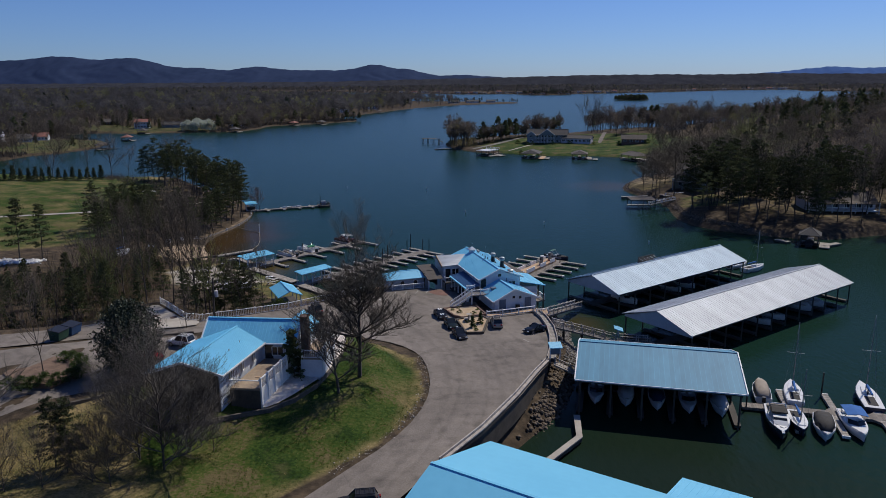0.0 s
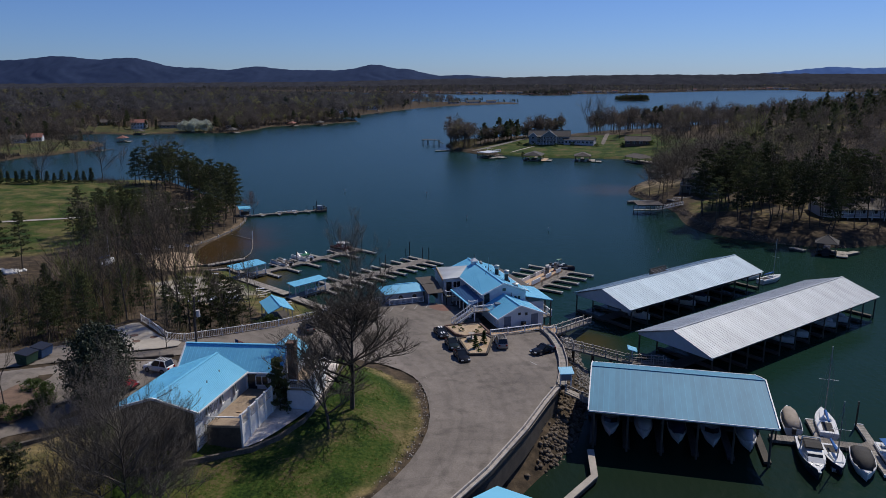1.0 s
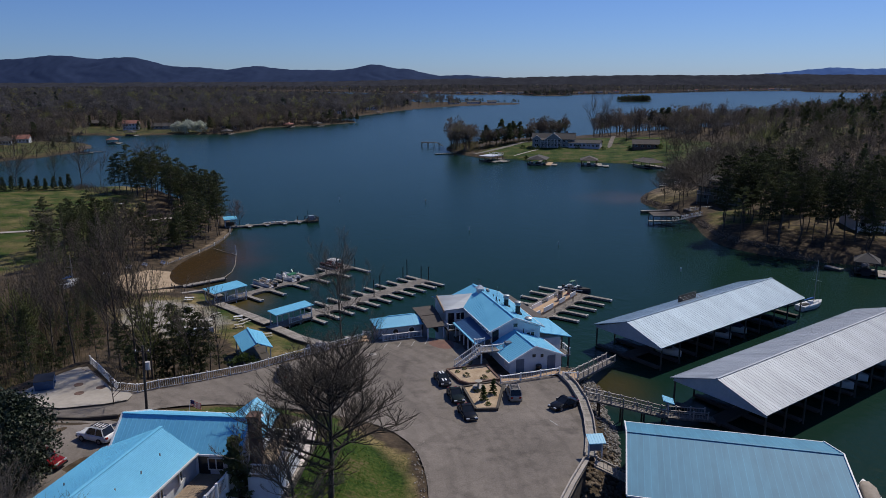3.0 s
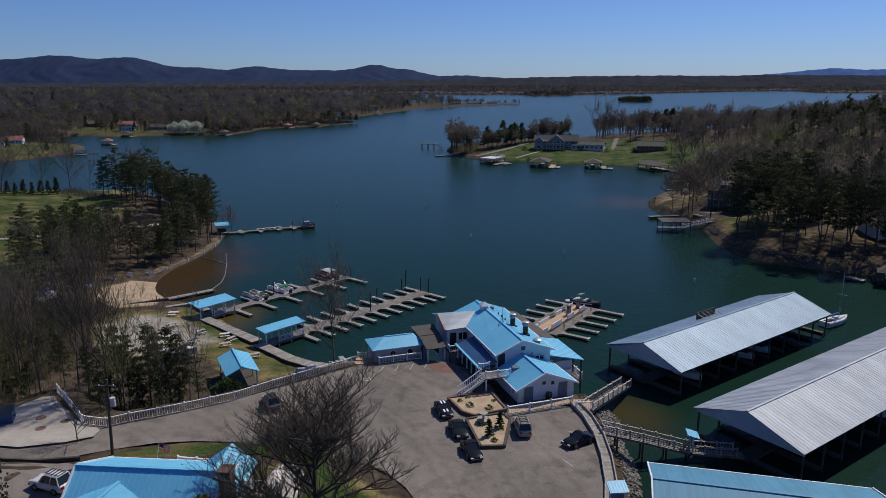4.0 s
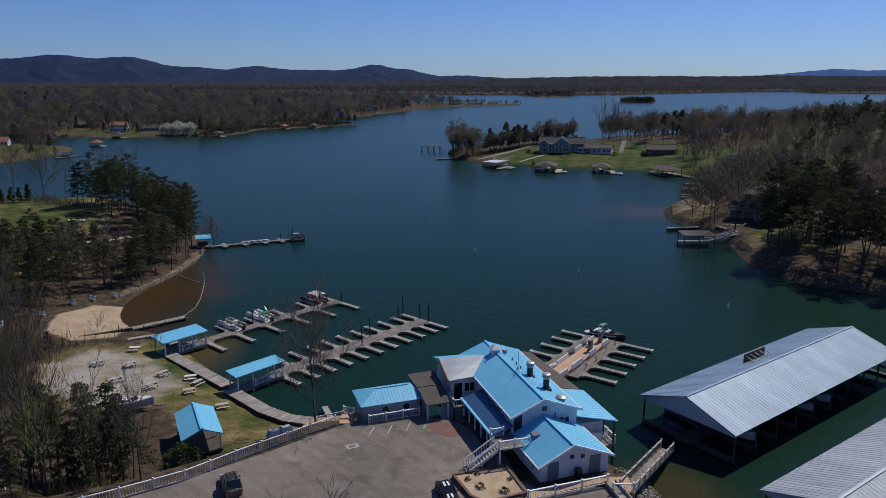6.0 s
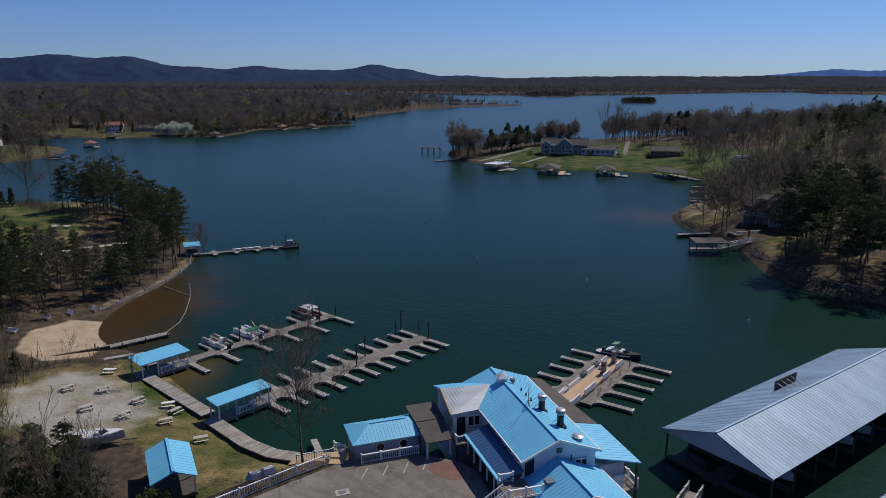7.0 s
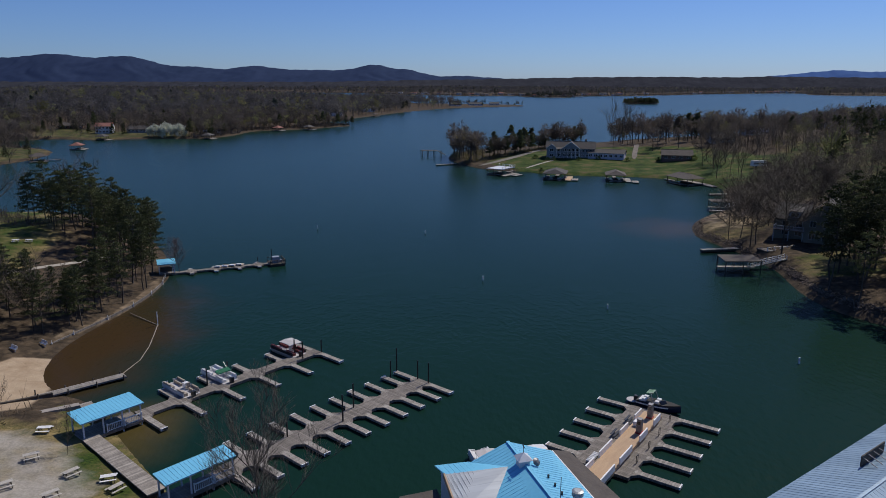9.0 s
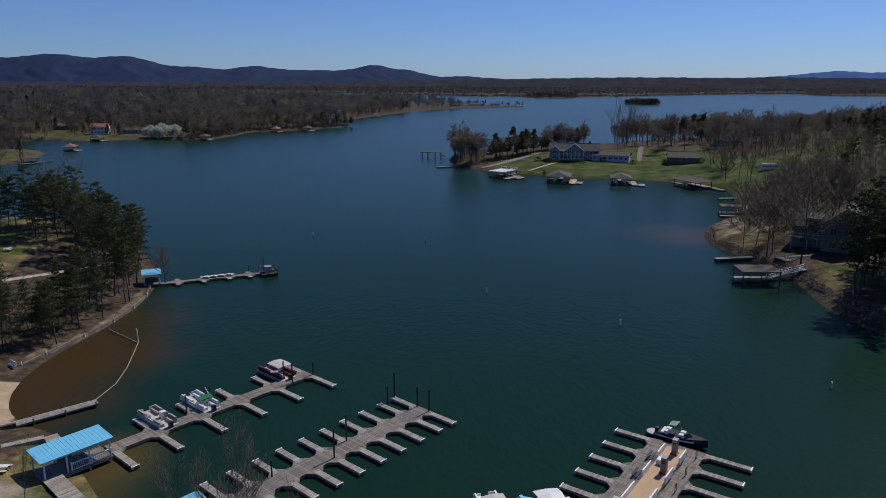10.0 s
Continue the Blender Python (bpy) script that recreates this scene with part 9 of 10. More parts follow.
# ---- stones ----
def stones(name, label, line, width, count, lo, hi, material, seed):
    """Broken stone heaped along a shore."""
    r = np.random.default_rng(seed)
    h = Heap()
    P_ = np.array(line, float)
    seg = np.r_[0, np.cumsum(np.linalg.norm(np.diff(P_, axis=0), axis=1))]
    along = r.random(count) * seg[-1]
    cx = np.interp(along, seg, P_[:, 0]) + r.normal(0, width / 2, count)
    cy = np.interp(along, seg, P_[:, 1]) + r.normal(0, width / 2, count)
    cz = height(cx, cy)
    shape = np.array([(1, 0, 0), (-1, 0, 0), (0, 1, 0), (0, -1, 0), (0, 0, 1), (0, 0, -1), (0.6, 0.6, 0.5), (-0.6, 0.55, 0.55), (0.55, -0.6, 0.5), (-0.6, -0.6, 0.45)])
    f = np.array([(4, 6, 0), (4, 2, 6), (4, 7, 2), (4, 1, 7), (4, 9, 1), (4, 3, 9), (4, 8, 3), (4, 0, 8), (6, 2, 0), (7, 1, 2), (9, 3, 1), (8, 0, 3), (5, 0, 2), (5, 2, 1), (5, 1, 3), (5, 3, 0)])
    for x_, y_, z_ in zip(cx, cy, cz):
        if z_ > -0.3:
            k = r.uniform(lo, hi)
            h.add(shape * k * r.uniform(0.6, 1.2, (10, 3)) + np.array([x_, y_, z_ + 0.1 * k]), f)
    me = tri_mesh(name, *h.arrays())
    me.materials.append(material)
    return tagged(new(name, me), label, "stones", kind="stuff")


M["riprap"] = mat("broken_brown_stone", (0.17, 0.132, 0.1), (0.085, 0.066, 0.05), 0.95, 0, 0.6, 0.3, 5, vary=0.4, per="island")
M["riprap_grey"] = mat("broken_grey_stone", (0.26, 0.245, 0.225), (0.14, 0.13, 0.12), 0.95, 0, 0.6, 0.3, 5, vary=0.4, per="island")
stones("riprap", "brown broken stone on the bank below the lot", [(13.5, 79), (16.5, 86), (18.0, 91), (19.6, 97)], 3.6, 900, 0.12, 0.4, M["riprap"], 3)
stones("riprap", "grey broken stone on the bank by the gangways", [(20.6, 95), (22.0, 100), (22.4, 106), (22.3, 112), (21.4, 118)], 2.8, 2200, 0.08, 0.26, M["riprap_grey"], 4)
stones("riprap", "stones along the east shore", [(140, 187), (123, 186.5), (97, 187), (87.5, 197), (79.4, 208), (77.4, 218), (79.9, 238), (78.2, 262), (74.2, 279), (80, 298), (91, 314.5)], 0.9, 3800, 0.1, 0.28, M["riprap"], 5)
stones("verge_stones", "pale stones strewn along the grass verge", [(-2.4, 95), (-1.8, 87), (-1.6, 80.5), (-3, 73.5), (-5.8, 67), (-10.2, 60.8)], 0.8, 240, 0.04, 0.12, M["concrete"], 6)

M["white_stone"] = mat("white_quarry_stone", (0.74, 0.73, 0.71), (0.5, 0.49, 0.47), 0.9, 0, 0.6, 0.3, 5, vary=0.25, per="island")
stones("stone_heap", "long heap of white stones at the edge of the lawn", [(-106, 151.5), (-99, 152.5), (-91.5, 153.5)], 1.6, 900, 0.2, 0.6, M["white_stone"], 7)

# ---- far houses ----
M["far_roof"] = mat("grey_shingles", (0.078, 0.072, 0.069), (0.05, 0.047, 0.045), 0.9, 0, 0.5, 0.2, 5)
M["far_roof_red"] = mat("red_brown_shingles", (0.28, 0.12, 0.09), (0.2, 0.085, 0.065), 0.9, 0, 0.5)
M["grey_siding"] = mat("blue_grey_siding", (0.25, 0.28, 0.3), (0.19, 0.215, 0.235), 0.75, 0, 0.6)
M["lilac"] = mat("pale_lilac_siding", (0.52, 0.5, 0.55), (0.43, 0.41, 0.46), 0.7, 0, 0.6)


def cottage(label, x, y, turn, length, depth, walls, roof, eave=3.0, rise=2.2, storeys=1, windows=4, deck=False, z=None):
    z = ground_z(x, y) if z is None else z
    th = empty("cottage", flat(x, y, z, turn), label, "house")
    top = eave * storeys
    part("wall", Build().box(-length / 2, length / 2, -depth / 2, depth / 2, -1.5, top), M[walls], th)
    for xx in (-length / 2 + 0.1, length / 2 - 0.1):
        part("gable_panel", gable_wall(Build(), xx, -depth / 2, depth / 2, top - 0.1, top, top + rise - 0.15), M[walls], th)
    gable_roof(th, length, depth / 2 + 0.5, depth / 2 + 0.5, top - 0.2, top + rise, M[roof], 0.0, 0.5, None, -length / 2)
    for s in range(storeys):
        for k in range(windows):
            window(th, (-length / 2 + length * (k + 0.5) / windows, -depth / 2 - 0.02, s * eave + 0.9), 270, min(1.8, length / windows * 0.6), 1.3)
    if deck:
        part("deck", Build().box(-length / 2, length / 2, -depth / 2 - 2.6, -depth / 2, eave - 0.2 if storeys > 1 else 0.2, (eave if storeys > 1 else 0.4)), M["trim"], th)
        for k in range(windows + 1):
            xx = -length / 2 + length * k / windows
            part("post", Build().beam((xx, -depth / 2 - 2.5, -1.2), (xx, -depth / 2 - 2.5, top - 0.2), 0.2), M["trim"], th)
        part("deck_rail", Build().beam((-length / 2, -depth / 2 - 2.5, (eave if storeys > 1 else 0.4) + 1.0), (length / 2, -depth / 2 - 2.5, (eave if storeys > 1 else 0.4) + 1.0), 0.12), M["trim"], th)
        part("porch_roof", slope(Build(), (-length / 2, -depth / 2, top + 0.1), (length / 2, -depth / 2, top + 0.1), (length / 2, -depth / 2 - 3.0, top - 0.4), (-length / 2, -depth / 2 - 3.0, top - 0.4)), M[roof], th)
    return th


def lake_house(x, y, turn):
    """A long two-storey house: one ridge along it, two gables and a two-level porch towards the lake."""
    th = empty("lake_house", flat(x, y, ground_z(x, y), turn), "large grey two-storey lake house with white porches on a lawn", "house")
    part("wall", Build().box(-9, 17, -3.5, 6, -1.5, 5.3), M["grey_siding"], th)
    for gx_ in (-8.9, 16.9):
        part("gable_panel", gable_wall(Build(), gx_, -3.5, 6, 5.2, 5.3, 8.3, 0.2, 1.2), M["grey_siding"], th)
    roof_ = part("roof", Build().beam((-9.6, 1.2, 8.63), (17.6, 1.2, 8.63), 0.3, 0.1), M["far_roof"], th)
    part("roof_slope", slope(Build(), (-9.6, 1.2, 8.6), (17.6, 1.2, 8.6), (17.6, -4.3, 5.05), (-9.6, -4.3, 5.05)), M["far_roof"], th)
    part("roof_slope", slope(Build(), (17.6, 1.2, 8.6), (-9.6, 1.2, 8.6), (-9.6, 6.8, 5.05), (17.6, 6.8, 5.05)), M["far_roof"], th)
    for x0_, x1_, y0_, top_ in ((-8.8, -3.6, -5.0, 7.4), (-0.5, 9.0, -6.8, 8.9)):
        xm = (x0_ + x1_) / 2
        part("gable_block", Build().box(x0_, x1_, y0_ + (2.2 if x1_ > 0 else 0.0), -3.4, -1.5, 5.25), M["grey_siding"], th)
        part("gable_panel", Build().loft([[(x0_, y_, 5.2), (x1_, y_, 5.2), (xm, y_, top_ - 0.3)] for y_ in (y0_ - 0.1, y0_ + 0.1)]), M["grey_siding"], th)
        for e_ in (x0_ - 0.5, x1_ + 0.5):
            part("roof_slope", slope(Build(), (xm, y0_ - 0.5, top_), (xm, 1.0, top_), (e_, -2.2, 5.0), (e_, y0_ - 0.5, 5.0)), M["far_roof"], th)
        part("rake_trim", Build().beam((xm, y0_ - 0.55, top_), (x0_ - 0.5, y0_ - 0.55, 5.0), 0.12, 0.25).beam((xm, y0_ - 0.55, top_), (x1_ + 0.5, y0_ - 0.55, 5.0), 0.12, 0.25), M["trim"], th)
    porch = part("porch", Build().box(-3.6, 9.0, -6.8, -3.5, 2.55, 2.75).box(-3.6, 9.0, -6.8, -3.5, 0.0, 0.15), M["pale_dock"], th)
    for k in range(7):
        xx = -3.5 + 2.07 * k
        part("post", Build().beam((xx, -6.7, 0), (xx, -6.7, 5.2), 0.22), M["trim"], porch)
    for z_ in (0.15, 2.75):
        railing(porch, [(-3.5, -6.7, z_), (8.9, -6.7, z_)], 1.0, M["trim"], 2.07, 0)
    part("porch_roof", slope(Build(), (-3.9, -3.4, 5.7), (-0.4, -3.4, 5.7), (-0.4, -7.0, 4.9), (-3.9, -7.0, 4.9)), M["far_roof"], porch)
    for z_ in (0.7, 3.4):
        for xx in (-2.0, 0.8, 3.0, 5.2, 7.4):
            window(th, (xx, -3.55 if xx < -0.5 else -4.65, z_), 270, 1.5, 1.5)
        for xx in (10.6, 12.8, 15.0):
            window(th, (xx, -3.55, z_), 270, 1.2, 1.3)
        window(th, (-6.2, -5.05, z_), 270, 2.0, 1.4)
    part("chimney", Build().box(11.5, 12.5, 2.0, 3.0, 7.0, 9.8), M["brick"], th)


lake_house(66.0, 469.5, -12)
cottage("pale lilac bungalow on the lawn of the peninsula", 88.6, 462.0, -22, 19, 9, "lilac", "far_roof", 3.2, 1.6, 1, 7)
cottage("brick bungalow with a red-brown roof behind trees", 121.5, 447.0, -14, 15, 9, "brick", "brown_roof", 2.8, 2.4, 1, 4)
cottage("grey house among trees on the east shore", 160, 488, 0, 13, 9, "grey_siding", "far_roof", 2.8, 2.6, 1, 4)
M["green_siding"] = mat("grey_green_siding", (0.15, 0.158, 0.14), (0.11, 0.116, 0.102), 0.8, 0, 0.5, 0.1, 6)


def gable_house(x, y, turn):
    """A tall steep-gabled house with a lower wing, a balcony and a white window bay."""
    th = empty("gable_house", flat(x, y, ground_z(x, y), turn), "tall grey-green gabled house with a dark roof above the shore", "house")
    part("wall", Build().box(-5.5, 6, -5.5, 4.5, -2, 6.4), M["green_siding"], th)
    for gx_ in (-5.4, 5.9):
        part("gable_panel", gable_wall(Build(), gx_, -5.5, 4.5, 6.3, 6.4, 10.5, 0.2, -0.5), M["green_siding"], th)
    gable_roof(th, 11.5, 5.6, 5.6, 6.1, 10.8, M["far_roof"], 0.0, 0.6, None, -5.5)
    wing_ = part("side_wing", Build().box(-2.5, 6, 4.4, 12.5, -2, 5.0), M["green_siding"], th)
    part("roof_slope", slope(Build(), (2.0, 4.4, 8.4), (2.0, 13.0, 8.4), (-3.2, 13.0, 4.8), (-3.2, 4.4, 4.8)), M["far_roof"], wing_)
    part("roof_slope", slope(Build(), (2.0, 13.0, 8.4), (2.0, 4.4, 8.4), (6.7, 4.4, 4.8), (6.7, 13.0, 4.8)), M["far_roof"], wing_)
    part("gable_panel", Build().loft([[(-2.5, y_, 4.9), (6, y_, 4.9), (2.0, y_, 8.1)] for y_ in (12.3, 12.5)]), M["green_siding"], wing_)
    bay = part("dormer", Build().box(-2.4, 0.5, 6.2, 9.0, 4.9, 7.0), M["grey_wall"], wing_)
    part("dormer_roof", slope(Build(), (1.6, 5.9, 7.9), (1.6, 9.3, 7.9), (-2.9, 9.3, 7.0), (-2.9, 5.9, 7.0)), M["far_roof"], bay)
    window(wing_, (-2.45, 7.6, 5.4), 180, 1.8, 1.1, M["grey_wall"])
    balcony = part("balcony", Build().box(-5.4, -2.5, 4.5, 12.0, 2.1, 2.3), M["wood"], th)
    railing(balcony, [(-5.3, 4.7, 2.3), (-5.3, 11.9, 2.3), (-2.6, 11.9, 2.3)], 1.0, M["grey_wall"], 2.4, 0.3)
    for py in (4.8, 8.2, 11.8):
        part("post", Build().beam((-5.2, py, -2), (-5.2, py, 2.1), 0.22), M["grey_wall"], balcony)
    for z_ in (0.6, 3.9):
        for py in (-3.6, -0.5, 2.6):
            window(th, (-5.55, py, z_), 180, 1.4, 1.5, M["grey_wall"])
        for py in (6.4, 9.6):
            window(wing_, (-2.55, py, 0.6 if z_ < 1 else 2.9), 180, 1.6, 1.4, M["grey_wall"])
    window(th, (-5.55, -0.5, 7.0), 180, 1.2, 1.2, M["grey_wall"])


gable_house(99.0, 256.5, 52)
cottage("long white single-storey house behind pines", 122, 214, -6, 20, 9, "lilac", "brown_roof", 3.0, 2.4, 1, 6, True)
for x_, y_, t_, l_, w_, r_, st, lab in ((-283, 672, 12, 13, "white", "far_roof_red", 2, "white two-storey house with a red roof on the west shore"), (-331, 712, 14, 20, "brick", "brown_roof", 1, "long brown house on the west shore"), (-258, 680, 4, 17, "grey_siding", "far_roof", 1, "blue-grey bungalow on the west shore"),
                                  (-200, 690, 20, 14, "siding", "far_roof", 1, "pale house among trees on the west shore"), (-140, 1000, 30, 16, "white", "far_roof", 2, "white house on a distant shore"), (-112, 1135, 25, 18, "siding", "far_roof", 2, "pale house on a distant shore"),
                                  (22, 1440, 20, 20, "white", "brown_roof", 1, "white house on a distant point"), (62, 1468, 10, 26, "siding", "far_roof", 1, "pale low house on a distant point"), (100, 1490, 5, 18, "white", "far_roof", 1, "white low house on a distant point"),
                                  (-302, 512, 30, 9, "white", "far_roof", 1, "white house by the near west shore"), (-304, 536, 20, 11, "siding", "far_roof_red", 1, "pale house with a red-brown roof on the west shore"), (-318, 500, 20, 14, "lilac", "far_roof", 2, "pale house among west shore trees"),
                                  (210, 560, 0, 16, "white", "far_roof", 2, "white house among the east woods"), (290, 600, -10, 18, "siding", "far_roof", 1, "pale house among the east woods"), (250, 470, 10, 15, "lilac", "far_roof", 1, "pale house in the east woods")):
    cottage(lab, x_, y_, t_, l_, 10, w_, r_, 3.0, 2.6, st, 5)
hr = np.random.default_rng(21)
for k in range(44):
    u = -0.08 + 0.6 * (k + hr.random()) / 44 if k < 26 else 0.34 + 0.14 * hr.random()
    ys_ = np.arange(2350, 4400, 20.0)
    land = np.nonzero(away(LANDS[3], u * ys_, ys_) > 14)[0]
    y_ = ys_[land[0]] + 60 * hr.random()
    cottage("distant pale lakeside house", u * y_, y_, hr.uniform(-20, 20), hr.uniform(14, 26), 12, ("white", "siding", "lilac")[k % 3], ("far_roof", "brown_roof", "far_roof_red")[k % 3], 3.2, 3.5, 1 + k % 2, 3)
plant("bloom", -223, 648, 1.15)
plant("bloom", -213, 650, 1.05)
plant("bloom", -232, 649, 1.0)


def boat_shelter(label, x, y, turn, length=9, width=7, roof="far_roof", flat_top=False, boat=False, rise=1.8):
    """A private boat dock: floor, posts and a roof over a slip."""
    th = empty("boat_dock", flat(x, y, 0, turn), label, "dock")
    part("floor", Build().box(-length / 2, length / 2, -width / 2, -width / 2 + 1.6, 0.3, 0.6).box(-length / 2, length / 2, width / 2 - 1.6, width / 2, 0.3, 0.6).box(-length / 2, -length / 2 + 1.8, -width / 2, width / 2, 0.3, 0.6), M["wood"], th)
    for px in (-length / 2 + 0.3, 0, length / 2 - 0.3):
        for py in (-width / 2 + 0.3, width / 2 - 0.3):
            part("post", Build().beam((px, py, -2), (px, py, 3.1), 0.22), M["wood_dark"], th)
    if flat_top:
        part("roof_deck", Build().box(-length / 2, length / 2, -width / 2, width / 2, 3.1, 3.35), M["siding"], th)
        railing(th, [(-length / 2, -width / 2, 3.35), (length / 2, -width / 2, 3.35), (length / 2, width / 2, 3.35)], 1.0, M["trim"], 3, 0)
    else:
        hip_roof(th, -length / 2 - 0.4, length / 2 + 0.4, -width / 2 - 0.4, width / 2 + 0.4, 3.1, 3.1 + rise, M[roof], 3.0, 0.0)
    part("catwalk", Build().box(length / 2, length / 2 + 7, -0.8, 0.8, 0.3, 0.6), M["wood"], th)
    part("side_float", Build().box(-length / 2 - 1.5, length / 2, -width / 2 - 2.6, -width / 2 - 0.1, 0.25, 0.5), M["wood_tan" if boat else "pale_dock"], th)
    part("boat_hull", Build().loft(hull_rings(6.0, 2.3, 0.8)), M["canvas_black"], th)
    return th


boat_shelter("flat-topped white boat dock with a railing", 27.5, 421.5, 55, 12, 9, flat_top=True)
boat_shelter("boat dock with a grey hipped roof", 52, 406, 75, 13, 10, boat=True)
boat_shelter("boat dock with a brown hipped roof", 78.5, 400, 80, 11, 8.5, "brown_roof")
boat_shelter("low dark-roofed boat dock near the shore", 107, 389.5, 110, 14, 9, "brown_roof")
boat_shelter("boat dock with a small grey hipped roof", 98.2, 181.2, 60, 5.0, 4.6, "far_roof")


def canopy_dock(label, x, y, turn, length, width, reach, rise, roof="brown_roof"):
    """A slip under a thin flat canopy on tall posts, with a railed walkway to the shore."""
    th = empty("canopy_dock", flat(x, y, 0, turn), label, "dock")
    roof_ = part("canopy", slope(Build(), (-length / 2, width / 2, 3.5), (length / 2, width / 2, 3.5), (length / 2, -width / 2, 3.2), (-length / 2, -width / 2, 3.2), 0.1), M[roof], th)
    part("fascia", Build().beam((-length / 2, -width / 2 - 0.06, 3.1), (length / 2, -width / 2 - 0.06, 3.1), 0.08, 0.26), M["wood_dark"], roof_)
    for px in (-length / 2 + 0.2, 0, length / 2 - 0.2):
        for py in (-width / 2 + 0.2, width / 2 - 0.2):
            part("post", Build().beam((px, py, -2), (px, py, 3.2), 0.2), M["wood_dark"], th)
    floor_ = part("floor", Build().box(-length / 2, length / 2, width / 2 - 1.9, width / 2 - 0.2, 0.55, 0.75), M["pale_dock"], th)
    for k in range(12):
        x0_ = -length / 2 + length * k / 12
        part("board", Build().box(x0_ + 0.02, x0_ + length / 12 - 0.02, width / 2 - 1.92, width / 2 - 0.18, 0.752, 0.79), M["pale_dock"], floor_)
    a = (length / 2 - 1.0, width / 2 - 1.0, 0.65)
    c = (length / 2 + reach, width / 2 + 1.2, 0.65 + rise)
    walk_ = part("walkway", Build().beam(a, c, 1.4, 0.16), M["pale_dock"], th)
    for side in (-0.65, 0.65):
        railing(walk_, [(a[0], a[1] + side, a[2]), (c[0], c[1] + side, c[2])], 0.95, M["trim"], 1.6, 0)
    return th


canopy_dock("boat slip under a thin flat grey canopy on posts", 69.3, 239.2, 0, 8.6, 5.5, 8.6, 1.5)
canopy_dock("dark boat slip under a low flat canopy near trees", 97, 323.5, -6, 7.0, 4.0, 3.0, 0.8)
for x_, y_, t_, r_ in ((-243, 546, 100, "far_roof_red"), (-228, 474, 40, "brown_roof"), (-264, 626, 90, "far_roof"), (-187, 640, 80, "far_roof"), (-154, 738, 70, "far_roof_red"), (-128, 752, 60, "far_roof"), (-92, 1036, 50, "brown_roof")):
    boat_shelter("boat dock with a dark roof on the west shore", x_, y_, t_, 8, 7, r_)
pier = empty("lift_pier", flat(-8.0, 512, 0, -10), "tall bare pier frame off the peninsula tip", "pier")
for px in (-6, -2, 2, 6):
    for py in (-2, 2):
        part("post", Build().beam((px, py, -2), (px, py, 3.4), 0.3), M["wood_dark"], pier)
part("top_deck", Build().box(-6.4, 4, -2.3, 2.3, 3.0, 3.3), M["wood_dark"], pier)
part("stair", Build().beam((4, 0, 3.1), (9, 0, 0.6), 1.2, 0.3), M["wood_dark"], pier)
for pts_, z_, lab in (([(67.5, 258.6), (80, 261.0)], 0.8, "long pale plank pier"), ([(92, 319.5), (100, 317.5)], 0.6, "short plank pier"), ([(105.5, 356), (113.6, 357)], 0.6, "short brown plank pier"), ([(93.5, 182.6), (91.5, 186)], 0.6, "short floating dock"), ([(100.5, 178.0), (106, 181)], 0.6, "short floating dock"), ([(6.5, 464), (-4.5, 459)], 0.5, "pale floating dock off the point")):
    boardwalk("plank_pier", lab + " on the shore", pts_, 1.6, z_, M["pale_dock"], category="pier")
sd = empty("shore_deck", flat(84.5, 253.6, 0, 15), "raised timber deck with white rails on the shore", "deck")
part("floor", Build().box(-4, 4, -2, 2, 2.0, 2.2), M["wood"], sd)
railing(sd, [(-4, -2, 2.2), (4, -2, 2.2)], 1.0, M["trim"], 2, 0.4)
for px in (-3.8, 3.8):
    for py in (-1.8, 1.8):
        part("post", Build().beam((px, py, -1), (px, py, 2.0), 0.2), M["wood_dark"], sd)
rv = empty("camper_van", flat(147, 407, ground_z(147, 407), 10), "white camper parked among trees", "camper")
part("body", Build().loft([[(-3.6, -1.2, 0.6), (3.6, -1.2, 0.6), (3.6, 1.2, 0.6), (-3.6, 1.2, 0.6)], [(-3.5, -1.15, 3.1), (3.3, -1.15, 3.1), (3.3, 1.15, 3.1), (-3.5, 1.15, 3.1)]]), M["gel"], rv)
part("stripe", Build().box(-3.55, 3.5, -1.24, -1.2, 1.5, 1.9), M["dark"], rv)
for px in (-2, 2.4):
    for s in (-1, 1):
        part("wheel", Build().tube((px, s * 0.9, 0.4), (px, s * 1.2, 0.4), 0.4, n=12), M["rubber"], rv)
yard_e = np.random.default_rng(44)
for k in range(11):
    x_, y_ = 122 + 42 * yard_e.random(), 376 + 56 * yard_e.random()
    if inside(PEN_LAWN, np.array([x_]), np.array([y_]))[0]:
        plant(f"bare{k % 5}" if k % 3 else f"thin{k % 2}", x_, y_, yard_e.uniform(0.75, 1.15), group="trees of the east lawns")

# ---- marks on the lot ----
M["drive_gravel"] = mat("grey_drive_gravel", (0.2, 0.185, 0.165), (0.14, 0.13, 0.115), 0.95, 0, 0.4, 0.2, 4)
M["line_paint"] = mat("worn_white_line_paint", (0.5, 0.49, 0.47), (0.28, 0.265, 0.25), 0.85, 0, 1.6)
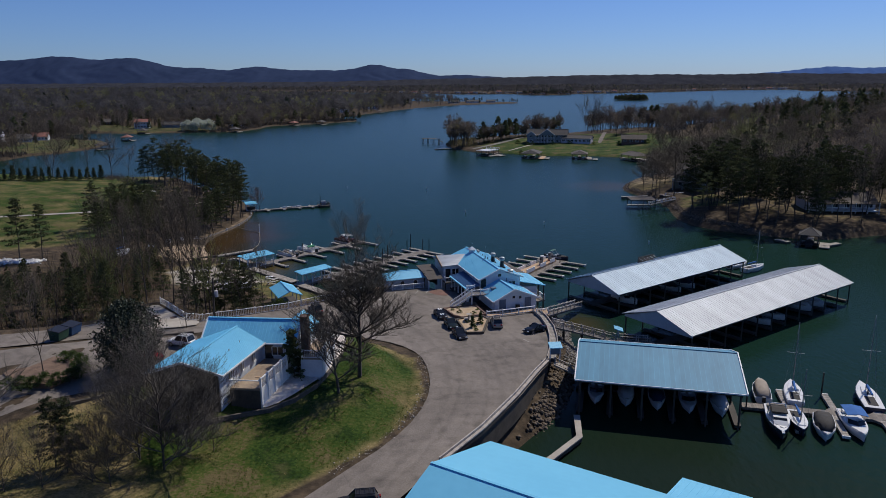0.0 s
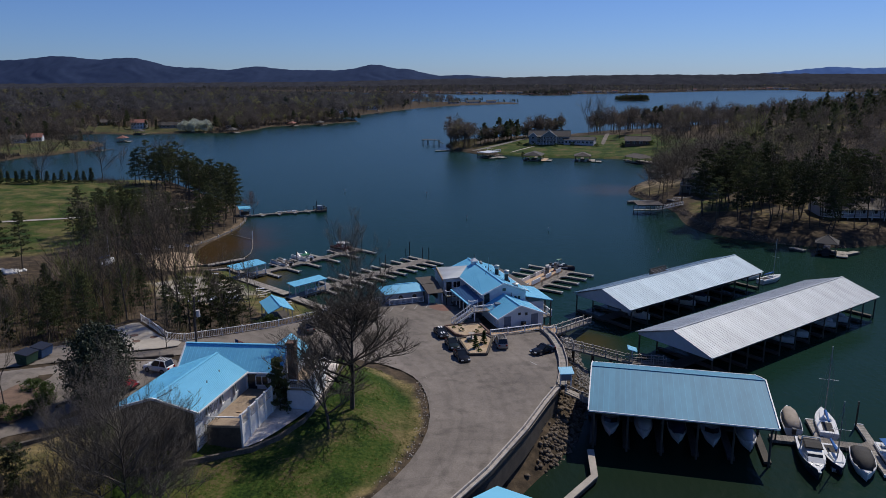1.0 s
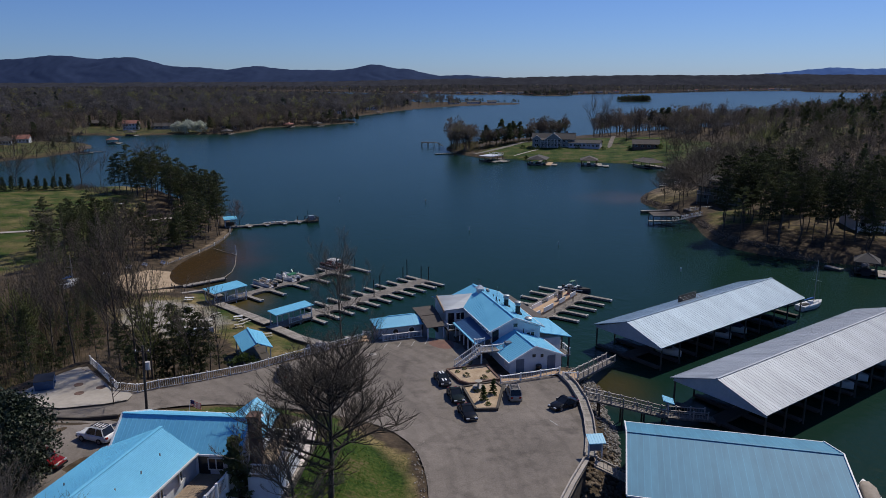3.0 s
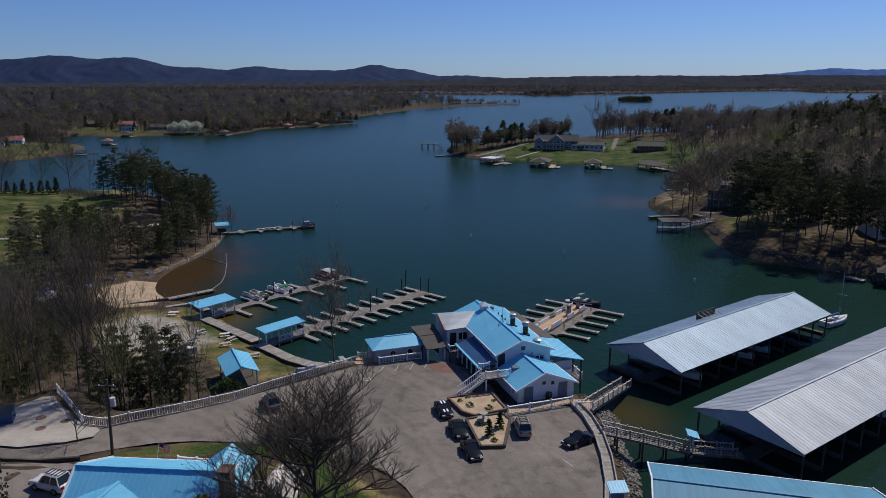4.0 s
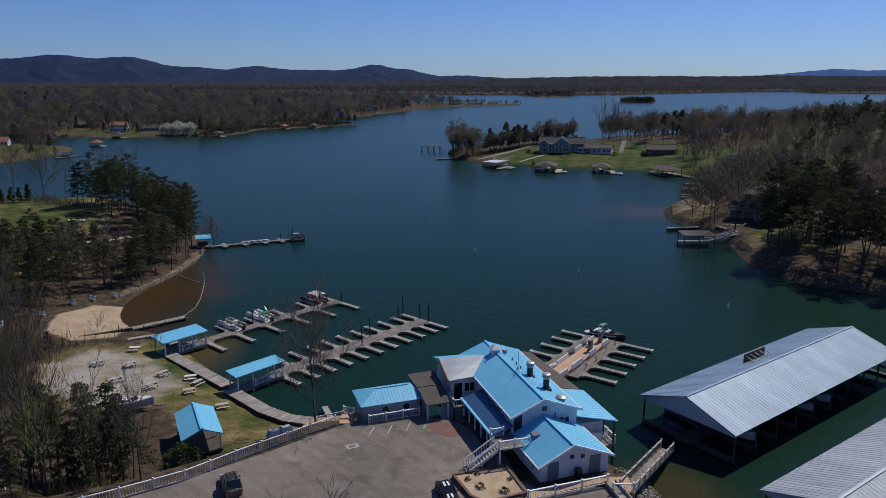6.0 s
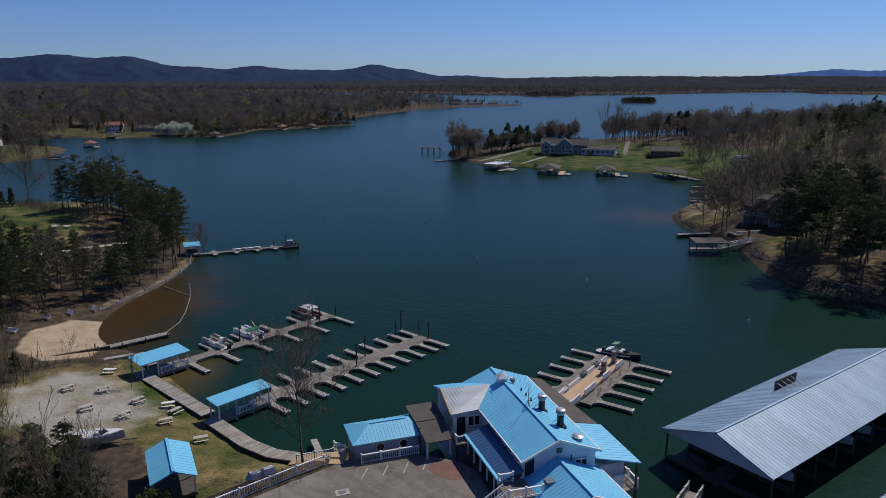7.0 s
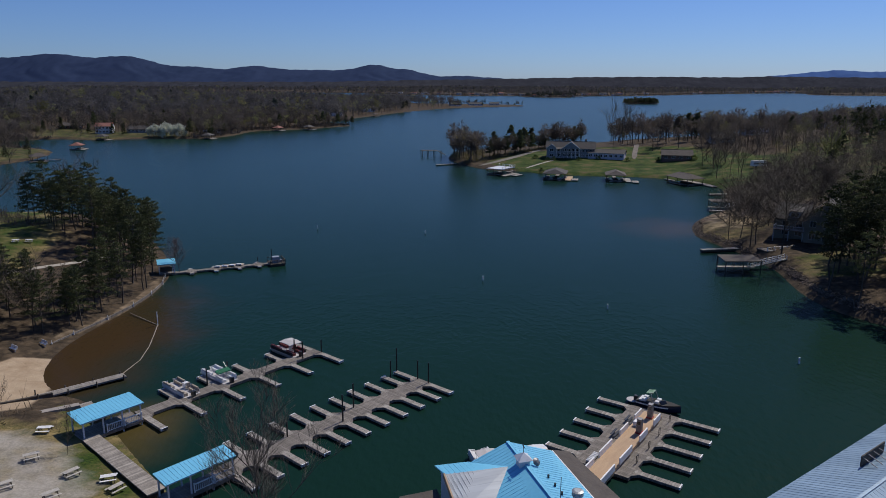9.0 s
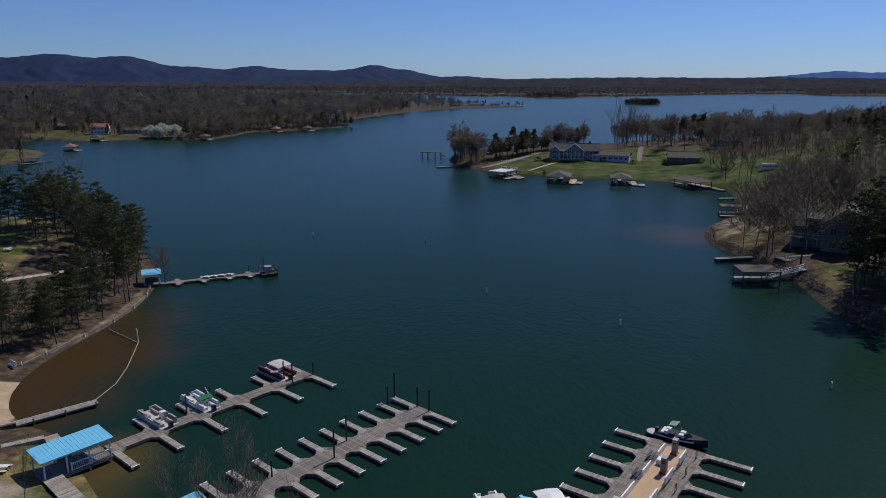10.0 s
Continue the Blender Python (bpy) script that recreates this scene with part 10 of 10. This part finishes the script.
for x0_, y0_, x1_, y1_ in ((-6.1, 126.8, -6.5, 124.8), (-4.0, 127.4, -4.4, 125.3), (-2.0, 128.0, -2.4, 125.9), (-8.2, 126.2, -8.7, 124.0), (13.0, 100.6, 13.8, 99.0), (14.8, 107.2, 16.0, 106.4)):
    n_ = Vector((-(y1_ - y0_), x1_ - x0_, 0)).normalized() * 0.06
    p_, q_ = Vector((x0_, y0_, road_z(x0_, y0_) + 0.068)), Vector((x1_, y1_, road_z(x1_, y1_) + 0.068))
    mk = part("parking_line", Build().hull8([p_ - n_ - Vector((0, 0, 0.03)), p_ + n_ - Vector((0, 0, 0.03)), q_ + n_ - Vector((0, 0, 0.03)), q_ - n_ - Vector((0, 0, 0.03))], [p_ - n_, p_ + n_, q_ + n_, q_ - n_]), M["line_paint"], label="faded white parking line on the asphalt")
    tagged(mk, category="marking", group="parking lines")
hatch = empty("utility_cover", flat(-10.2, 121.7, road_z(-10.2, 121.7), 20), "pale concrete utility cover set in the lot", "cover")
part("slab", Build().box(-0.7, 0.7, -0.5, 0.5, -0.1, 0.1), M["concrete"], hatch)
part("lid", Build().box(-0.35, 0.35, -0.25, 0.25, 0.1, 0.13), M["steel"], hatch)
M["brick_paving"] = mat("red_brown_paving", (0.2, 0.1, 0.08), (0.13, 0.075, 0.06), 0.9, 0, 0.9, 0.3, 6)
drape("paved_patch", "faded red-brown paving before the entry", [(-2.2, 126.6), (-0.4, 128.2), (1.2, 128.4), (2.4, 124.6), (1.0, 123.8), (-0.8, 124.6)], M["brick_paving"], 0.075, 1.5)
for x_, y_ in ((-44.0, 103.6), (-42.2, 105.4), (-45.4, 106.2)):
    mh = empty("manhole", flat(x_, y_, ground_z(x_, y_) + 0.27), "dark round manhole lid in the concrete apron", "manhole")
    part("lid", Build().tube((0, 0, -0.05), (0, 0, 0.03), 0.55, n=18), M["brick"], mh)
drape("footpath", "pale gravel path across the wide lawn", [(-175.3, 186.8), (-150.3, 195.8), (-130.3, 203.3), (-115.2, 208.8), (-108.3, 210.5), (-102.5, 214.2), (-96.0, 219.5), (-90.7, 228.4), (-84.7, 238.4), (-80.7, 246.4), (-79.3, 245.6), (-83.3, 237.6), (-89.3, 227.6), (-94.8, 218.5), (-101.5, 213.0), (-107.7, 209.1), (-114.8, 207.2), (-129.7, 201.9), (-149.7, 194.2), (-174.7, 185.2)], M["concrete"], 0.14, 1.5)

# ---- trees before the houses of the west shore ----
yard = np.random.default_rng(31)
for k in range(40):
    x_ = -345 + 3.9 * k + yard.uniform(-3, 3)
    y_ = float(np.interp(x_, [-352, -300, -240, -190], [690, 642, 644, 648])) + yard.uniform(2, 44)
    plant(f"bare{k % 5}" if k % 3 else f"cedar{k % 2}", x_, y_, yard.uniform(0.5, 1.1), group="trees of the west shore")
for x_, y_, k_, s_ in ((-240, 440, "bare1", 1.0), (-237, 462, "bare3", 0.9), (-236, 480, "fir2", 0.55), (-252, 436, "thin0", 0.9), (-262, 446, "bare4", 1.0), (-248, 470, "bare0", 1.05), (-254, 486, "cedar0", 0.7), (-262, 500, "bare2", 1.2), (-270, 470, "bare1", 1.1), (-280, 490, "bare3", 1.2), (-252, 508, "bare4", 1.2), (-276, 520, "bare0", 1.1), (-268, 532, "cedar1", 0.8), (-290, 504, "cedar0", 0.6)):
    plant(k_, x_, y_, s_, group="trees of the west shore")

# ---- paths, floats and shrubs on the peninsula ----
drape("footpath", "pale concrete path from the dock to the lake house", [(40.8, 436.6), (42.2, 436.2), (51, 448.4), (60.6, 460.2), (59.4, 461), (49.8, 449.4)], M["concrete"], 0.14, 3.0)
drape("driveway", "pale gravel driveway along the back of the lawn", [(17.5, 450), (20.5, 449), (34.5, 464.5), (48, 484), (61, 508), (58, 510), (44, 487), (31, 468)], M["drive_gravel"], 0.14, 4.0)
drape("driveway", "worn grey driveway beside the bungalow", [(101, 458), (103.4, 457.2), (110, 480), (118.6, 508), (116, 509), (107.4, 481)], M["asphalt"], 0.14, 4.0)
for x_, y_, s_ in ((59, 459, 1.3), (56, 460, 1.1), (72, 455, 1.2), (83, 458, 1.2), (97, 451, 1.2), (112, 446, 1.4), (128, 440, 1.6), (50, 466, 1.4), (48, 425.5, 1.2), (51, 423.5, 1.0), (57, 421, 0.9)):
    plant("bush", x_, y_, s_, group="shrubs of the peninsula")
for x_, y_, k_, s_ in ((127, 424, "bare2", 0.9), (133, 436, "bare0", 1.0), (138, 424, "bare3", 1.1), (128, 408, "bare1", 1.0), (122, 392, "bare4", 0.9), (134, 398, "thin0", 0.9), (106, 522, "thin0", 1.35), (109, 517, "thin1", 1.3), (113, 514, "thin0", 1.25), (114, 532, "pine1", 0.6), (118, 528, "bare3", 1.15), (134, 500, "bare1", 1.2)):
    plant(k_, x_, y_, s_, group="trees of the peninsula")
for x_, y_, t_ in ((35, 416, 55), (60, 400, 75), (86, 393, 80), (115, 381, 110)):
    fl = empty("floating_dock", flat(x_, y_, 0, t_), "pale floating platform beside a boat dock", "dock", "floating platforms")
    part("deck", Build().box(-3.2, 3.2, -1.4, 1.4, 0.25, 0.5), M["pale_dock"], fl)
    part("float", Build().box(-3.0, 3.0, -1.2, 1.2, -0.3, 0.25), M["rubber"], fl)
